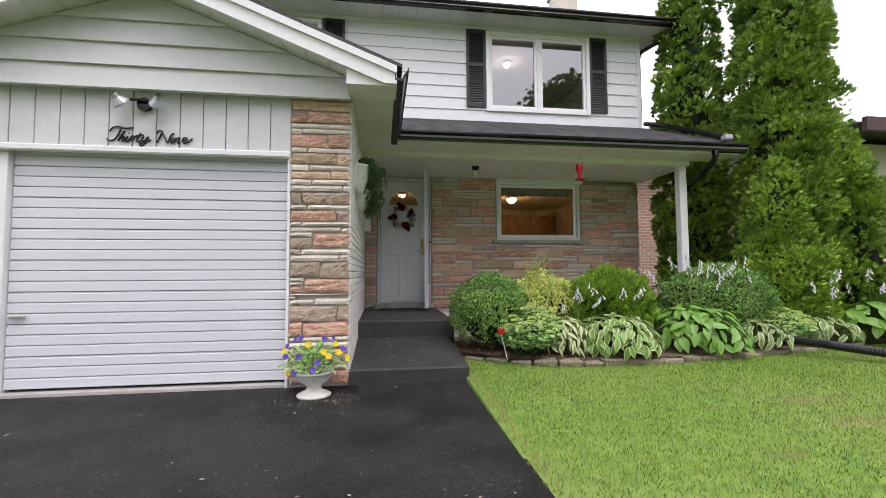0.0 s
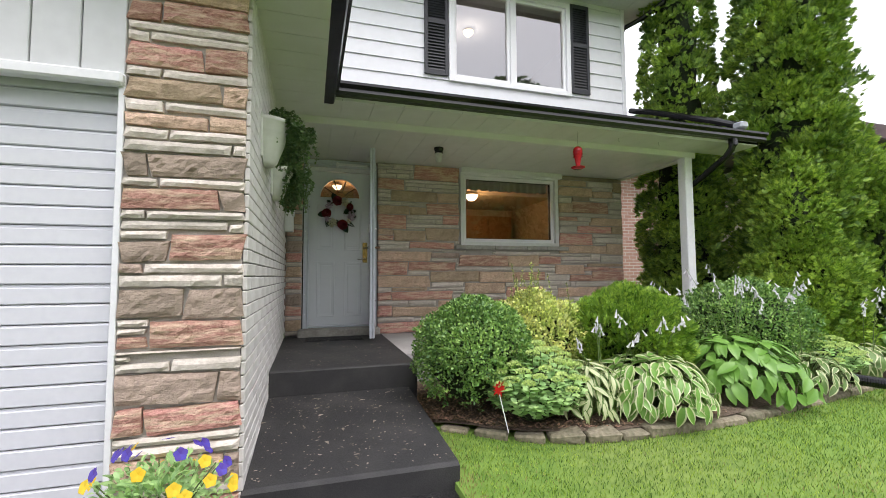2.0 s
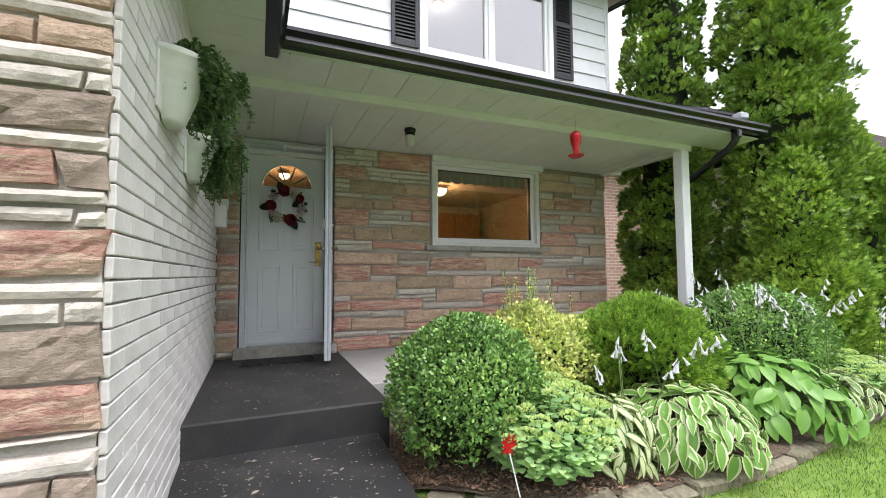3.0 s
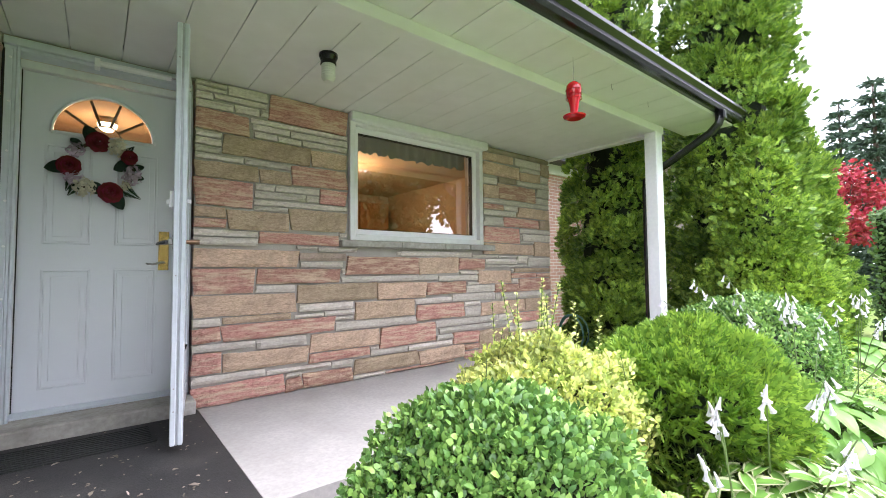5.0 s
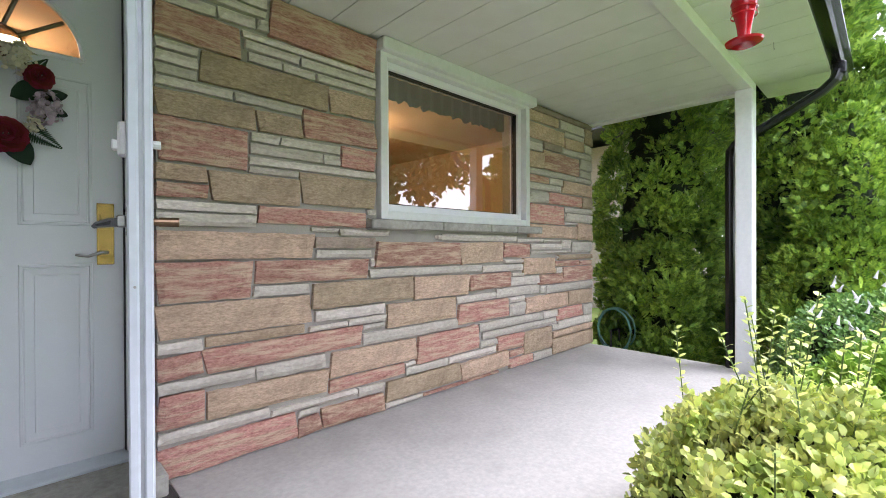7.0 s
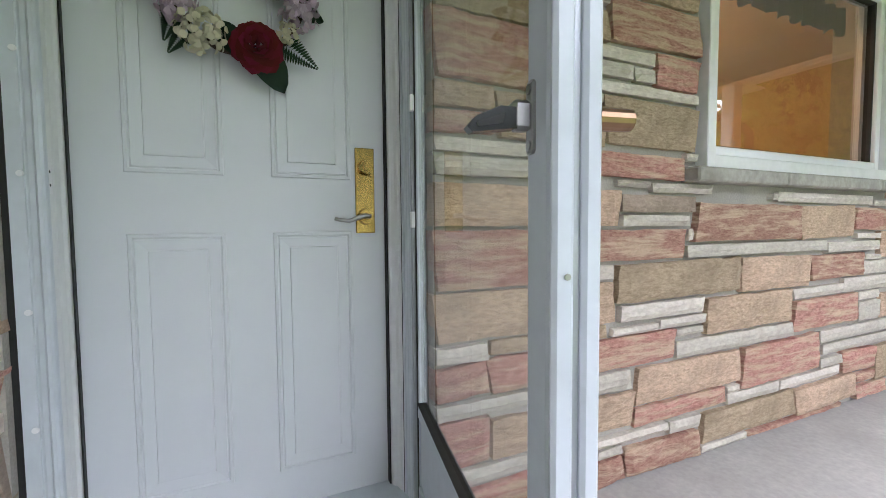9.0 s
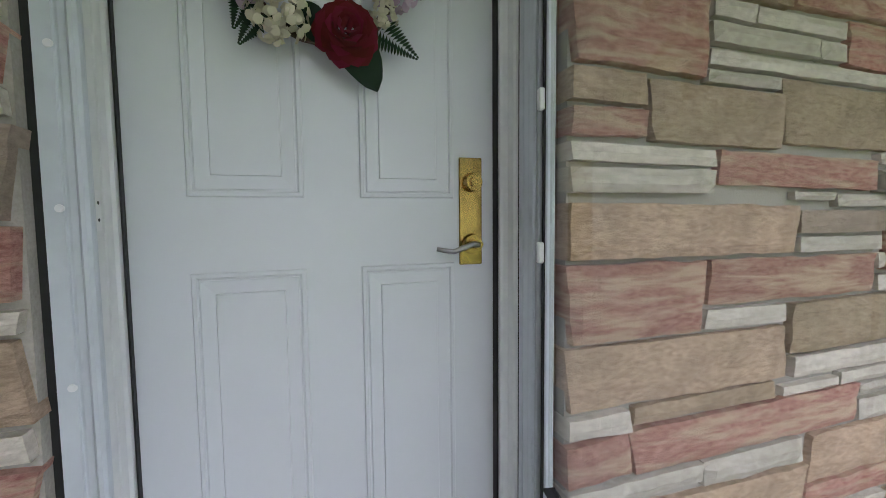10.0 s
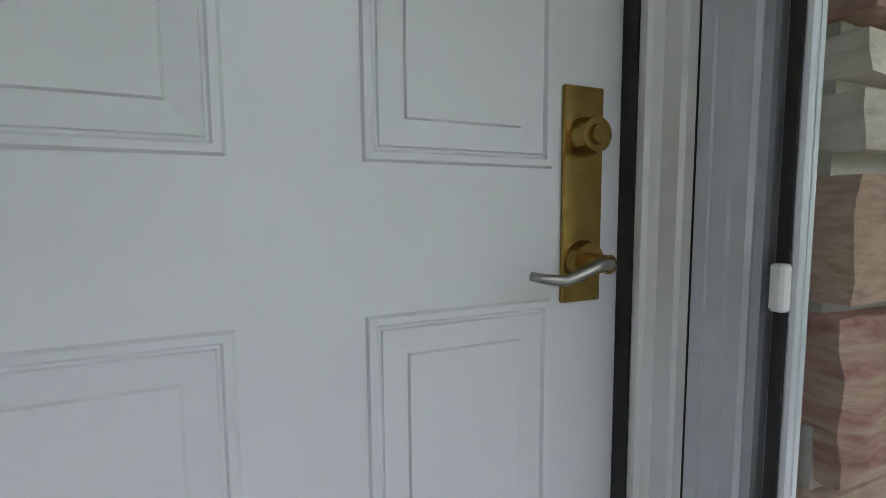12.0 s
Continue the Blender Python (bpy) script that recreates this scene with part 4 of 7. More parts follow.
for s, nm in ((1, "right"), (-1, "left")):
    bm = bmesh.new()
    e = GC + s * GH
    top = GC
    prism(bm, [(e - s * 0.11, 2.953), (e, 2.953), (e, 3.11), (top, rake(GC) + 0.2), (top, rake(GC))], "y", 3.93, 3.965)
    rb = structure("rake_board", bm, M["white"], "white sloping fascia along the garage gable", "fascia")
    part("crown_strip", prismed([(e, 3.045), (e, 3.112), (top, rake(GC) + 0.202), (top, rake(GC) + 0.125)], "y", 3.905, 3.93), M["white"], rb)
    bm = bmesh.new()
    n = 11
    for k in range(n):
        a, b = k / n, (k + 1) / n - 0.006 / GH
        xa, xb = e + (top - e) * a, e + (top - e) * b
        prism(bm, [(xa, rake(xa) + 0.03), (xa, rake(xa) + 0.045), (xb, rake(xb) + 0.045), (xb, rake(xb) + 0.03)], "y", 3.965, 4.27)
    structure("rake_soffit", bm, M["soffit"], "pale ribbed soffit under the gable overhang", "soffit")
    structure("roof_garage", prismed([(e + s * 0.05, 3.1), (e + s * 0.05, 3.13), (top, rake(top) + 0.24), (top, rake(top) + 0.203)], "y", 3.91, 7.8), M["shingle"], "dark grey shingle garage roof", "roof")
part("eave_return", prismed([(-0.33, 2.945), (0.128, 2.945), (0.128, 3.1), (-0.33, 3.1)], "y", 3.966, 4.3), M["white"], rb, "white boxed eave end")

# soffit of the garage eave and of the porch, ribbed panels in one mesh each
bm = bmesh.new()
y = 4.3
while y < 5.93:
    box(bm, -0.32, 0.11, y, y + 0.225, 2.955, 2.975)
    y += 0.23
structure("soffit_garage", bm, M["soffit"], "pale ribbed metal soffit of the garage eave", "soffit")
bm = bmesh.new()
x = -0.32
while x < 5.02:
    x1 = min(x + 0.265, 5.06)
    box(bm, x, x1 - 0.005, 6.5, WALL_Y + 0.02, 2.982, 3.0)
    x = x1
x = -0.32
while x < 5.5:
    x1 = min(x + 0.3, 5.52)
    box(bm, x, x1 - 0.006, 5.93, 6.4, 3.02, 3.035)
    x = x1
box(bm, -0.32, 5.06, 5.93, WALL_Y + 0.1, 3.036, 3.05)
structure("ceiling_porch", bm, M["soffit"], "pale green-white ribbed metal porch ceiling", "ceiling")
bm = bmesh.new()
box(bm, -0.32, 5.0, 6.4, 6.5, 2.945, 3.036, bevel=0.004)
box(bm, 4.95, 5.06, 6.5, WALL_Y + 0.1, 2.96, 3.036, bevel=0.004)
structure("porch_beam", bm, M["soffit"], "white painted beam along the porch ceiling", "beam")
structure("porch_post", boxed(4.80, 4.93, 6.385, 6.515, 0.2, 2.945, bevel=0.01), M["white"], "square white painted wooden porch post", "post")

# black gutters: an open profile with a rolled lip
def gutter_profile(s):
    return [(0, 0), (-0.085 * s, 0), (-0.1 * s, 0.03), (-0.095 * s, 0.06), (-0.13 * s, 0.09), (-0.13 * s, 0.115), (-0.118 * s, 0.115), (-0.118 * s, 0.095), (-0.08 * s, 0.05), (-0.07 * s, 0.02), (-0.012 * s, 0.02), (-0.012 * s, 0.125), (0, 0.125)]


gut = thing("gutter", (0, 0, 0), "glossy black metal gutter along the porch and garage eaves", "gutter")
part("porch_run", prismed([(5.945 + p[0], 3.05 + p[1]) for p in gutter_profile(1)], "x", 0.1, 5.57), M["black"], gut)
part("garage_run", prismed([(0.112 - p[0], 2.985 + p[1] * 1.1) for p in gutter_profile(1)], "y", 3.93, 5.95), M["black"], gut)
part("fascia_board", boxed(0.095, 5.54, 5.94, 5.965, 3.03, 3.18), M["black"], gut)
bm = bmesh.new()
box(bm, 5.0, 5.07, 5.83, 5.92, 2.96, 3.06, bevel=0.012)
part("outlet", bm, M["black"], gut)
bm = bmesh.new()
tube(bm, [(5.035, 5.875, 3.0), (5.035, 5.9, 2.93), (5.03, 5.97, 2.86), (4.99, 6.3, 2.66), (4.955, 6.52, 2.54), (4.95, 6.575, 2.47), (4.95, 6.58, 2.35), (4.95, 6.58, 0.3)], 0.04, 8)
part("downspout", bm, M["black"], gut, "black corrugated downspout beside the post")

# ---- porch roof ----
bm = bmesh.new()
courses = 15
for k in range(courses):
    f0, f1 = k / courses, (k + 1) / courses
    ya, yb = 5.9 + (7.82 - 5.9) * f0, 5.9 + (7.82 - 5.9) * f1
    za, zb = 3.165 + 0.89 * f0, 3.165 + 0.89 * f1
    xr0, xr1 = 5.6 - 0.3 * f0, 5.6 - 0.3 * f1
    x = 0.1 - 0.15 * (k % 2)
    while x < xr0:
        x1 = min(x + 0.32, xr0)
        lift = 0.012 + 0.003 * random.random()
        vs = [bm.verts.new(c) for c in ((x + 0.003, ya, za + lift), (x1 - 0.003, ya, za + lift), (min(x1 - 0.003, xr1), yb, zb + 0.003), (x + 0.003, yb, zb + 0.003), (x + 0.003, ya, za), (x1 - 0.003, ya, za))]
        bm.faces.new(vs[:4])
        bm.faces.new((vs[4], vs[5], vs[1], vs[0]))
        x = x1
structure("roof_porch", bm, M["shingle"], "dark grey asphalt shingle porch roof", "roof")
structure("roof_deck", prismed([(5.9, 3.12), (7.85, 4.02), (7.85, 4.06), (5.9, 3.17)], "x", 0.0, 5.28), M["black"], "roof boards under the porch shingles", "roof")
bm = bmesh.new()
tube(bm, [(5.12, 7.75, 4.12), (5.2, 7.4, 3.98), (5.36, 6.4, 3.5), (5.4, 6.1, 3.34)], 0.045, 10)
pipe = tagged(part("roof_drain_pipe", bm, M["black"]), "black drain pipe laid down the porch roof", "drain pipe")
bm = bmesh.new()
box(bm, 5.33, 5.46, 5.98, 6.12, 3.27, 3.36, bevel=0.02)
part("end_elbow", bm, M["greyalu"], pipe, "grey elbow at the pipe end")

# ---- upper storey ----
UP_Y = 7.80
WX0, WX1, WZ0, WZ1 = 1.96, 3.97, 4.27, 5.76
bm = bmesh.new()
for r in ((-6.0, -2.9, 3.0, 5.95), (-2.9, -1.12, 3.0, 4.4), (-2.9, -1.12, 5.74, 5.95), (-1.12, WX0, 3.0, 5.95), (WX0, WX1, 3.9, WZ0), (WX0, WX1, WZ1, 5.95), (WX1, 5.04, 3.9, 5.95)):
    box(bm, r[0], r[1], UP_Y + 0.01, UP_Y + 0.2, r[2], r[3])
up_wall = structure("wall_upper", bm, M["siding"], "white horizontal siding of the upper storey", "siding wall")
z = 4.03
while z < 5.88:
    z1 = min(z + 0.221, 5.9)
    spans = [(-6.0, 5.05)]
    if z1 > WZ0 + 0.02 and z < WZ1 - 0.02:
        spans = [(-6.0, WX0 + 0.01), (WX1 - 0.01, 5.05)]
    if z > 4.3 and z < 5.72:
        spans = [(-6.0, -2.85), (-1.15, spans[0][1])] + spans[1:]
    for a, b in spans:
        part("clapboard", prismed([(UP_Y + 0.012, z), (UP_Y - 0.022, z), (UP_Y - 0.02, z + 0.01), (UP_Y - 0.004, z1 + 0.004), (UP_Y + 0.012, z1 + 0.004)], "x", a, b), M["siding"], up_wall)
    z = z1
part("corner_post", boxed(5.0, 5.075, UP_Y - 0.03, UP_Y + 0.05, 4.02, 5.9, bevel=0.005), M["siding"], up_wall)
bm = bmesh.new()
x = -6.3
while x < 5.5:
    box(bm, x, min(x + 0.295, 5.52), 7.32, UP_Y + 0.02, 5.885, 5.9)
    x += 0.3
box(bm, 5.04, 5.5, UP_Y + 0.02, 14.2, 5.885, 5.9)
structure("soffit_upper", bm, M["gable"], "white ribbed soffit under the main roof", "soffit")
up_gut = thing("upper_gutter", (0, 0, 0), "black gutter along the main roof", "gutter")
part("run", prismed([(7.33 + p[0], 5.86 + p[1]) for p in gutter_profile(1)], "x", -6.3, 5.53), M["black"], up_gut)
bm = bmesh.new()
tube(bm, [(5.47, 7.27, 5.88), (5.46, 7.3, 5.8), (5.3, 7.6, 5.68), (5.14, 7.86, 5.62), (5.12, 7.9, 5.5), (5.12, 7.9, 4.2)], 0.04, 8)
part("downspout", bm, M["black"], up_gut)
bm = bmesh.new()
prism(bm, [(7.25, 5.97), (7.25, 6.0), (10.9, 7.35), (14.4, 6.0), (14.4, 5.9), (7.4, 5.9)], "x", -6.3, 5.55)
structure("roof_main", bm, M["shingle"], "dark grey shingle main roof", "roof")
chim = thing("chimney", (4.3, 9.6, 6.85), "pale brick chimney on the main roof", "chimney")
part("shaft", boxed(-0.25, 0.25, -0.25, 0.25, -0.4, 1.0, bevel=0.01), M["pale"], chim)
part("cap", boxed(-0.3, 0.3, -0.3, 0.3, 1.0, 1.08, bevel=0.01), M["concrete"], chim)


def ring_frame(name, x0, x1, z0, z1, y0, y1, t, mat, parent, label=""):
    bm = bmesh.new()
    box(bm, x0, x0 + t, y0, y1, z0, z1, bevel=0.004)
    box(bm, x1 - t, x1, y0, y1, z0, z1, bevel=0.004)
    box(bm, x0 + t - 0.004, x1 - t + 0.004, y0 + 0.001, y1 - 0.001, z0, z0 + t, bevel=0.004)
    box(bm, x0 + t - 0.004, x1 - t + 0.004, y0 + 0.001, y1 - 0.001, z1 - t, z1, bevel=0.004)
    return part(name, bm, mat, parent, label)


def pane_of(parent, x0, x1, z0, z1, y, mat):
    ob = part("pane", boxed(x0, x1, y, y + 0.006, z0, z1), [M["clear"], mat], parent, "clear reflecting glass pane")
    one_sided(ob, (0, -1, 0))
    return ob


def one_sided(ob, way):
    """Gives the gloss to the faces that look that way; the rest of the pane stays clear."""
    for f in ob.data.polygons:
        f.material_index = 1 if f.normal.dot(Vector(way)) > 0.5 else 0
    ob.visible_shadow = False


win_up = tagged(new("window_1"), "white vinyl two-light upper window between black shutters", "window", kind="structure")
ring_frame("casing", WX0 - 0.03, WX1 + 0.03, WZ0 - 0.03, WZ1 + 0.02, UP_Y - 0.05, UP_Y + 0.1, 0.075, M["upvc"], win_up)
mid = (WX0 + WX1) / 2
part("mullion", boxed(mid - 0.03, mid + 0.03, UP_Y - 0.035, UP_Y + 0.08, WZ0 + 0.045, WZ1 - 0.055), M["upvc"], win_up)
for a, b in ((WX0 + 0.045, mid - 0.03), (mid + 0.03, WX1 - 0.045)):
    sash = ring_frame("sash", a, b, WZ0 + 0.045, WZ1 - 0.055, UP_Y - 0.015, UP_Y + 0.05, 0.05, M["upvc"], win_up)
    pane_of(win_up, a + 0.045, b - 0.045, WZ0 + 0.09, WZ1 - 0.1, UP_Y + 0.02, M["pane_up"])
win_up2 = tagged(new("window_2"), "white vinyl upper window above the garage roof", "window", kind="structure")
ring_frame("casing", -2.93, -1.09, 4.37, 5.77, UP_Y - 0.05, UP_Y + 0.1, 0.075, M["upvc"], win_up2)
pane_of(win_up2, -2.86, -1.16, 4.44, 5.7, UP_Y + 0.02, M["pane_up"])


def louvred_shutter(x0, x1, z0, z1):
    s = thing("shutter", ((x0 + x1) / 2, UP_Y - 0.02, z0), "black louvred shutter beside the upper window", "shutter", "window shutters")
    w, h = (x1 - x0) / 2, z1 - z0
    for sx in (-1, 1):
        part("stile", boxed(min(sx * w, sx * (w - 0.05)), max(sx * w, sx * (w - 0.05)), -0.035, 0.0, 0, h, bevel=0.004), M["shutter"], s)
    for zz in (0.0, h * 0.52, h - 0.07):
        part("rail", boxed(-w + 0.05, w - 0.05, -0.033, 0.0, zz, zz + 0.07), M["shutter"], s)
    part("backing", boxed(-w + 0.05, w - 0.05, -0.006, -0.001, 0.07, h - 0.07), M["shutter"], s)
    for a, b in ((0.07, h * 0.52), (h * 0.52 + 0.07, h - 0.07)):
        n = 15
        for k in range(n):
            c = a + (b - a) * (k + 0.5) / n
            part("slat", prismed([(-0.028, c - 0.02), (-0.024, c - 0.022), (-0.006, c + 0.014), (-0.01, c + 0.016)], "x", -w + 0.05, w - 0.05), M["shutter"], s)
    return s


for a, b in ((1.555, 1.915), (4.0, 4.35), (-1.06, -0.68)):
    louvred_shutter(a, b, 4.3, 5.79)

# ---- porch window ----
win = tagged(new("window_3"), "white framed picture window in the stone wall", "window", kind="structure")
ring_frame("casing", 2.13, 3.78, 1.82, 2.93, 7.87, 8.05, 0.055, M["trim"], win)
part("head_mould", boxed(2.12, 3.83, 7.82, 8.0, 2.9, 2.982, bevel=0.01), M["trim"], win)
ring_frame("sash", 2.185, 3.725, 1.875, 2.875, 7.925, 8.02, 0.05, M["upvc"], win)
ring_frame("gasket", 2.23, 3.68, 1.92, 2.83, 7.945, 8.0, 0.012, M["rubber"], win)
pane_of(win, 2.24, 3.67, 1.93, 2.82, 7.965, M["pane"])
stone_sill = tagged(new("window_sill"), "grey stone sill in pieces below the porch window", "window sill", kind="structure")
for a, b in ((2.04, 2.66), (2.665, 3.2), (3.205, 3.55), (3.555, 3.94)):
    part("sill_stone", boxed(a, b, 7.84, 8.1, 1.757, 1.818, bevel=0.008), M["sill"], stone_sill)

# ---- front door ----
fd = tagged(new("door_1"), "white six-panel style front door with a fanlight, closed", "front door", kind="structure")
DX0, DX1, DZ0, DZ1, DY = -0.022, 0.818, 0.69, 2.845, 8.12
fan_c, fan_z, fan_r = (DX0 + DX1) / 2, 2.475, 0.28
bm = bmesh.new()
seg = 20
inner = []
arc = [(fan_c + fan_r * math.cos(math.pi * k / seg), fan_z + fan_r * math.sin(math.pi * k / seg)) for k in range(seg + 1)]
top = [(fan_c + min(max(math.cos(math.pi * k / seg) * 0.72, -0.42), 0.42), fan_z + min(math.sin(math.pi * k / seg) * 0.72, DZ1 - fan_z)) for k in range(seg + 1)]
for yy in (DY, DY + 0.045):
    va = [bm.verts.new((p[0], yy, p[1])) for p in arc]
    vt = [bm.verts.new((p[0], yy, p[1])) for p in top]
    for k in range(seg):
        bm.faces.new((va[k], va[k + 1], vt[k + 1], vt[k]))
    inner.append(va)
for k in range(seg):
    bm.faces.new((inner[0][k], inner[0][k + 1], inner[1][k + 1], inner[1][k]))
box(bm, DX0, DX1, DY, DY + 0.045, DZ0, fan_z)
slab = part("slab", bm, M["doorpaint"], fd)


def door_panel(x0, x1, z0, z1):
    """A raised panel: mitred bead, flat margin and lifted field."""
    bm = bmesh.new()
    rings = []
    for inset, out in ((0.0, -0.001), (0.0035, 0.005), (0.011, 0.0054), (0.0145, 0.0006), (0.017, 0.0006), (0.0185, 0.0042), (0.046, 0.001), (0.048, 0.0006), (0.05, 0.0048), (0.053, 0.005)):
        rings.append([bm.verts.new((x, DY - out, z)) for x, z in ((x0 + inset, z0 + inset), (x1 - inset, z0 + inset), (x1 - inset, z1 - inset), (x0 + inset, z1 - inset))])
    for a, b in zip(rings, rings[1:]):
        for k in range(4):
            bm.faces.new((a[k], a[(k + 1) % 4], b[(k + 1) % 4], b[k]))
    bm.faces.new(rings[-1])
    return part("panel", bm, M["doorpaint"], fd)


for a, b in ((0.09, 0.334), (0.462, 0.706)):
    door_panel(a, b, 0.81, 1.572)
    door_panel(a, b, 1.738, 2.39)
bm = bmesh.new()
for k in range(seg):
    p, q = arc[k], arc[k + 1]
    tube(bm, [(p[0], DY - 0.004, p[1]), (q[0], DY - 0.004, q[1])], 0.012, 6)
tube(bm, [(arc[0][0], DY - 0.004, fan_z), (arc[-1][0], DY - 0.004, fan_z)], 0.012, 6)
part("fanlight_rim", bm, M["doorpaint"], fd)
bm = bmesh.new()
for a in (36, 72, 108, 144):
    tube(bm, [(fan_c + 0.09 * math.cos(radians(a)), DY + 0.012, fan_z + 0.09 * math.sin(radians(a))), (fan_c + 0.265 * math.cos(radians(a)), DY + 0.012, fan_z + 0.265 * math.sin(radians(a)))], 0.009, 6)
tube(bm, [(fan_c + 0.09 * math.cos(math.pi * k / 10), DY + 0.012, fan_z + 0.09 * math.sin(math.pi * k / 10)) for k in range(11)], 0.004, 6)
part("came", bm, M["lead"], fd, "gilt spokes of the fanlight")
bm = bmesh.new()
vs = [bm.verts.new((p[0], DY + 0.022, p[1])) for p in arc]
bm.faces.new(vs)
bmesh.ops.solidify(bm, geom=bm.faces[:], thickness=0.005)
ob = part("fan_pane", bm, [M["clear"], M["pane"]], fd, "clear half-round glass")
one_sided(ob, (0, -1, 0))
plate = part("lock_plate", boxed(0.72, 0.784, DY - 0.006, DY + 0.001, 1.564, 1.845, bevel=0.002), M["brass"], fd, "polished brass lock plate")


def disc_y(bm, x, z, y0, y1, r0, r1, seg=20):
    tube(bm, [(x, y0, z), (x, y1, z)], r0, seg, r1)


bm = bmesh.new()
disc_y(bm, 0.753, 1.78, DY - 0.006, DY - 0.03, 0.026, 0.022)
disc_y(bm, 0.753, 1.78, DY - 0.03, DY - 0.036, 0.013, 0.012)
part("deadbolt", bm, M["brass"], plate, smooth=False)
bm = bmesh.new()
disc_y(bm, 0.753, 1.619, DY - 0.006, DY - 0.02, 0.028, 0.024)
disc_y(bm, 0.753, 1.619, DY - 0.02, DY - 0.055, 0.012, 0.012)
part("rosette", bm, M["brass"], plate)
bm = bmesh.new()
tube(bm, [(0.755, DY - 0.052, 1.619), (0.735, DY - 0.06, 1.621), (0.71, DY - 0.062, 1.613), (0.685, DY - 0.06, 1.604), (0.66, DY - 0.056, 1.607), (0.642, DY - 0.05, 1.611)], 0.0085, 8, 0.0055)
part("lever", bm, M["steel"], plate, "curved satin lever", smooth=True)

fr = tagged(new("door_frame_1"), "white wooden door frame with aluminium storm door channel", "door frame", kind="structure")
part("jamb", prismed([(-0.085, 7.985), (-0.043, 7.985), (-0.039, 7.99), (-0.034, 8.04), (-0.038, 8.044), (-0.034, 8.05), (-0.031, 8.075), (-0.034, 8.08), (-0.0275, 8.09), (-0.0275, 8.2), (-0.085, 8.2)], "z", 0.675, 2.87), M["white"], fr, "chipped white wooden jamb")
part("jamb", prismed([(0.823, 8.2), (0.823, 8.084), (0.83, 8.08), (0.834, 8.074), (0.838, 8.07), (0.84, 8.046), (0.846, 8.042), (0.846, 8.03), (0.878, 8.03), (0.878, 8.2)], "z", 0.675, 2.87), M["white"], fr, "cream white wooden jamb")
part("head_jamb", boxed(-0.06, 0.878, 8.08, 8.2, 2.85, 2.9), M["white"], fr)
part("channel", prismed([(-0.085, 7.95), (-0.057, 7.95), (-0.055, 7.954), (-0.053, 7.954), (-0.048, 7.951), (-0.038, 7.951), (-0.036, 7.946), (-0.031, 7.941), (-0.024, 7.941), (-0.019, 7.946), (-0.017, 7.955), (-0.0185, 7.966), (-0.03, 7.972), (-0.085, 7.972)], "z", 0.66, 2.93), M["alu"], fr)
part("side_seal", boxed(-0.085, -0.036, 7.972, 7.985, 0.66, 2.93), M["greyalu"], fr)
# black strip painted in as the shade between stone and channel
part("side_gap", boxed(-0.101, -0.086, 7.955, 8.0, 0.66, 2.93), M["rubber"], fr)
part("channel", prismed([(0.878, 8.028), (0.848, 8.028), (0.8485, 8.012), (0.851, 8.01), (0.8505, 7.99), (0.852, 7.985), (0.8505, 7.968), (0.854, 7.963), (0.878, 7.963)], "z", 0.66, 2.93), M["alu"], fr)
# thin black strip standing in for the shaded groove beside the jamb
part("groove", boxed(0.8465, 0.85, 8.0285, 8.032, 0.66, 2.93), M["rubber"], fr)
part("hinge_rail", prismed([(0.856, 7.9625), (0.856, 7.952), (0.862, 7.95), (0.9, 7.95), (0.9, 7.9625)], "z", 0.66, 2.93), M["greyalu"], fr)
part("head_channel", boxed(-0.091, 0.882, 7.95, 8.08, 2.9, 2.96, bevel=0.004), M["alu"], fr)
part("head_strip", boxed(-0.091, 0.882, 7.92, 7.95, 2.92, 2.968, bevel=0.004), M["alu"], fr)
part("weatherstrip", boxed(0.8185, 0.8225, 8.095, 8.14, 0.69, 2.845), M["rubber"], fr)
part("weatherstrip", boxed(-0.0265, -0.0225, 8.105, 8.14, 0.69, 2.845), M["rubber"], fr)
# dark strip added on the jamb to paint the shaded gap behind the channel
part("dirty_gap", boxed(-0.0385, -0.0335, 7.985, 8.004, 0.68, 2.88), M["lead"], fr, "dark strip painted as the shade of the gap beside the channel")
sk = part("strike", prismed([(-0.0375, 8.006), (-0.0325, 8.006), (-0.031, 8.024), (-0.035, 8.024)], "z", 1.67, 1.745), M["upvc"], fr, "small white latch strike")
for zz in (1.69, 1.722):
    bm = bmesh.new()
    tube(bm, [(-0.033, 8.015, zz), (-0.0312, 8.015, zz)], 0.0035, 8)
    part("screw_hole", bm, M["rubber"], sk)
for zz in (0.86, 1.13, 1.4, 1.71, 1.98, 2.28, 2.58, 2.85):
    bm = bmesh.new()
    disc_y(bm, -0.063, zz, 7.951, 7.9475, 0.0075, 0.0065, 14)
    part("screw", bm, M["upvc"], fr)
part("tread", boxed(-0.06, 0.878, 7.99, 8.16, 0.675, 0.69, bevel=0.003), M["alu"], fr)

# the storm door, swung out nearly square to the wall
sd = thing("storm_door", (0.876, 7.945, 0.63), "white aluminium storm door with glass, standing half open", "storm door")
sd.rotation_euler = (0, 0, math.atan2(7.07 - 7.945, 0.703 - 0.876))
SW, SH = 0.885, 2.3
part("stile", boxed(0.0, 0.025, -0.011, 0.011, 0, SH, bevel=0.003), M["alu"], sd)
part("hinge_seal", boxed(0.006, 0.02, -0.014, -0.011, 0, SH), M["rubber"], sd)
part("stile", boxed(SW - 0.055, SW, -0.017, 0.044, 0, SH, bevel=0.004), M["alu"], sd)
part("edge_groove", boxed(SW, SW + 0.005, 0.01, 0.02, 0, SH), M["greyalu"], sd)
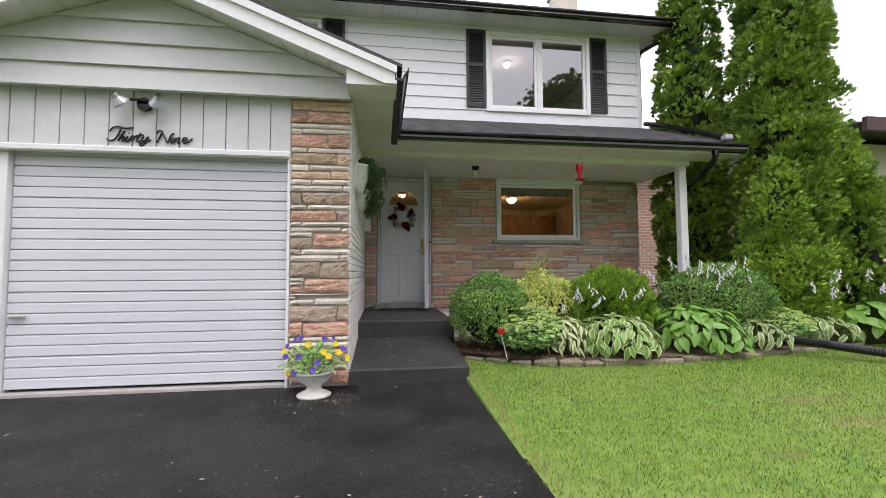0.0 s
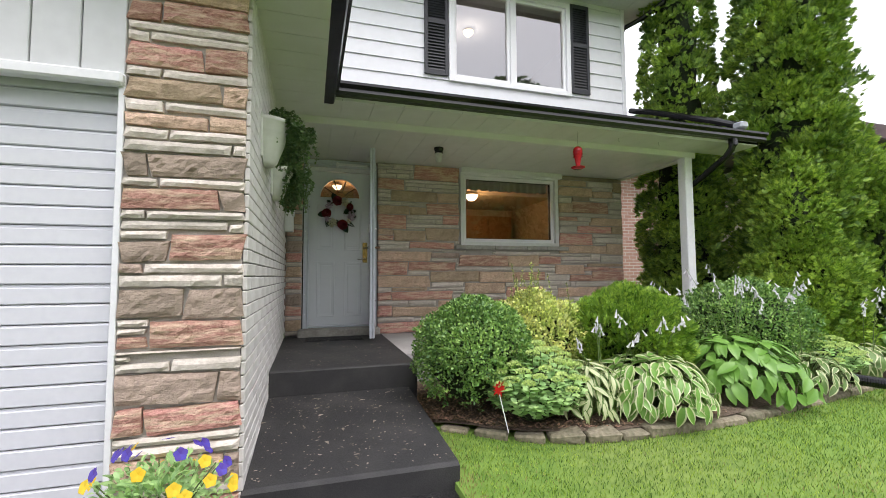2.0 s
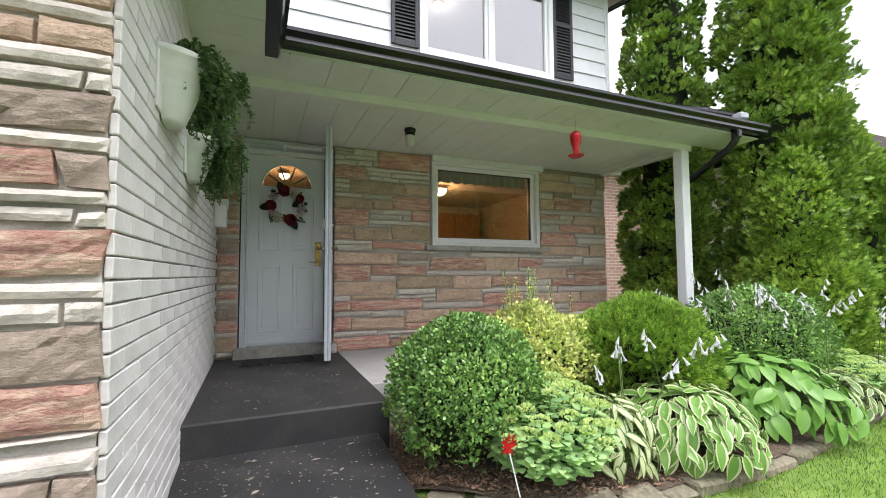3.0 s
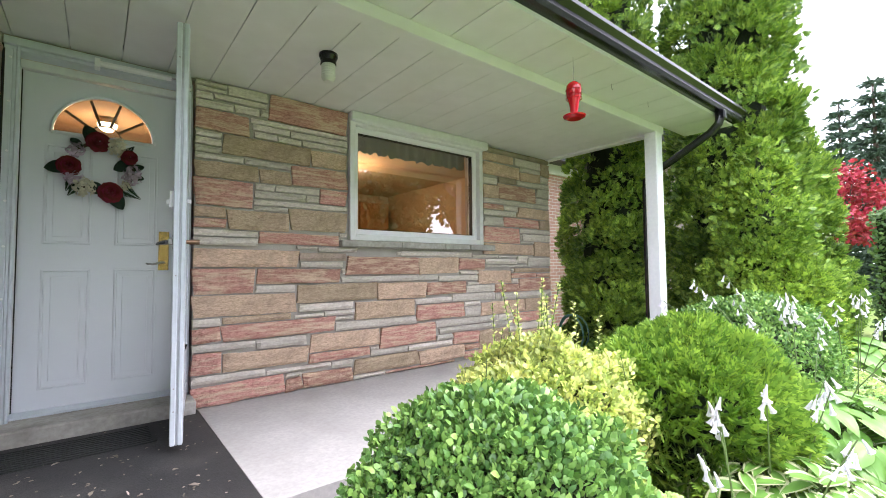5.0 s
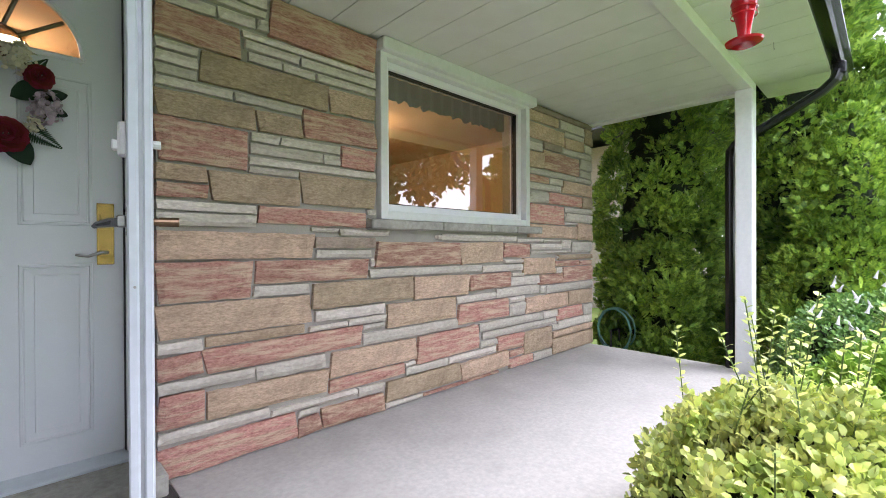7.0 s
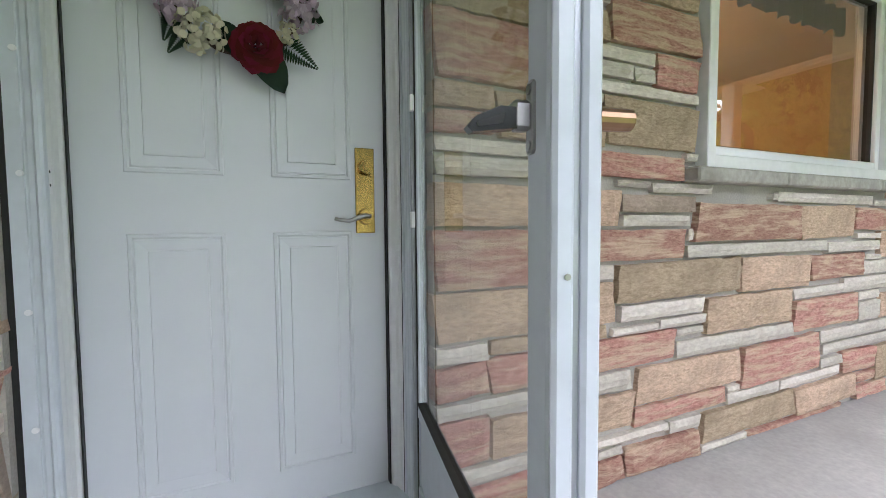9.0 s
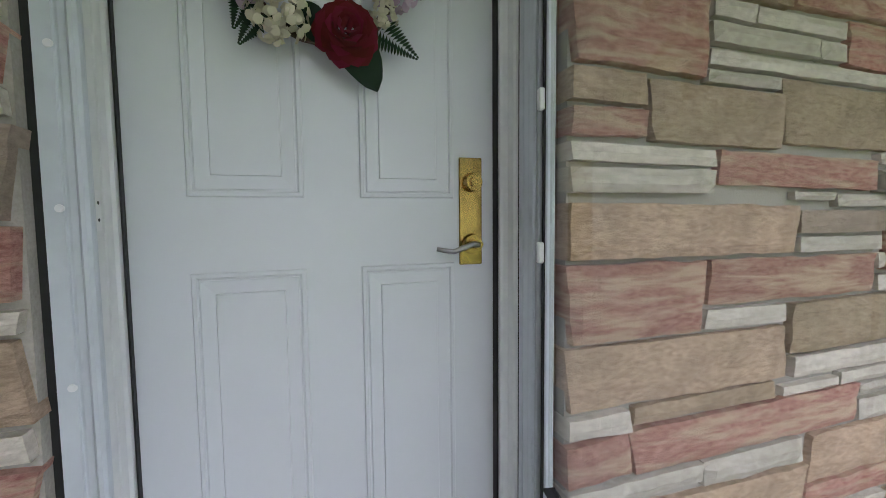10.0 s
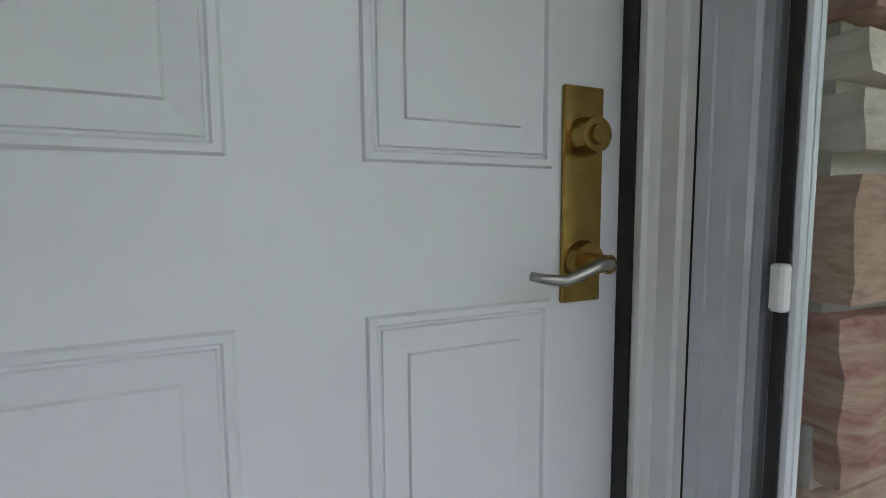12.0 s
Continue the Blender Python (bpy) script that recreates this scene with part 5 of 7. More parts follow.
part("edge_bead", boxed(SW, SW + 0.014, -0.017, 0.01, 0, SH, bevel=0.005), M["alu"], sd)
part("edge_bead", boxed(SW, SW + 0.014, 0.02, 0.044, 0, SH, bevel=0.005), M["alu"], sd)
for a, b in ((0.0, 0.14), (0.36, 0.4), (SH - 0.07, SH)):
    part("rail", boxed(0.025, SW - 0.055, -0.015, 0.015, a, b, bevel=0.003), M["alu"], sd)
part("kick_panel", boxed(0.025, SW - 0.055, -0.006, 0.006, 0.14, 0.36), M["alu"], sd)
part("gasket", boxed(0.025, SW - 0.055, -0.0155, 0.0155, 0.4, 0.4045), M["rubber"], sd)
ob = part("pane", boxed(0.025, SW - 0.055, -0.002, 0.003, 0.412, SH - 0.07), [M["clear"], M["lampglass"]], sd, "clear storm door glass")
one_sided(ob, (0, -1, 0))
for zz in (0.95, 1.3, 1.75):
    part("clip", boxed(0.012, 0.028, -0.03, -0.016, zz, zz + 0.05, bevel=0.003), M["upvc"], sd)
bm = bmesh.new()
box(bm, SW - 0.05, SW - 0.03, -0.021, -0.0165, 1.042, 1.128, bevel=0.004)
for zz in (1.052, 1.118):
    tube(bm, [(SW - 0.04, -0.02, zz), (SW - 0.04, -0.023, zz)], 0.006, 10)
box(bm, SW - 0.05, SW - 0.03, -0.045, -0.02, 1.068, 1.104, bevel=0.005)
latch = part("latch_body", bm, M["steel"], sd, "chrome storm door latch")
bm = bmesh.new()
prism(bm, [(-0.04, 1.094), (-0.06, 1.095), (-0.09, 1.082), (-0.1, 1.07), (-0.094, 1.064), (-0.06, 1.068), (-0.04, 1.07)], "x", SW - 0.049, SW - 0.031)
part("latch_lever", bm, M["black"], latch, "dark grey squeeze lever")
part("lever_slot", prismed([(-0.055, 1.087), (-0.09, 1.075), (-0.088, 1.07), (-0.058, 1.075)], "x", SW - 0.0505, SW - 0.0295), M["rubber"], latch)
bm = bmesh.new()
tube(bm, [(SW - 0.03, 0.043, 1.085), (SW - 0.03, 0.058, 1.085)], 0.011, 12)
tube(bm, [(SW - 0.03, 0.058, 1.085), (SW - 0.03, 0.06, 1.085), (SW - 0.03, 0.104, 1.085), (SW - 0.03, 0.108, 1.085)], 0.0145, 14, 0.0135)
part("knob", bm, M["bronze"], sd, "dull bronze push knob")
bm = bmesh.new()
box(bm, SW - 0.06, SW - 0.03, -0.04, -0.016, 1.27, 1.37, bevel=0.006)
box(bm, SW - 0.075, SW - 0.045, -0.055, -0.03, 1.29, 1.32, bevel=0.004)
part("bolt", bm, M["upvc"], sd, "white sliding bolt")
bm = bmesh.new()
tube(bm, [(SW - 0.03, 0.043, 1.31), (SW - 0.03, 0.064, 1.31)], 0.012, 10)
part("bolt_knob", bm, M["upvc"], sd)
for zz in (0.18, 0.3, 0.9, 2.1):
    bm = bmesh.new()
    tube(bm, [(SW + 0.0135, 0, zz), (SW + 0.0155, 0, zz)], 0.004, 8)
    part("screw", bm, M["steel"], sd)
closer = thing("door_closer", (0.45, 7.9, 2.9), "white tubular storm door closer at the head", "door closer")
bm = bmesh.new()
tube(bm, [(-0.1, -0.03, 0), (0.3, -0.05, 0)], 0.018, 10)
part("cylinder", bm, M["upvc"], closer)
bm = bmesh.new()
tube(bm, [(0.3, -0.05, 0), (0.41, -0.1, 0)], 0.005, 6)
part("rod", bm, M["steel"], closer)
part("bracket", boxed(-0.12, -0.09, -0.045, 0.02, -0.03, 0.03, bevel=0.003), M["upvc"], closer)
part("end_block", boxed(0.385, 0.42, -0.06, -0.02, -0.06, 0.03, bevel=0.01), M["upvc"], closer)

# ---- rooms behind the openings ----
def room(name, x0, x1, y0, y1, z0, z1, wall, ceil_mat, floor_mat):
    bm = bmesh.new()
    box(bm, x0 - 0.05, x0, y0, y1, z0, z1)
    box(bm, x1, x1 + 0.05, y0, y1, z0, z1)
    box(bm, x0, x1, y1, y1 + 0.05, z0, z1)
    structure("wall_" + name, bm, wall, "painted walls of the " + name, "wall")
    structure("ceiling_" + name, boxed(x0, x1, y0, y1, z1, z1 + 0.04), ceil_mat, "plain ceiling of the " + name, "ceiling")
    structure("floor_" + name, boxed(x0, x1, y0, y1, z0 - 0.04, z0), floor_mat, "floor of the " + name, "floor")


room("kitchen", 1.15, 4.75, 8.205, 11.5, 0.69, 2.95, M["roomwall"], M["roomwall"], M["roomfloor"])
room("hall", -0.25, 1.05, 8.205, 11.5, 0.69, 2.95, M["roomwall"], M["roomwall"], M["roomfloor"])
room("bedroom", -6.0, 4.75, 8.01, 12.0, 3.7, 5.85, M["palewall"], M["palewall"], M["roomfloor"])


def lit_lamp(name, at, r, watts, color, label):
    t = thing(name, at, label, "ceiling lamp")
    bm = bmesh.new()
    lathe(bm, [(0.0, -r), (r * 0.5, -r * 0.85), (r * 0.9, -r * 0.45), (r, 0.0)], 20)
    part("shade", bm, M["warm"], t, smooth=True)
    bm = bmesh.new()
    lathe(bm, [(0.0, 0.04), (r * 1.05, 0.03), (r * 1.05, 0.0), (0.0, 0.0)], 20)
    part("canopy", bm, M["brass"], t)
    ld = bpy.data.lights.new("lamp_light", "POINT")
    ld.energy, ld.color, ld.shadow_soft_size = watts, color, 0.1
    lo = new("lamp_light", ld)
    lo.location = (at[0], at[1], at[2] - r - 0.08)
    return t


lit_lamp("kitchen_lamp", (2.92, 9.5, 2.9), 0.12, 15, (1.0, 0.62, 0.3), "lit white glass dome lamp on the kitchen ceiling")
lit_lamp("hall_lamp", (0.42, 9.3, 2.9), 0.075, 4.5, (1.0, 0.6, 0.28), "lit glass hall lantern seen through the fanlight")
lit_lamp("bedroom_lamp", (2.7, 9.0, 5.8), 0.09, 4, (1.0, 0.85, 0.65), "lit round glass lamp on the bedroom ceiling")
for x0 in (2.75, 3.35, 3.95):
    c = thing("wall_cabinet", (x0 + 0.3, 11.48, 2.0), "warm oak kitchen wall cabinet", "cabinet", "kitchen wall cabinets")
    part("body", boxed(-0.295, 0.295, -0.33, 0.0, 0, 0.75), M["oak"], c)
    dr = part("door", boxed(-0.285, 0.285, -0.35, -0.332, 0.01, 0.74, bevel=0.004), M["oak"], c)
    part("handle", boxed(0.22, 0.235, -0.375, -0.352, 0.06, 0.16, bevel=0.003), M["brass"], dr)
val = thing("valance", (2.95, 8.1, 2.86), "dark scalloped lace valance across the kitchen window", "valance")
bm = bmesh.new()
n = 90
up = [bm.verts.new((-0.74 + 1.48 * k / n, 0.012 * math.sin(k * 0.9), 0.0)) for k in range(n + 1)]
lo = [bm.verts.new((-0.74 + 1.48 * k / n, 0.016 * math.sin(k * 0.9), -0.15 - 0.022 * abs(math.sin(k * 0.35)) - 0.008 * math.sin(k * 1.3))) for k in range(n + 1)]
for k in range(n):
    bm.faces.new((up[k], up[k + 1], lo[k + 1], lo[k]))
part("cloth", bm, M["lace"], val)

# ---- plants ----


# lumpy solid inside a plant, coloured as the shade between its leaves
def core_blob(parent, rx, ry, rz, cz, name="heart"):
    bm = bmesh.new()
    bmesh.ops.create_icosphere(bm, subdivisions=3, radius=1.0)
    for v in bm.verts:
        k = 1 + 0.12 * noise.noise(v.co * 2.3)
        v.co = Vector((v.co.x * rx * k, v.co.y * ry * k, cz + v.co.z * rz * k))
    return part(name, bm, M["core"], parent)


def trimmed_bush(name, at, rx, ry, rz, count, leaf, wide, mat, label, fluff=0.1, drop=0.25, shoots=0, up_bias=0.35, freq=5.0):
    """A clipped shrub: leaves in a shell of uneven depth round a core painted dark as inner shade. at is its foot."""
    t = thing(name, at, label, "shrub")
    d = unit(count)
    d[:, 2] = np.where(d[:, 2] < -0.75, -d[:, 2], d[:, 2])
    depth = 1 - np.abs(RNG.normal(0, 0.13, count))
    k = (1 + fluff * lump(d, 2.2) + fluff * 0.7 * lump(d, freq) + fluff * 0.4 * lump(d, freq * 2.4)) * depth
    pos = d * k[:, None] * np.array([rx, ry, rz])
    pos[:, 2] += rz * (1 - drop * 0.1)
    bare = lump(d, 9.0) * 0.8 + RNG.normal(0, 0.15, count) < -0.1 - 0.5 * d[:, 2]
    keep = (pos[:, 2] > 0.02) & ~(bare & (d[:, 2] < 0.35) & (rx < 0.51))
    pos, d = pos[keep], d[keep]
    al = d * 0.7 + unit(len(d)) * 0.8 + np.array([0, 0, up_bias])
    leaves("leaves", pos, al, d + unit(len(d)) * 0.6, leaf * RNG.uniform(0.7, 1.25, len(d)), wide * RNG.uniform(0.8, 1.2, len(d)), mat, t)
    # near-black core shows between the leaves as painted shade
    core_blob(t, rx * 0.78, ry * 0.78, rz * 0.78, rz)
    bm = bmesh.new()
    for k in range(5):
        a = k * 1.26
        tube(bm, [(0.03 * math.cos(a), 0.03 * math.sin(a), -0.02), (0.15 * math.cos(a), 0.15 * math.sin(a), rz * 0.6), (0.5 * rx * math.cos(a), 0.5 * ry * math.sin(a), rz)], 0.012, 6, 0.006)
    part("stem_base", bm, M["bark"], t)
    if shoots:
        bm = bmesh.new()
        sp, sa = [], []
        for _ in range(shoots):
            a, r = random.uniform(0, 6.28), random.uniform(0.0, 0.85)
            x, y = r * rx * math.cos(a), r * ry * math.sin(a)
            z0 = rz + rz * math.sqrt(max(0.05, 1 - r * r)) - 0.05
            h = random.uniform(0.08, 0.38)
            lx, ly = random.uniform(-0.08, 0.08), random.uniform(-0.08, 0.08)
            tube(bm, [(x, y, z0), (x + lx, y + ly, z0 + h)], 0.0022, 4)
            n = int(h / 0.012)
            for q in range(n):
                f = q / n
                sp.append((x + lx * f, y + ly * f, z0 + h * f))
                sa.append((math.cos(q * 2.4), math.sin(q * 2.4), 0.6))
        part("shoot_growth", bm, M["stem"], t)["kind"] = "stuff"
        leaves("shoot_leaves", sp, sa, np.tile([0, 0, 1.0], (len(sp), 1)), leaf * 0.9, wide * 0.9, mat, t)
    return t


trimmed_bush("boxwood_bush", (1.34, 5.3, 0.25), 0.5, 0.48, 0.47, 30000, 0.027, 0.017, M["box_leaf"], "rounded clipped dark green boxwood beside the step", 0.13)
trimmed_bush("golden_euonymus", (2.16, 5.78, 0.25), 0.5, 0.48, 0.47, 26000, 0.032, 0.02, M["yellow_leaf"], "golden yellow-green euonymus with loose upright shoots", 0.19, shoots=24, freq=7.0)
trimmed_bush("boxwood_bush", (4.75, 5.62, 0.25), 0.8, 0.6, 0.53, 26000, 0.031, 0.019, M["box_leaf"], "low spreading grey-green boxwood near the porch post", 0.16)


def cedar_sprays(t, pos, out, size, mat, per=8, name="foliage"):
    """Flat fans of scale leaves: each a main blade with side blades."""
    n = len(pos)
    al = out * 0.85 + unit(n) * 0.25 + np.array([0, 0, 0.42])
    al /= np.linalg.norm(al, axis=1, keepdims=True)
    up = np.cross(al, unit(n))
    up /= np.linalg.norm(up, axis=1, keepdims=True)
    side = np.cross(al, up)
    P, A, U, Ls = [], [], [], []
    s = size * RNG.uniform(0.6, 1.3, n)
    for k in range(per):
        f = 0.15 + 0.75 * (k // 2) / max(1, per // 2)
        sg = 1 if k % 2 else -1
        P.append(pos + al * (s * f)[:, None])
        A.append(al * 0.75 + side * sg * 0.75 + unit(n) * 0.15)
        U.append(up)
        Ls.append(s * (0.75 - 0.45 * f))
    P.append(pos)
    A.append(al)
    U.append(up)
    Ls.append(s * 1.1)
    L = np.concatenate(Ls)
    leaves(name, np.concatenate(P), np.concatenate(A), np.concatenate(U), L, L * 0.33, mat, t, plain=True)


def cedar(name, at, height, radius, sprays, size, label, belly=0.25, power=0.75, mat="cedar_leaf", lumps=0.28):
    """A columnar white cedar: trunk, near-black inner mass painted as shade, and sprays standing in rounded clumps."""
    t = thing(name, at, label, "cedar tree")
    rnd = random.Random(len(label) + int(height * 100))

    def prof(f):
        lo = min(1.0, 0.72 + f / belly * 0.28)
        return radius * lo * (max(0.0, 1 - f) ** power) * (1.0 if f < belly else 1.0)

    clumps = sprays // 34
    f = RNG.random(clumps * 3) ** 1.45
    w = np.array([prof(q) for q in f])
    keep = RNG.random(len(f)) < w / radius + 0.15
    f, w = f[keep][:clumps], w[keep][:clumps]
    th = RNG.uniform(0, 2 * np.pi, len(f))
    cyl = np.stack([np.cos(th) * 1.3, np.sin(th) * 1.3, f * height * 1.25], 1)
    r = w * (0.82 + RNG.uniform(-0.1, 0.12, len(f)) + lumps * 0.8 * lump(cyl, 1.0) + lumps * 0.5 * lump(cyl, 2.6))
    mid_points = np.stack([r * np.cos(th), r * np.sin(th), 0.1 + f * height], 1)
    sizes = radius * RNG.uniform(0.13, 0.27, len(f))
    d = unit(len(f) * 34)
    lead = np.repeat(np.stack([np.cos(th), np.sin(th), np.full(len(th), 0.45)], 1), 34, axis=0)
    d = d + lead * 0.75
    d /= np.linalg.norm(d, axis=1, keepdims=True)
    pos = np.repeat(mid_points, 34, axis=0) + d * (np.repeat(sizes, 34) * RNG.uniform(0.55, 1.0, len(d)))[:, None] * np.array([1.1, 1.1, 0.9])
    out = d
    cedar_sprays(t, pos, out, size, M[mat], 7)
    # inner solid: its near-black colour paints the shade in the foliage gaps
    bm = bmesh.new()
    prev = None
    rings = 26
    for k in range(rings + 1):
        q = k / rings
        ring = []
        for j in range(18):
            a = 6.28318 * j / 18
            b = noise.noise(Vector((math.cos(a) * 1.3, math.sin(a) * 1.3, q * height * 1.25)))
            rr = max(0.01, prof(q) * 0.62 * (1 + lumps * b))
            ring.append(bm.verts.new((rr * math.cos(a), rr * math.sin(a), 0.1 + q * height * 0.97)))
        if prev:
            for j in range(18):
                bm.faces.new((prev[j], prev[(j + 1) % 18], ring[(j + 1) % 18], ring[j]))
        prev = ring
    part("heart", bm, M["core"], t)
    bm = bmesh.new()
    tube(bm, [(0, 0, -0.15), (0.02, 0.01, height * 0.5), (0, 0, height * 0.95)], 0.13, 8, 0.02)
    part("trunk", bm, M["bark"], t)
    return t


cedar("cedar_tree", (5.9, 7.52, 0.15), 9.5, 0.69, 29000, 0.085, "tall narrow dark green columnar cedar behind the porch", power=0.5, lumps=0.4)
cedar("cedar_tree", (6.68, 6.3, 0.15), 9.8, 0.84, 46000, 0.085, "tallest broad columnar cedar beside the lawn", power=0.6, lumps=0.42)
cedar("cedar_tree", (6.02, 5.85, 0.2), 2.55, 0.78, 18000, 0.066, "small bright green cone-shaped cedar in front of taller ones", mat="lit_cedar", power=0.85, lumps=0.4)
cedar("cedar_tree", (7.3, 5.85, 0.15), 3.1, 0.66, 13000, 0.08, "middle-sized green cedar at the end of the row", power=0.7, lumps=0.4)

# globe cedar: fine upright sprays over a ball
gc = thing("globe_cedar", (2.98, 5.42, 0.25), "rounded bright green globe cedar in the bed", "shrub")
d = unit(9000)
d[:, 2] = np.where(d[:, 2] < -0.6, -d[:, 2], d[:, 2])
kk = (1 + 0.14 * lump(d, 2.0) + 0.16 * lump(d, 5.5)) * (1 - np.abs(RNG.normal(0, 0.07, len(d))))
cedar_sprays(gc, d * kk[:, None] * np.array([0.53, 0.5, 0.47]) + np.array([0, 0, 0.48]), d, 0.075, M["globe_leaf"], 6)
# dark ball under the sprays: shade of the gaps put into its colour
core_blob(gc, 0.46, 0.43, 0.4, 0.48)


def hosta_leaf(length, width, margin, droop, seed):
    """One broad ribbed leaf along +x, its rim set apart."""
    bm = bmesh.new()
    nu, nv = 8, 6
    rows = []
    for i in range(nu + 1):
        u = i / nu
        half = width / 2 * (math.sin(math.pi * min(1, u * 0.93 + 0.07)) ** 0.7) * (1.12 - 0.4 * u) if i < nu else 0.004
        row = []
        for j in range(nv + 1):
            v = j / nv * 2 - 1
            x = length * (u - 0.12 * (1 - abs(v)) * 0 - (0.1 * v * v if u < 0.25 else 0) * (1 - u * 4 if u < 0.25 else 0))
            z = -droop * length * u * u + 0.22 * half * abs(v) + 0.012 * length * math.sin(v * 9 + seed) + 0.02 * length * noise.noise(Vector((u * 3, v * 2, seed)))
            row.append(bm.verts.new((x, v * half, z)))
        rows.append(row)
    for a, b in zip(rows, rows[1:]):
        for j in range(nv):
            fc = bm.faces.new((a[j], b[j], b[j + 1], a[j + 1]))
            fc.material_index = 1 if margin and (j in (0, nv - 1)) else 0
            fc.smooth = True
    me = bpy.data.meshes.new("leaf")
    bm.to_mesh(me)
    bm.free()
    return me


def hosta(name, at, radius, height, leaf_l, leaf_w, count, inner, rim, label, seed):
    rnd = random.Random(seed)
    t = thing(name, at, label, "hosta")
    meshes = []
    for k in range(4):
        me = hosta_leaf(leaf_l, leaf_w, rim is not None, 0.12 + 0.1 * k, seed + k)
        me.materials.append(M[inner])
        if rim:
            me.materials.append(M[rim])
        meshes.append(me)
    bm = bmesh.new()
    for k in range(count):
        c = 1 - 1.02 * (k + 0.5) / count
        th, a = math.acos(c), k * 2.39996 + rnd.uniform(-0.25, 0.25)
        deep = rnd.uniform(0.84, 1.03)
        n = Vector((math.sin(th) * math.cos(a) / radius, math.sin(th) * math.sin(a) / radius, math.cos(th) / height)).normalized()
        down = Vector((radius * math.cos(th) * math.cos(a), radius * math.cos(th) * math.sin(a), -height * math.sin(th))).normalized()
        across = n.cross(down)
        turn = rnd.gauss(0, 0.5) * (2.0 if th < 0.5 else 1.0)
        tip = (down * math.cos(turn) + across * math.sin(turn) + n * rnd.uniform(0.05, 0.5)).normalized()
        face = (n + Vector((0, 0, 0.5)) + across * rnd.uniform(-0.4, 0.4)).normalized()
        wide = face.cross(tip).normalized()
        face = tip.cross(wide)
        s = rnd.uniform(0.72, 1.12)
        at_leaf = Vector((radius * math.sin(th) * math.cos(a), radius * math.sin(th) * math.sin(a), 0.06 + height * 0.93 * math.cos(th))) * deep - tip * leaf_l * 0.5
        at_leaf.z = max(at_leaf.z, 0.03)
        ob = new("leaf", meshes[rnd.randrange(4)])
        ob.parent = t
        m = Matrix((tip, wide, face)).transposed().to_4x4()
        ob.matrix_basis = Matrix.Translation(at_leaf) @ m @ Matrix.Scale(s, 4)
        if k % 2 == 0:
            tube(bm, [(0.03 * math.cos(a), 0.03 * math.sin(a), 0), (at_leaf.x * 0.5, at_leaf.y * 0.5, at_leaf.z * 0.7), tuple(at_leaf)], 0.004, 4)
    part("leaf_base", bm, M["stem"], t)["kind"] = "stuff"
    return t


hosta("variegated_hosta", (2.78, 4.93, 0.25), 0.52, 0.44, 0.135, 0.072, 420, "hosta", "hosta_edge", "large hosta with green leaves edged in cream", 3)
hosta("variegated_hosta", (2.16, 4.92, 0.25), 0.31, 0.4, 0.12, 0.05, 200, "hosta_edge", "hosta_sage", "pale hosta with cream leaves edged in sage green", 8)
hosta("green_hosta", (3.95, 5.1, 0.25), 0.64, 0.52, 0.165, 0.1, 300, "hosta", None, "broad plain green hosta spilling onto the lawn", 5)
hosta("variegated_hosta", (4.75, 4.98, 0.24), 0.38, 0.32, 0.13, 0.065, 120, "hosta_sage", "hosta_edge", "small hosta with narrow cream-edged leaves", 12)
hosta("variegated_hosta", (5.95, 5.15, 0.24), 0.42, 0.32, 0.17, 0.09, 70, "hosta_sage", "hosta_edge", "hosta with pale margins beside the drain pipe", 14)
hosta("green_hosta", (6.75, 5.2, 0.24), 0.5, 0.5, 0.25, 0.17, 70, "hosta", None, "plain green hosta at the end of the bed", 17)


def sedum(at, r, h, label):
    """A round clump of stems, each with whorls of blunt leaves under a flat flower head."""
    t = thing("sedum", at, label, "sedum plant")
    P, A, U = [], [], []
    heads = []
    bm = bmesh.new()
    for k in range(64):
        f = math.sqrt((k + 0.5) / 64)
        a = k * 2.39996
        lean = 1.6 * f
        tip = Vector((r * math.sin(lean) * 1.05 * math.cos(a), r * math.sin(lean) * 1.05 * math.sin(a), h * (0.42 + 0.56 * math.cos(lean)) + random.uniform(-0.03, 0.03)))
        foot = Vector((0.05 * math.cos(a), 0.05 * math.sin(a), 0))
        bend = Vector((tip.x * 0.75, tip.y * 0.75, tip.z * 0.5))
        tube(bm, [tuple(foot), tuple(bend), tuple(tip)], 0.005, 5)
        out = Vector((math.cos(a) * f, math.sin(a) * f, 0.8)).normalized()
        for q in range(24):
            s = -0.1 + 1.05 * q / 24
            p = bend.lerp(tip, s)
            b = q * 2.4 + k
            P.append(p)
            A.append((math.cos(b) + out.x * 0.4, math.sin(b) + out.y * 0.4, random.uniform(-0.1, 0.45)))
            U.append((out.x * 0.4 + random.uniform(-0.3, 0.3), out.y * 0.4 + random.uniform(-0.3, 0.3), 1.0))
        if f < 0.86:
            heads.append((tip, out))
    part("stem_base", bm, M["stem"], t)["kind"] = "stuff"
    n = len(P)
    leaves("leaves", P, A, U, RNG.uniform(0.05, 0.08, n), RNG.uniform(0.04, 0.055, n), M["sedum_leaf"], t)
    # near-black inner lump as painted shade among the stems
    core_blob(t, r * 0.62, r * 0.62, h * 0.36, h * 0.38)
    for tip, out in heads:
        m = 80
        q = unit(m)
        q[:, 2] = np.abs(q[:, 2])
        w = random.uniform(0.035, 0.055)
        leaves("flower_head", np.array(tip) + q * np.array([w, w, 0.022]) + np.array([0, 0, 0.008]), q + np.array([0, 0, 0.7]), unit(m), 0.018, 0.015, M["sedum_head"], t)
    return t


sedum((1.7, 4.97, 0.24), 0.37, 0.56, "pale green sedum with budding flower heads by the edging")
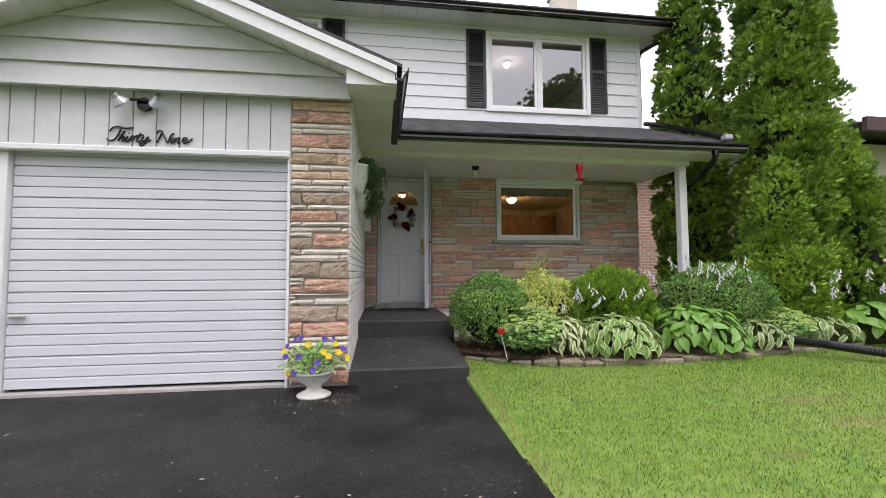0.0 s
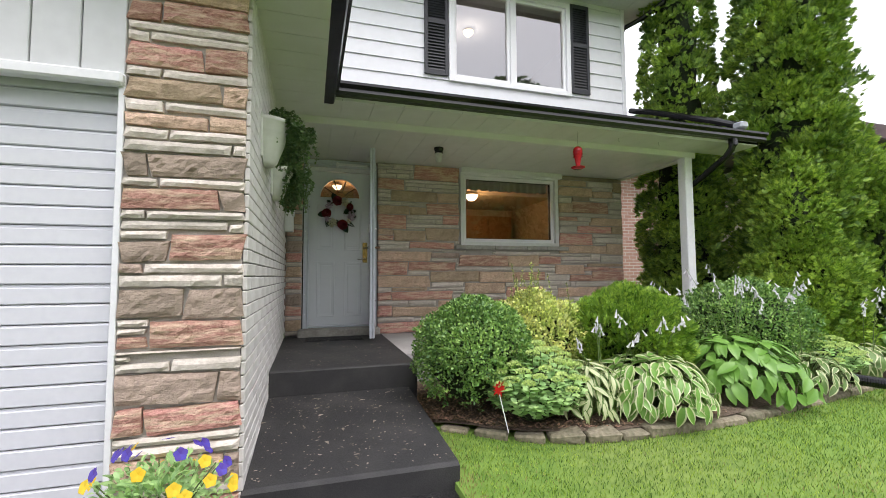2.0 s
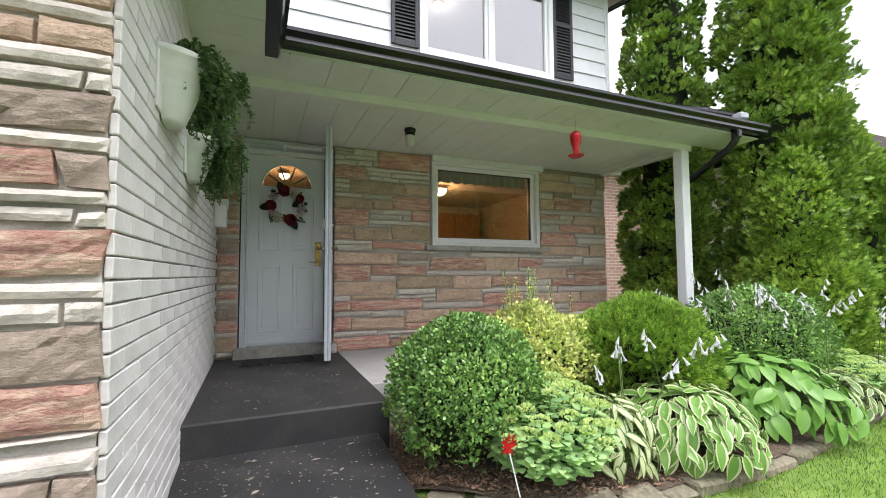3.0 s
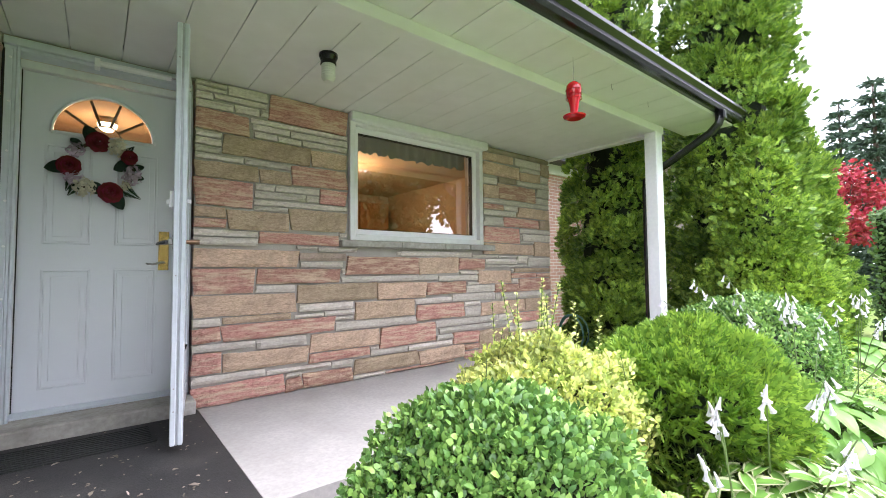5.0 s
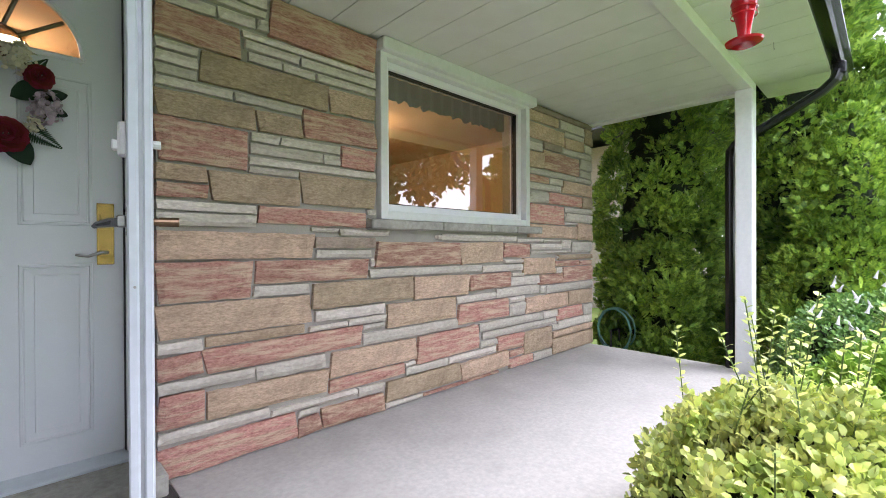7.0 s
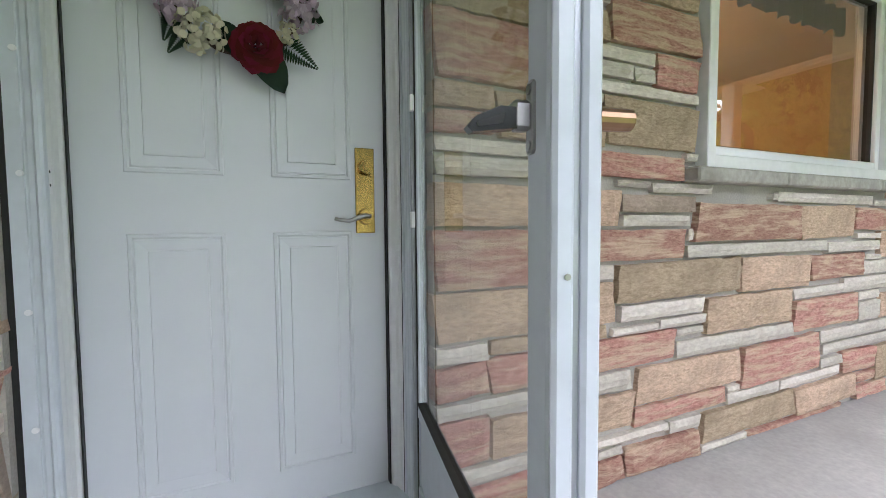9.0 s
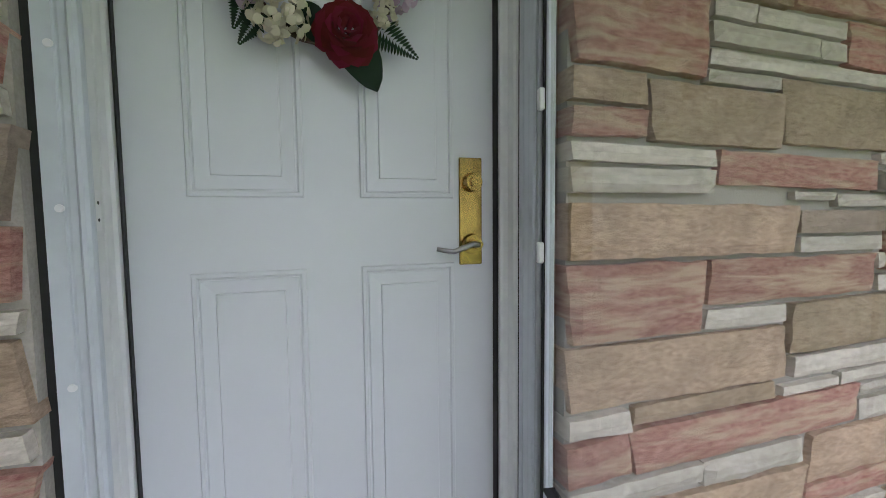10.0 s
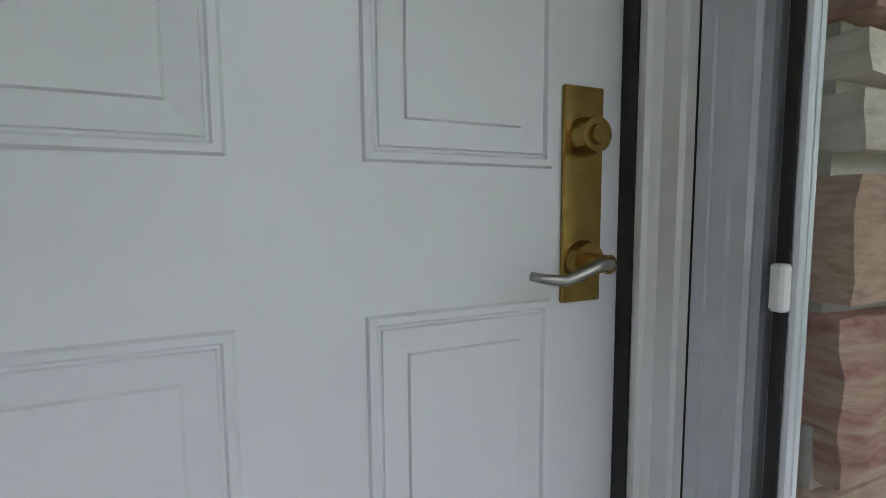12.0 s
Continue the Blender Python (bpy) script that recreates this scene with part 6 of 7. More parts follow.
sedum((5.35, 5.25, 0.25), 0.36, 0.42, "pale green sedum farther along the bed")


def flower_stalk(base, top, bells, seed):
    rnd = random.Random(seed)
    t = thing("hosta_flower", base, "tall thin stalk of drooping pale lilac hosta bells", "flower stalk", "hosta flower stalks")
    b = Vector(top) - Vector(base)
    pts = [Vector((b.x * f * f, b.y * f * f, b.z * f)) for f in (0, 0.25, 0.5, 0.75, 1.0)]
    bm = bmesh.new()
    tube(bm, pts, 0.005, 5, 0.0025)
    part("stalk", bm, M["stem"], t)
    for k in range(bells):
        f = 1 - 0.17 * k / bells
        p = Vector((b.x * f * f, b.y * f * f, b.z * f))
        a = rnd.uniform(0, 6.28)
        bm = bmesh.new()
        lathe(bm, [(0.003, 0.0), (0.005, -0.014), (0.007, -0.03), (0.01, -0.044), (0.014, -0.052)], 6)
        bmesh.ops.transform(bm, matrix=Matrix.Translation(p + Vector((0.018 * math.cos(a), 0.018 * math.sin(a), 0))) @ Euler((rnd.uniform(-0.6, 0.6), rnd.uniform(-0.6, 0.6), 0)).to_matrix().to_4x4(), verts=bm.verts)
        part("bell", bm, M["lilac"], t)


rnd = random.Random(21)
for cx, cy, n, reach, tall in ((2.3, 4.9, 4, 0.3, 0.7), (2.8, 5.0, 4, 0.45, 0.8), (3.95, 5.1, 9, 0.85, 1.08), (4.75, 5.0, 6, 0.6, 1.0), (5.9, 5.15, 4, 0.5, 0.85), (6.7, 5.2, 4, 0.4, 0.9)):
    for k in range(n):
        a = rnd.uniform(0, 6.28)
        r = rnd.uniform(0.15, 1) * reach
        flower_stalk((cx + 0.1 * math.cos(a), cy + 0.1 * math.sin(a), 0.3), (cx + r * math.cos(a), cy + r * math.sin(a), 0.3 + tall * rnd.uniform(0.75, 1.1)), rnd.randint(4, 9), k + int(cx * 50))

# trailing plants in wall pots
def wall_pot(at, r, h, trail, label):
    t = thing("wall_planter", at, label, "planter", "wall planters")
    bm = bmesh.new()
    prof = [(0.0, -h), (r * 0.42, -h * 0.99), (r * 0.52, -h * 0.93), (r * 0.78, -h * 0.55), (r * 0.95, -h * 0.3), (r * 0.99, -h * 0.27), (r * 1.0, -h * 0.2), (r * 1.04, -h * 0.18), (r * 1.05, -h * 0.11), (r * 1.09, -h * 0.09), (r * 1.12, 0.0), (r * 1.02, 0.0), (r * 0.95, -0.05), (0.0, -0.06)]
    lathe(bm, prof, 20, 180.0, -90.0)
    part("bowl", bm, M["pot"], t, smooth=True)
    part("back_plate", boxed(-0.012, 0.004, -r * 1.1, r * 1.1, -h * 0.9, 0.02, bevel=0.004), M["pot"], t)
    P, A = [], []
    bm = bmesh.new()
    for k in range(120):
        a = random.uniform(-1.5, 1.5)
        out = r * random.uniform(0.5, 1.7)
        drop = trail * random.uniform(0.1, 1.0) ** 1.2
        rise = random.uniform(0.02, 0.12)
        pts = []
        for q in range(9):
            f = q / 8
            x = 0.05 + out * min(1, f * 2.2) * math.cos(a) + 0.03 * math.sin(f * 5 + k)
            y = r * 0.4 + out * min(1, f * 2.2) * math.sin(a) + 0.12 * f * f + 0.03 * math.cos(f * 6 + k)
            z = rise * math.sin(min(1, f * 2.5) * 3.14) - drop * max(0, f - 0.2) / 0.8
            pts.append((x, y, z))
        tube(bm, pts, 0.0025, 4)
        for u, v in zip(pts, pts[1:]):
            for s in range(6):
                f = random.random()
                P.append([u[i] + (v[i] - u[i]) * f for i in range(3)])
                A.append((random.uniform(-1, 1), random.uniform(-1, 1), random.uniform(-0.6, 0.6)))
    part("vine_growth", bm, M["stem"], t)
    leaves("vine_leaves", P, A, np.tile([0, 0, 1.0], (len(P), 1)) + unit(len(P)) * 0.6, RNG.uniform(0.018, 0.032, len(P)), RNG.uniform(0.014, 0.024, len(P)), M["ivy"], t)
    return t


wall_pot((BRICK_X + 0.02, 4.98, 2.42), 0.16, 0.3, 0.3, "cream half-round wall planter with a trailing green vine")
wall_pot((BRICK_X + 0.02, 5.72, 2.28), 0.15, 0.27, 0.36, "second cream wall planter with hanging green vine")

# white house-shaped letter box on the brick wall
lb = thing("letter_box", (BRICK_X + 0.015, 7.55, 1.93), "small white metal letter box on the brick wall", "letter box")
part("case", prismed([(-0.09, 0.0), (0.09, 0.0), (0.09, 0.2), (0.0, 0.27), (-0.09, 0.2)], "x", 0.0, 0.1), M["upvc"], lb)
part("lid", prismed([(-0.1, 0.2), (0.0, 0.275), (0.1, 0.2), (0.1, 0.21), (0.0, 0.287), (-0.1, 0.21)], "x", -0.003, 0.115), M["upvc"], lb)

# urn with pansies
urn = thing("flower_urn", (-0.6, 4.05, drive_z(4.05)), "low white pedestal urn full of yellow and purple pansies", "urn")
bm = bmesh.new()
lathe(bm, [(0.0, 0.0), (0.145, 0.0), (0.15, 0.015), (0.12, 0.032), (0.075, 0.05), (0.06, 0.075), (0.07, 0.1), (0.11, 0.125), (0.145, 0.16), (0.16, 0.2), (0.17, 0.205), (0.17, 0.22), (0.15, 0.22), (0.14, 0.19), (0.0, 0.18)], 28)
part("bowl", bm, M["pot"], urn, smooth=True)
n = 900
d = unit(n)
d[:, 2] = np.abs(d[:, 2]) * 0.9 - 0.12
pos = d * RNG.uniform(0.35, 1.0, n)[:, None] * np.array([0.29, 0.26, 0.25]) + np.array([0, 0, 0.27])
leaves("leaves", pos, d + unit(n) * 0.7, np.tile([0, 0, 1.0], (n, 1)) + unit(n) * 0.5, RNG.uniform(0.03, 0.055, n), 0.02, M["sedum_leaf"], urn)
for k in range(34):
    a, e = k * 2.39996, random.uniform(-0.2, 1.2)
    c = Vector((0.29 * math.cos(a) * math.cos(e), 0.26 * math.sin(a) * math.cos(e), 0.3 + 0.24 * math.sin(e)))
    face = Vector((math.cos(a) * 0.6, math.sin(a) * 0.6 - 0.5, 0.4)).normalized()
    q = face.to_track_quat("Z", "Y")
    P, A, U = [], [], []
    for j in range(5):
        b = j * 1.2566 + 0.3
        P.append(c)
        A.append(q @ Vector((math.cos(b), math.sin(b), 0.15)))
        U.append(face)
    ob = leaves("blossom", P, A, U, 0.03, 0.032, M["yellow"] if k % 5 in (0, 1) else M["purple"], urn)
bm = bmesh.new()
for k in range(16):
    a = k * 2.4
    tube(bm, [(0.04 * math.cos(a), 0.04 * math.sin(a), 0.18), (0.22 * math.cos(a), 0.2 * math.sin(a), 0.4)], 0.003, 4)
part("stem_base", bm, M["stem"], urn)

# small maple-leaf sign on a stick
sg = thing("garden_stake", (1.36, 4.78, 0.24), "little red maple leaf sign on a white stick", "garden stake")
bm = bmesh.new()
tube(bm, [(0.03, -0.02, 0), (-0.03, 0, 0.27)], 0.004, 6)
part("stick", bm, M["upvc"], sg)
bm = bmesh.new()
shape = []
for k in range(22):
    a = 2 * math.pi * k / 22 + math.pi / 2
    r = 0.062 * (1.0 if k % 4 == 0 else 0.5 if k % 2 else 0.78)
    shape.append((r * math.cos(a) - 0.03, 0.31 + r * math.sin(a)))
prism(bm, shape, "y", -0.004, 0.002)
part("leaf_shape", bm, M["redplastic"], sg)

# hummingbird feeder on a wire
fe = thing("bird_feeder", (2.93, 6.08, 2.58), "red plastic hummingbird feeder hanging on a wire", "bird feeder")
bm = bmesh.new()
lathe(bm, [(0.0, 0.26), (0.03, 0.258), (0.05, 0.235), (0.053, 0.2), (0.046, 0.16), (0.032, 0.1), (0.026, 0.05), (0.026, 0.035)], 20)
part("bottle", bm, M["redplastic"], fe, smooth=True)
for zz in (0.2, 0.17, 0.14):
    bm = bmesh.new()
    lathe(bm, [(0.054, zz), (0.056, zz + 0.004), (0.054, zz + 0.008)], 20)
    part("band", bm, M["redplastic"], fe)
bm = bmesh.new()
lathe(bm, [(0.0, 0.0), (0.05, 0.002), (0.074, 0.014), (0.078, 0.024), (0.05, 0.034), (0.026, 0.04)], 20)
part("dish", bm, M["redplastic"], fe)
bm = bmesh.new()
tube(bm, [(0, 0, 0.255), (0.002, 0, 0.34), (0, 0, 0.442)], 0.0018, 5)
part("wire", bm, M["steel"], fe)
for hx in (3.55, 4.15):
    bm = bmesh.new()
    tube(bm, [(hx, 6.15, 3.02), (hx, 6.15, 2.985), (hx + 0.012, 6.15, 2.97), (hx + 0.02, 6.15, 2.985)], 0.002, 5)
    tagged(part("ceiling_hook", bm, M["steel"]), "small bare steel hook in the porch soffit", "hook", "soffit hooks")

# porch lamp
pl = thing("porch_lamp", (1.54, 7.01, 2.985), "black porch ceiling lamp with a ribbed glass jar", "porch lamp")
bm = bmesh.new()
lathe(bm, [(0.0, 0.0), (0.06, 0.0), (0.062, -0.02), (0.05, -0.05), (0.052, -0.075), (0.0, -0.075)], 18)
part("cap", bm, M["black"], pl)
bm = bmesh.new()
prof = [(0.044, -0.075)]
for k in range(6):
    prof += [(0.047, -0.08 - k * 0.016), (0.0435, -0.088 - k * 0.016)]
lathe(bm, prof + [(0.03, -0.19), (0.0, -0.195)], 18)
part("glass_jar", bm, M["pot"], pl, "frosted ribbed glass jar")

# twin floodlight over the house number
fl = thing("floodlight", (-2.2, 4.33, 2.79), "twin glass floodlight on a black bracket", "floodlight")
bm = bmesh.new()
tube(bm, [(0, 0.005, 0), (0, -0.03, 0)], 0.05, 14)
tube(bm, [(-0.08, -0.05, 0.02), (0.09, -0.05, 0.02)], 0.012, 8)
part("bracket", bm, M["black"], fl)
for sx in (-1, 1):
    bm = bmesh.new()
    lathe(bm, [(0.02, 0.07), (0.025, 0.04), (0.055, 0.0), (0.058, -0.012), (0.0, -0.02)], 16)
    bmesh.ops.transform(bm, matrix=Matrix.Translation((0.125 * sx + 0.005, -0.1, -0.02)) @ Euler((0.9, 0.0, 0.5 * sx)).to_matrix().to_4x4(), verts=bm.verts)
    part("bulb", bm, M["greyalu"], fl, "clear reflector bulb")
fl.scale = (1.25, 1.25, 1.25)

# house number: wrought script letters, each bent from round bar
hn = thing("house_number", (-2.520, 4.322, 2.440), "black metal script letters reading Thirty Nine", "house number")
SCRIPT = (
    ("t_letter", (((14, 54), (32, 76), (62, 82), (92, 74), (137, 78)), ((76, 76), (58, 34), (38, 6), (16, 0), (0, 11)))),
    ("h_letter", (((94, 58), (72, 26), (60, -2)), ((64, 10), (84, 29), (93, 20), (80, 0), (98, 2)))),
    ("i_letter", (((110, 28), (97, 4), (104, -4), (118, 6)), ((113, 44), (116, 47)))),
    ("r_letter", (((118, 6), (132, 30), (141, 25), (131, -2)), ((138, 18), (148, 30), (158, 28)))),
    ("t_letter", (((177, 51), (157, 6), (166, -2), (180, 8)), ((154, 34), (192, 38)))),
    ("y_letter", (((192, 31), (184, 8), (197, 4), (217, 28), (204, -4), (184, -26), (172, -16), (192, -4), (232, 11)),)),
    ("n_capital", (((262, 48), (272, 66), (290, 60), (272, 16), (262, -4)), ((290, 60), (307, 26), (320, -2), (337, 41), (352, 56)))),
    ("i_letter", (((347, 28), (337, 4), (344, -2), (357, 10)), ((350, 46), (353, 49)))),
    ("n_letter", (((362, 30), (352, -2), (367, 21), (382, 30), (384, 21), (374, 0), (388, 0)),)),
    ("e_letter", (((397, 11), (422, 18), (424, 30), (407, 28), (398, 8), (410, -2), (432, 6), (454, 28)),)),
)
SCRIPT_M = 0.001628


def eased(pts, n=5):
    """A smooth line through a few corner points."""
    out = []
    for i in range(len(pts) - 1):
        p0, p1, p2, p3 = (Vector(pts[max(0, min(len(pts) - 1, i + q))]) for q in (-1, 0, 1, 2))
        for j in range(n):
            t = j / n
            out.append(0.5 * (2 * p1 + (p2 - p0) * t + (2 * p0 - 5 * p1 + 4 * p2 - p3) * t * t + (3 * p1 - p0 - 3 * p2 + p3) * t ** 3))
    return out + [Vector(pts[-1])]


for nm, strokes in SCRIPT:
    bm = bmesh.new()
    for st in strokes:
        tube(bm, [(p.x * SCRIPT_M, 0.0, p.y * SCRIPT_M) for p in eased([Vector(q).to_3d() for q in st])], 0.0075, 6)
    part(nm, bm, M["letter"], hn)

# wreath on the door
wr = thing("wreath", (0.385, 8.105, 2.260), "door wreath of crimson roses and ivory and mauve blossoms", "wreath")
R = 0.172
bm = bmesh.new()
tube(bm, [(R * math.cos(2 * math.pi * k / 24), -0.015, R * math.sin(2 * math.pi * k / 24)) for k in range(25)], 0.012, 6)
part("ring", bm, M["bark"], wr)


def blossom_cluster(name, a, mat, n, spread, size, label):
    c = np.array([R * math.cos(a), -0.045, R * math.sin(a)])
    d = unit(n)
    d[:, 1] = -np.abs(d[:, 1])
    leaves(name, c + d * spread * RNG.uniform(0.5, 1, n)[:, None], np.cross(d, unit(n)) + d * 0.35, d, size, size * 0.9, M[mat], wr, label)


def rose(a, label, big):
    """A full rose: rings of cupped petals, the inner ones standing, the outer ones laid open."""
    c = Vector((R * math.cos(a), -0.045, R * math.sin(a)))
    P, A, U = [], [], []
    for k in range(54):
        f = k / 54
        b = k * 2.39996
        r = 0.05 * big * math.sqrt(f)
        P.append((c.x + r * 0.75 * math.cos(b), c.y - 0.034 * (1 - f * f), c.z + r * 0.75 * math.sin(b)))
        A.append((math.cos(b) * (0.15 + f), -(0.9 - f), math.sin(b) * (0.15 + f)))
        U.append((-math.cos(b), -0.8, -math.sin(b)))
    leaves("rose", P, A, U, 0.027 * big, 0.042 * big, M["crimson"], wr, label, curl=0.35)


def frond(a, way, long):
    """A fern frond: paired narrow leaflets that shorten to the tip."""
    o = np.array([math.cos(way), 0, math.sin(way)])
    tn = np.array([-math.sin(way), 0, math.cos(way)])
    root = np.array([R * math.cos(a), -0.03, R * math.sin(a)])
    n = 30
    f = np.repeat(np.arange(n // 2) / (n / 2), 2)
    sg = np.tile([1.0, -1.0], n // 2)
    P = root + o * (long * f)[:, None]
    A = o * 0.45 + tn * sg[:, None]
    leaves("fern", P, A, np.tile([0, -1.0, 0.1], (n, 1)), long * 0.42 * (1.05 - f), 0.008, M["darkleaf"], wr, curl=0.05)


def silk_leaf(a, way, size):
    """One broad ovate leaf, folded along its midrib, with a pointed tip."""
    bm = bmesh.new()
    o, tn = Vector((math.cos(way), 0, math.sin(way))), Vector((-math.sin(way), 0, math.cos(way)))
    root = Vector((R * math.cos(a), -0.02, R * math.sin(a)))
    rows = []
    for k in range(8):
        f = k / 7
        half = 0.36 * size * math.sin(math.pi * min(1.0, f * 0.9 + 0.08)) ** 0.65 * (1.12 - 0.35 * f) if k < 7 else 0.001
        mid = root + o * size * f + Vector((0, -0.012 * math.sin(f * 3.0), 0))
        rows.append([bm.verts.new(mid + tn * half * q + Vector((0, -0.008 * abs(q) + 0.004 * math.sin(f * 9 + q), 0))) for q in (-1, -0.5, 0, 0.5, 1)])
    for u, v in zip(rows, rows[1:]):
        for k in range(4):
            bm.faces.new((u[k], v[k], v[k + 1], u[k + 1]))
    part("silk_leaf", bm, M["darkleaf"], wr, smooth=True)


for a, r in ((-1.3, 1.2), (1.72, 1.15), (0.55, 0.85), (3.2, 1.1)):
    rose(a, "crimson silk rose", r)
for a in (-2.15, 1.1):
    blossom_cluster("ivory_blossom", a, "ivory", 130, 0.062, 0.024, "ivory hydrangea cluster")
for a in (-0.1, 2.55, 3.65, -0.35):
    blossom_cluster("mauve_blossom", a, "mauve", 70, 0.05, 0.024, "mauve blossom cluster")
blossom_cluster("small_blossom", -0.68, "ivory", 60, 0.04, 0.017, "small white blossoms")
for a, way, long in ((-0.85, -0.55, 0.125), (-2.35, -2.15, 0.1), (0.75, 0.9, 0.08), (-2.65, -1.9, 0.1)):
    frond(a, way, long)
for a, way, size in ((-1.25, -1.05, 0.13), (3.2, 3.35, 0.125), (1.8, 2.05, 0.125), (0.35, 3.7, 0.12), (-1.55, 2.3, 0.1), (0.1, 0.35, 0.07), (-0.2, -0.2, 0.07), (2.3, 2.4, 0.075)):
    silk_leaf(a, way, size)

# garden hose coil by the corner
ho = thing("garden_hose", (5.25, 7.75, 0.2), "coiled green garden hose on a stand by the corner", "garden hose")
bm = bmesh.new()
tube(bm, [(0.06 * math.sin(k * 0.21), 0.2 * math.cos(k * 0.42), 0.5 + 0.24 * math.sin(k * 0.42)) for k in range(120)], 0.011, 6)
part("coil", bm, M["hose"], ho)
bm = bmesh.new()
for s in (-0.1, 0.1):
    tube(bm, [(s, 0.0, 0.0), (s, 0.0, 0.5)], 0.012, 6)
tube(bm, [(-0.1, 0, 0.5), (0.1, 0, 0.5)], 0.012, 6)
part("stand", bm, M["black"], ho)

# black corrugated drain hose across the lawn edge
dp = thing("drain_hose", (4.95, 4.75, 0.3), "black corrugated drain hose lying on the lawn", "drain hose")
bm = bmesh.new()
pts = [(0.0, 0.0, 0.07), (0.3, -0.25, 0.03), (0.8, -0.62, -0.04), (1.5, -1.1, -0.06)]
pts = [tuple(pts[int(s)][i] + (pts[int(s) + 1][i] - pts[int(s)][i]) * (s - int(s)) for i in range(3)) for s in [k * 0.025 for k in range(120)]]
tube(bm, pts, 0.055, 10)
for k, v in enumerate(bm.verts):
    if (k // 10) % 2 and k < 1190:
        c = Vector(pts[k // 10])
        v.co = c + (v.co - c) * 0.88
part("hose", bm, M["black"], dp)

# edging stones of the bed
x = 0.98
edge_ob = tagged(new("bed_edging"), "row of weathered stone blocks edging the bed", "edging")
while x < 6.2:
    w = random.uniform(0.2, 0.27)
    y0, y1 = bed_front(x), bed_front(x + w)
    bm = boxed(-w / 2 + 0.002, w / 2 - 0.002, -0.075, 0.075, -0.08, 0.0 + random.uniform(-0.016, 0.01), bevel=0.014)
    for v in bm.verts:
        v.co += Vector((noise.noise(v.co * 11 + Vector((x, 0, 0))), noise.noise(v.co * 12 + Vector((0, x, 0))), noise.noise(v.co * 9 + Vector((0, 0, x))))) * 0.02
    ob = part("edging_stone", bm, M["edging"], edge_ob)
    ob.location = (x + w / 2, (y0 + y1) / 2, 0.235)
    ob.rotation_euler = (0, 0, math.atan2(y1 - y0, w))
    x += w + 0.004

# ---- neighbours and distance ----
nb = thing("neighbour_house", (9.5, 11.5, 0.0), "pink brick neighbouring house behind the cedars", "house")
part("wall", boxed(-4.2, 5.0, 0.0, 8.0, -0.2, 4.05), M["farbrick"], nb)
part("band", boxed(-4.25, 5.0, -0.1, 0.0, 4.05, 4.3), M["white"], nb, "white painted frieze")
part("roof", prismed([(-0.5, 4.3), (4.0, 6.0), (8.5, 4.3)], "x", -4.7, 5.4), M["shingle"], nb)
nb2 = thing("neighbour_house", (15.2, 8.6, 0.0), "pale stone bungalow with a dark roof edge farther along", "house")
part("wall", boxed(-4.0, 6.0, 0.0, 9.0, -0.2, 4.2), M["pale"], nb2)
part("garage_door", boxed(-2.4, 0.4, -0.06, -0.005, 0.1, 3.2, bevel=0.01), M["white"], nb2)
part("fascia", boxed(-5.0, 7.0, -0.9, -0.8, 4.2, 4.5), M["roofred"], nb2)
part("roof", prismed([(-0.85, 4.4), (4.5, 6.2), (10.0, 4.4)], "x", -5.0, 7.0), M["shingle"], nb2)


def spruce_tree(at, h, r, n, label):
    t = thing("spruce_tree", at, label, "spruce tree")
    P, A = [], []
    tiers = int(h / 0.55)
    for k in range(tiers):
        f = (k + 0.5) / tiers
        rad = r * (1 - f) ** 0.9 + 0.08
        for j in range(9):
            a = j * 0.698 + k * 0.9 + random.uniform(-0.2, 0.2)
            ln = rad * random.uniform(0.7, 1.1)
            m = max(4, int(n * ln / (r * tiers * 5)))
            for q in range(m):
                s = (q + random.random()) / m
                P.append((ln * s * math.cos(a) + random.gauss(0, 0.07), ln * s * math.sin(a) + random.gauss(0, 0.07), h * f - 0.35 * ln * s * s + random.gauss(0, 0.06)))
                A.append((math.cos(a) + random.gauss(0, 0.5), math.sin(a) + random.gauss(0, 0.5), random.gauss(-0.1, 0.4)))
    leaves("needles", P, A, unit(len(P)), 0.32, 0.1, M["spruce"], t)
    bm = bmesh.new()
    tube(bm, [(0, 0, -0.2), (0, 0, h * 0.98)], 0.22, 8, 0.02)
    part("trunk", bm, M["bark"], t)


spruce_tree((30.0, 8.7, 0), 10.2, 2.4, 9000, "blue-green spruce far behind the hedge")
spruce_tree((25.0, 6.9, 0), 9.3, 2.2, 9000, "second blue-green spruce in the distance")
spruce_tree((33.0, 7.2, 0), 11.0, 2.6, 8000, "distant dark spruce against the sky")


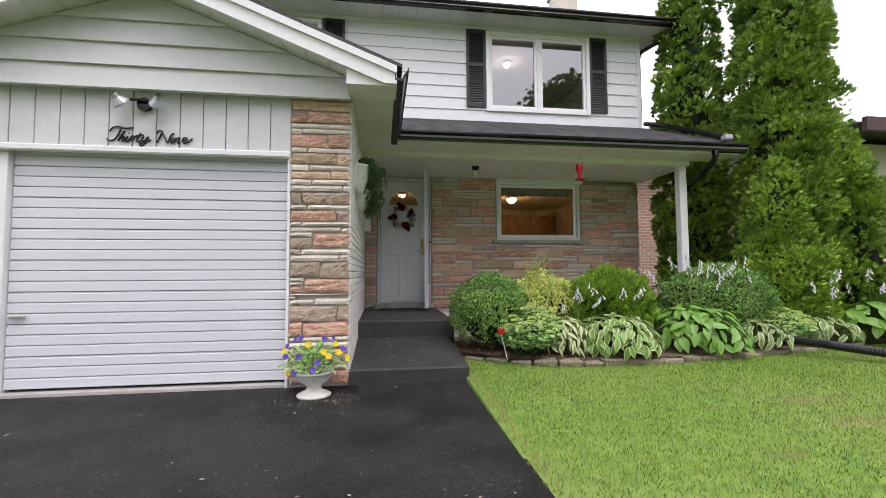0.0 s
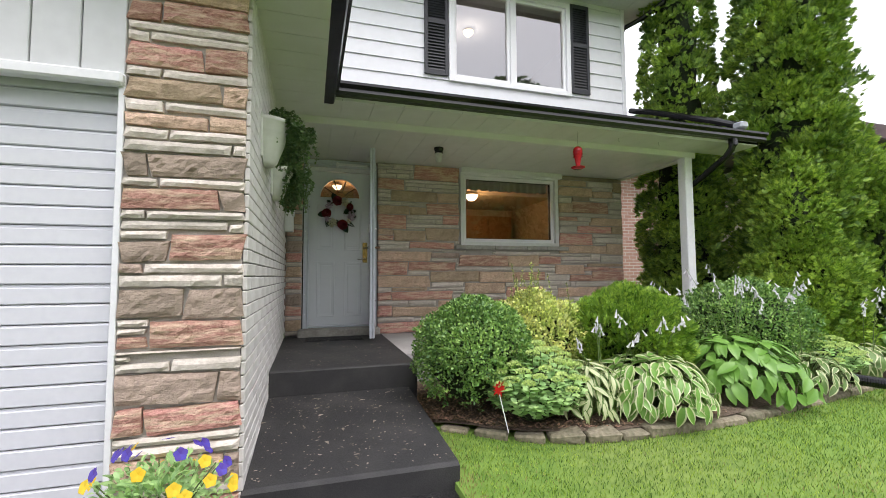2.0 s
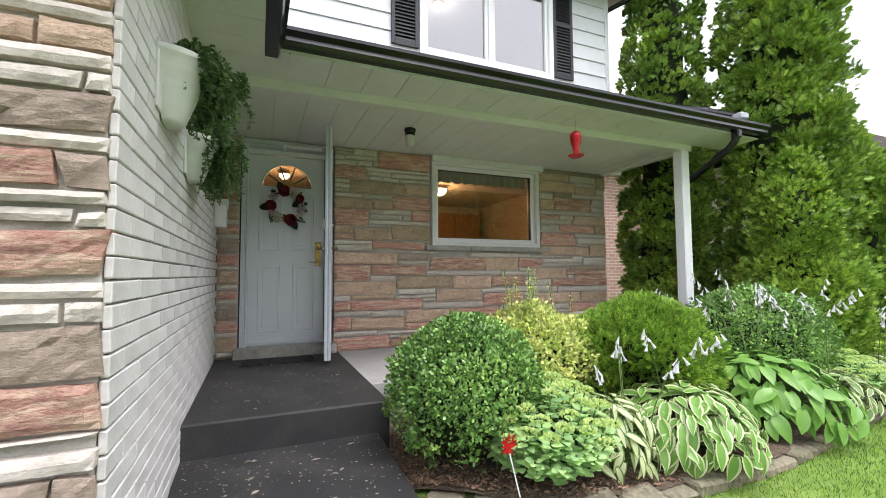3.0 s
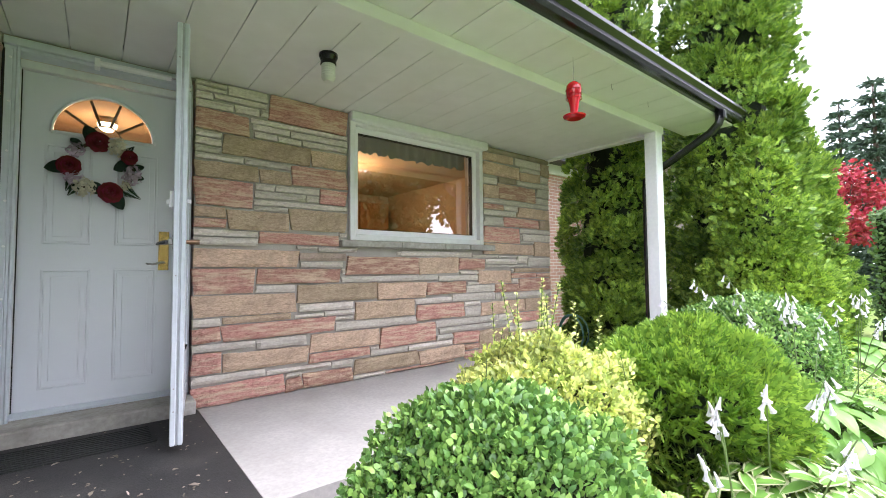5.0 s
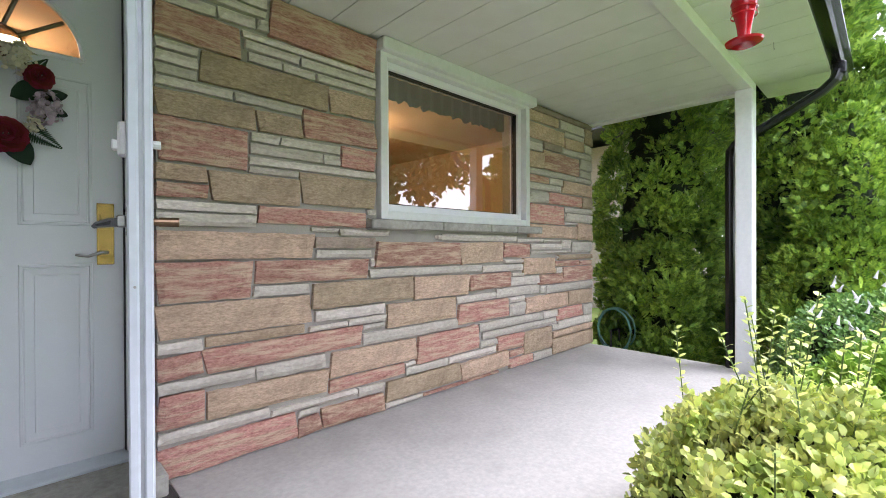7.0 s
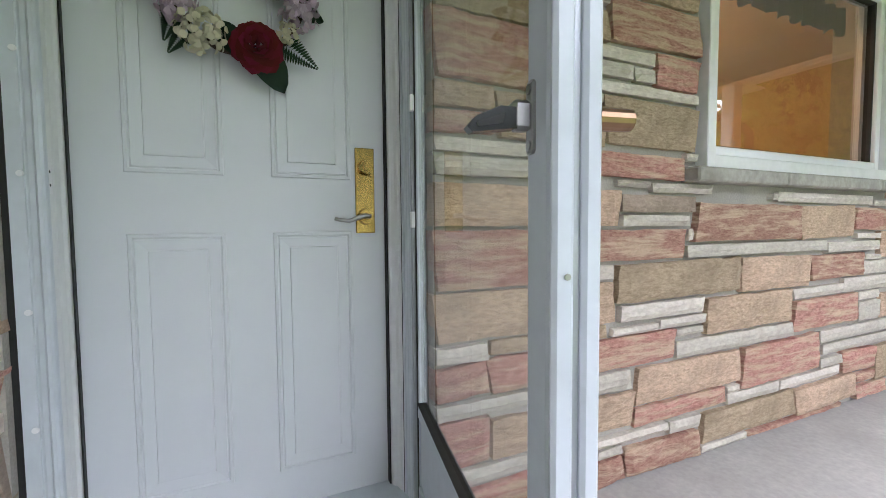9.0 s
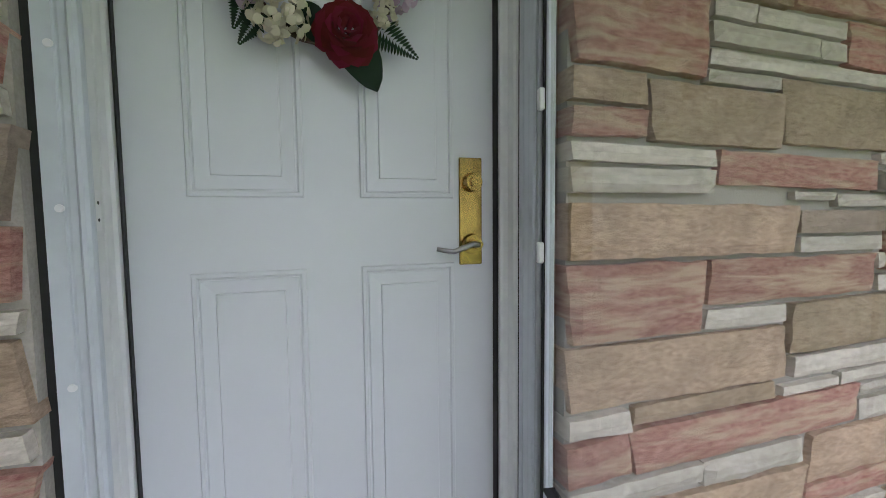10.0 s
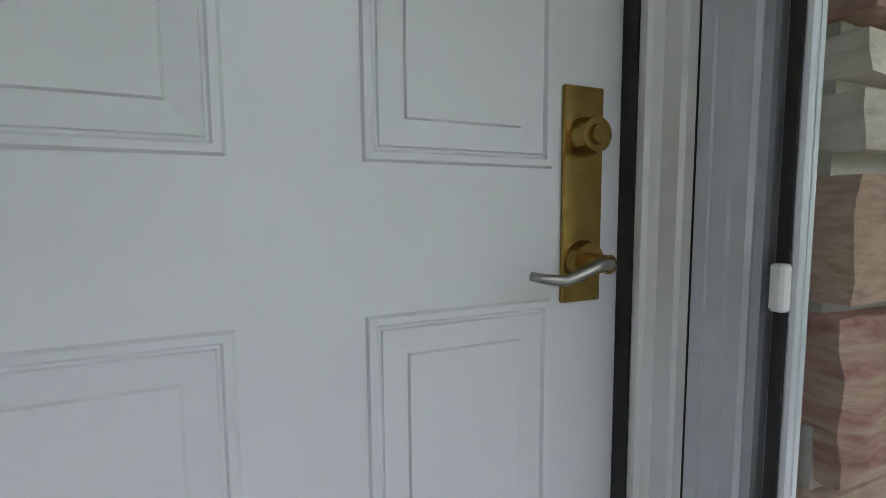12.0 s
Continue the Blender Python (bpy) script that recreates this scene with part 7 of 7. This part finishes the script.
def leafy_tree(name, at, h, r, n, mat, label, leaf=0.2):
    t = thing(name, at, label, "tree")
    bm = bmesh.new()
    tube(bm, [(0, 0, -0.3), (0.1, 0.05, h * 0.3), (0.05, 0.1, h * 0.62)], 0.06 * r + 0.06, 8, 0.05)
    cl = []
    for k in range(16):
        a, e = k * 2.39996, random.uniform(-0.3, 1.1)
        c = Vector((r * 0.62 * math.cos(a) * math.cos(e), r * 0.62 * math.sin(a) * math.cos(e), h * 0.62 + (h * 0.32) * math.sin(e)))
        cl.append(c)
        tube(bm, [(0.08, 0.05, h * 0.35), tuple(c * 0.5 + Vector((0, 0, h * 0.25))), tuple(c)], 0.05, 5, 0.012)
    part("trunk", bm, M["bark"], t)
    P = []
    per = n // len(cl)
    for c in cl:
        d = unit(per) * (RNG.random(per) ** 0.4)[:, None] * r * RNG.uniform(0.32, 0.5)
        P.append(np.array(c) + d)
    P = np.concatenate(P)
    leaves("crown", P, unit(len(P)), unit(len(P)), leaf, leaf * 0.6, M[mat], t)


leafy_tree("red_maple", (21.0, 7.4, 0), 5.2, 1.5, 3500, "maple", "small dark red Japanese maple beyond the hedge", 0.16)
leafy_tree("broad_tree", (15.5, 18.5, 0), 9.5, 3.2, 6000, "broad", "leafy tree showing between the cedars")
leafy_tree("broad_tree", (36, 22.0, 0), 8.0, 3.5, 6000, "broad", "leafy tree beyond the neighbouring houses")
for k, (x, y, h) in enumerate(((-16, -24, 11), (-7, -27, 13), (2, -25, 10), (13.5, -28, 17), (19, -26, 19.5), (27, -20, 12), (36, -8, 11))):
    leafy_tree("street_tree", (x, y, -0.1), h + 2, 5.4, 8000, "broad", "leafy tree across the road", 0.62)
for k, (x, y, h) in enumerate(((-13, -19, 8), (-6.5, -20, 9), (0, -19, 8.5), (6, -20.5, 9), (12, -19, 8), (18, -18.5, 9))):
    leafy_tree("street_tree", (x, y, -0.1), h, 4.4, 7000, "broad", "low leafy tree across the road", 0.55)
hg = thing("hedge", (14.5, 1.9, 0.0), "tall clipped green hedge along the far side of the lawn", "hedge")
n = 26000
pos = np.stack([RNG.uniform(-0.8, 0.8, n), RNG.uniform(-8.0, 4.0, n), RNG.uniform(0, 2.7, n)], 1)
face = RNG.integers(0, 3, n)
pos[:, 0] = np.where(face < 2, -0.8 + RNG.normal(0, 0.07, n), pos[:, 0])
pos[:, 2] = np.where(face == 2, 2.7 + RNG.normal(0, 0.07, n), pos[:, 2])
leaves("leaves", pos, unit(n), np.tile([-0.7, 0, 0.7], (n, 1)) + unit(n) * 0.6, 0.1, 0.06, M["hedge"], hg)
# solid block behind the hedge leaves, its dark colour painting their inner shade
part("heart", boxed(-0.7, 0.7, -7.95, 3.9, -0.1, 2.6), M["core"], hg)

# ---- grass, debris ----
n = 150000
gx = RNG.uniform(0.845, 7.4, n)
gy = 5.6 - 5.0 * RNG.random(n) ** 1.25
front = np.array([bed_front(q) for q in gx])
keep = gy < front - 0.03
gx, gy = gx[keep], gy[keep]
gz = np.array([lawn_z(a, b) for a, b in zip(gx, gy)])
dry = 0.5 * lump(np.stack([gx * 0.8, gy * 1.1, gx * 0], 1), 1.0) + 0.22 * RNG.normal(size=len(gx))
for px, py, sx, sy, amount in ((3.55, 3.25, 0.3, 0.09, 1.2), (3.45, 2.75, 0.25, 0.1, 1.1), (2.65, 3.2, 0.14, 0.07, 0.7), (2.45, 2.4, 0.2, 0.12, 0.6), (0.9, 3.2, 0.06, 1.2, 0.8)):
    dry += amount * np.exp(-((gx - px) / sx) ** 2 - ((gy - py) / sy) ** 2)
lean = unit(len(gx)) * 0.55 + np.array([0, 0, 1.0])
for nm, mat, sel in (("grass", "blade", dry < 0.42), ("dry_grass", "drygrass", dry >= 0.42)):
    m = int(sel.sum())
    ob = leaves(nm, np.stack([gx, gy, gz - 0.005], 1)[sel], lean[sel], unit(m), RNG.uniform(0.018, 0.042, m), 0.0045, M[mat], plain=True)
    tagged(ob, "short mown green lawn grass" if nm == "grass" else "dry straw-coloured grass in patches", "grass", kind="stuff")

P, A = [], []
for q in range(1700):
    if q > 1500:
        x, y = random.gauss(-0.5, 0.22), random.uniform(3.72, 4.1)
        z = drive_z(y) + 0.006
    elif random.random() < 0.6:
        x, y = random.uniform(-4.2, 0.8), 4.3 - 4.0 * random.random() ** 1.5
        z = drive_z(y) + 0.006
    elif random.random() < 0.6:
        x, y = random.uniform(-0.28, 0.85), random.uniform(4.4, 5.7)
        z = 0.272 + (y - 4.36) * 0.0785 + 0.003
    else:
        x, y, z = random.uniform(-0.25, 0.9), random.uniform(5.8, 7.7), 0.588
    P.append((x, y, z))
    A.append((random.uniform(-1, 1), random.uniform(-1, 1), 0.05))
ob = leaves("fallen_bits", P, A, np.tile([0, 0, 1.0], (len(P), 1)), np.array([random.uniform(0.008, 0.024) * (2.6 if k % 23 == 0 else 1) for k in range(len(P))]), np.array([random.uniform(0.006, 0.015) * (2 if k % 23 == 0 else 1) for k in range(len(P))]), M["debris"])
tagged(ob, "scattered dry petals and leaf bits on the paving", "debris", kind="stuff")

P, A = [], []
for q in range(2600):
    x = 0.92 + 2.4 * random.random() ** 1.5
    y = bed_front(x) + 0.04 + 0.9 * random.random() ** 1.6
    f = (y - bed_front(x)) / (6.5 - bed_front(x))
    P.append((x, y, 0.245 + 0.05 * f + 0.02 * noise.noise(Vector((x * 3, f * 5, 2)))))
    A.append((random.uniform(-1, 1), random.uniform(-1, 1), random.uniform(-0.05, 0.35)))
ob = leaves("mulch", P, A, np.tile([0, 0, 1.0], (len(P), 1)) + unit(len(P)) * 0.5, RNG.uniform(0.012, 0.045, len(P)), RNG.uniform(0.008, 0.02, len(P)), M["mulch"])
tagged(ob, "brown bark mulch and dead leaves on the bed", "mulch", kind="stuff")

# ---- stones and bricks ----
lay_stones(wall_front, 7, WALL_Y, fitted((WALL_HIGH, WALL_EYE, WALL_WAIST, WALL_UNDER_WINDOW, WALL_FAR, WALL_CORNER, WALL_EDGE), (0.905, 5.02, 0.57, 2.978), ((2.115, 3.81, 1.74, 2.978),), 0.013), 0.008, fine=True)
side = []
z, k = 0.59, 0
while z < 2.95:
    h = (0.06, 0.15, 0.05, 0.13, 0.16, 0.055, 0.1)[k % 7]
    side.append((("P", "T", "P", "R", "B", "P", "R")[k % 7], -0.3, -0.106, z + 0.007, min(z + h - 0.007, 2.97)))
    z += h
    k += 1
lay_stones(wall_front, 9, WALL_Y, side, 0.012, fine=True)
lay_stones(pier, 5, 4.35, fitted((PIER_HIGH[1:], PIER_MID, PIER_LOW, (("T", -0.885, -0.326, 2.81, 2.905), ("B", -0.885, -0.5, 0.15, 0.275), ("R", -0.48, -0.326, 0.15, 0.275))), (-0.885, -0.32, 0.15, 2.92), (), 0.014), 0.014, fine=True)
def brick_mesh(length, h, seed):
    bm = boxed(-0.012, 0.012, -length / 2, length / 2, -h / 2, h / 2, bevel=0.004)
    for v in bm.verts:
        v.co += Vector((noise.noise(v.co * 15 + Vector((seed, 0, 0))), noise.noise(v.co * 9 + Vector((0, seed, 0))) * 0.7, noise.noise(v.co * 9 + Vector((0, 0, seed))))) * 0.0035
    bmesh.ops.recalc_face_normals(bm, faces=bm.faces)
    me = bpy.data.meshes.new("brick")
    bm.to_mesh(me)
    bm.free()
    me.materials.append(M["brick"])
    return me


kinds = [brick_mesh(0.352, 0.067, s) for s in range(6)]
short = [brick_mesh(0.17, 0.067, s + 20) for s in range(3)]
z = 0.2
row = 0
while z < 2.93:
    y = 4.345 if row % 2 else 4.345
    first = row % 2 == 1
    while y < WALL_Y - 0.05:
        ln = 0.17 if first else 0.352
        if y + ln > WALL_Y:
            break
        ob = new("brick", random.choice(short if first else kinds))
        ob.parent = brick_wall
        ob.location = (BRICK_X, y + ln / 2, z + 0.032)
        y += ln + 0.006
        first = False
    z += 0.0735
    row += 1
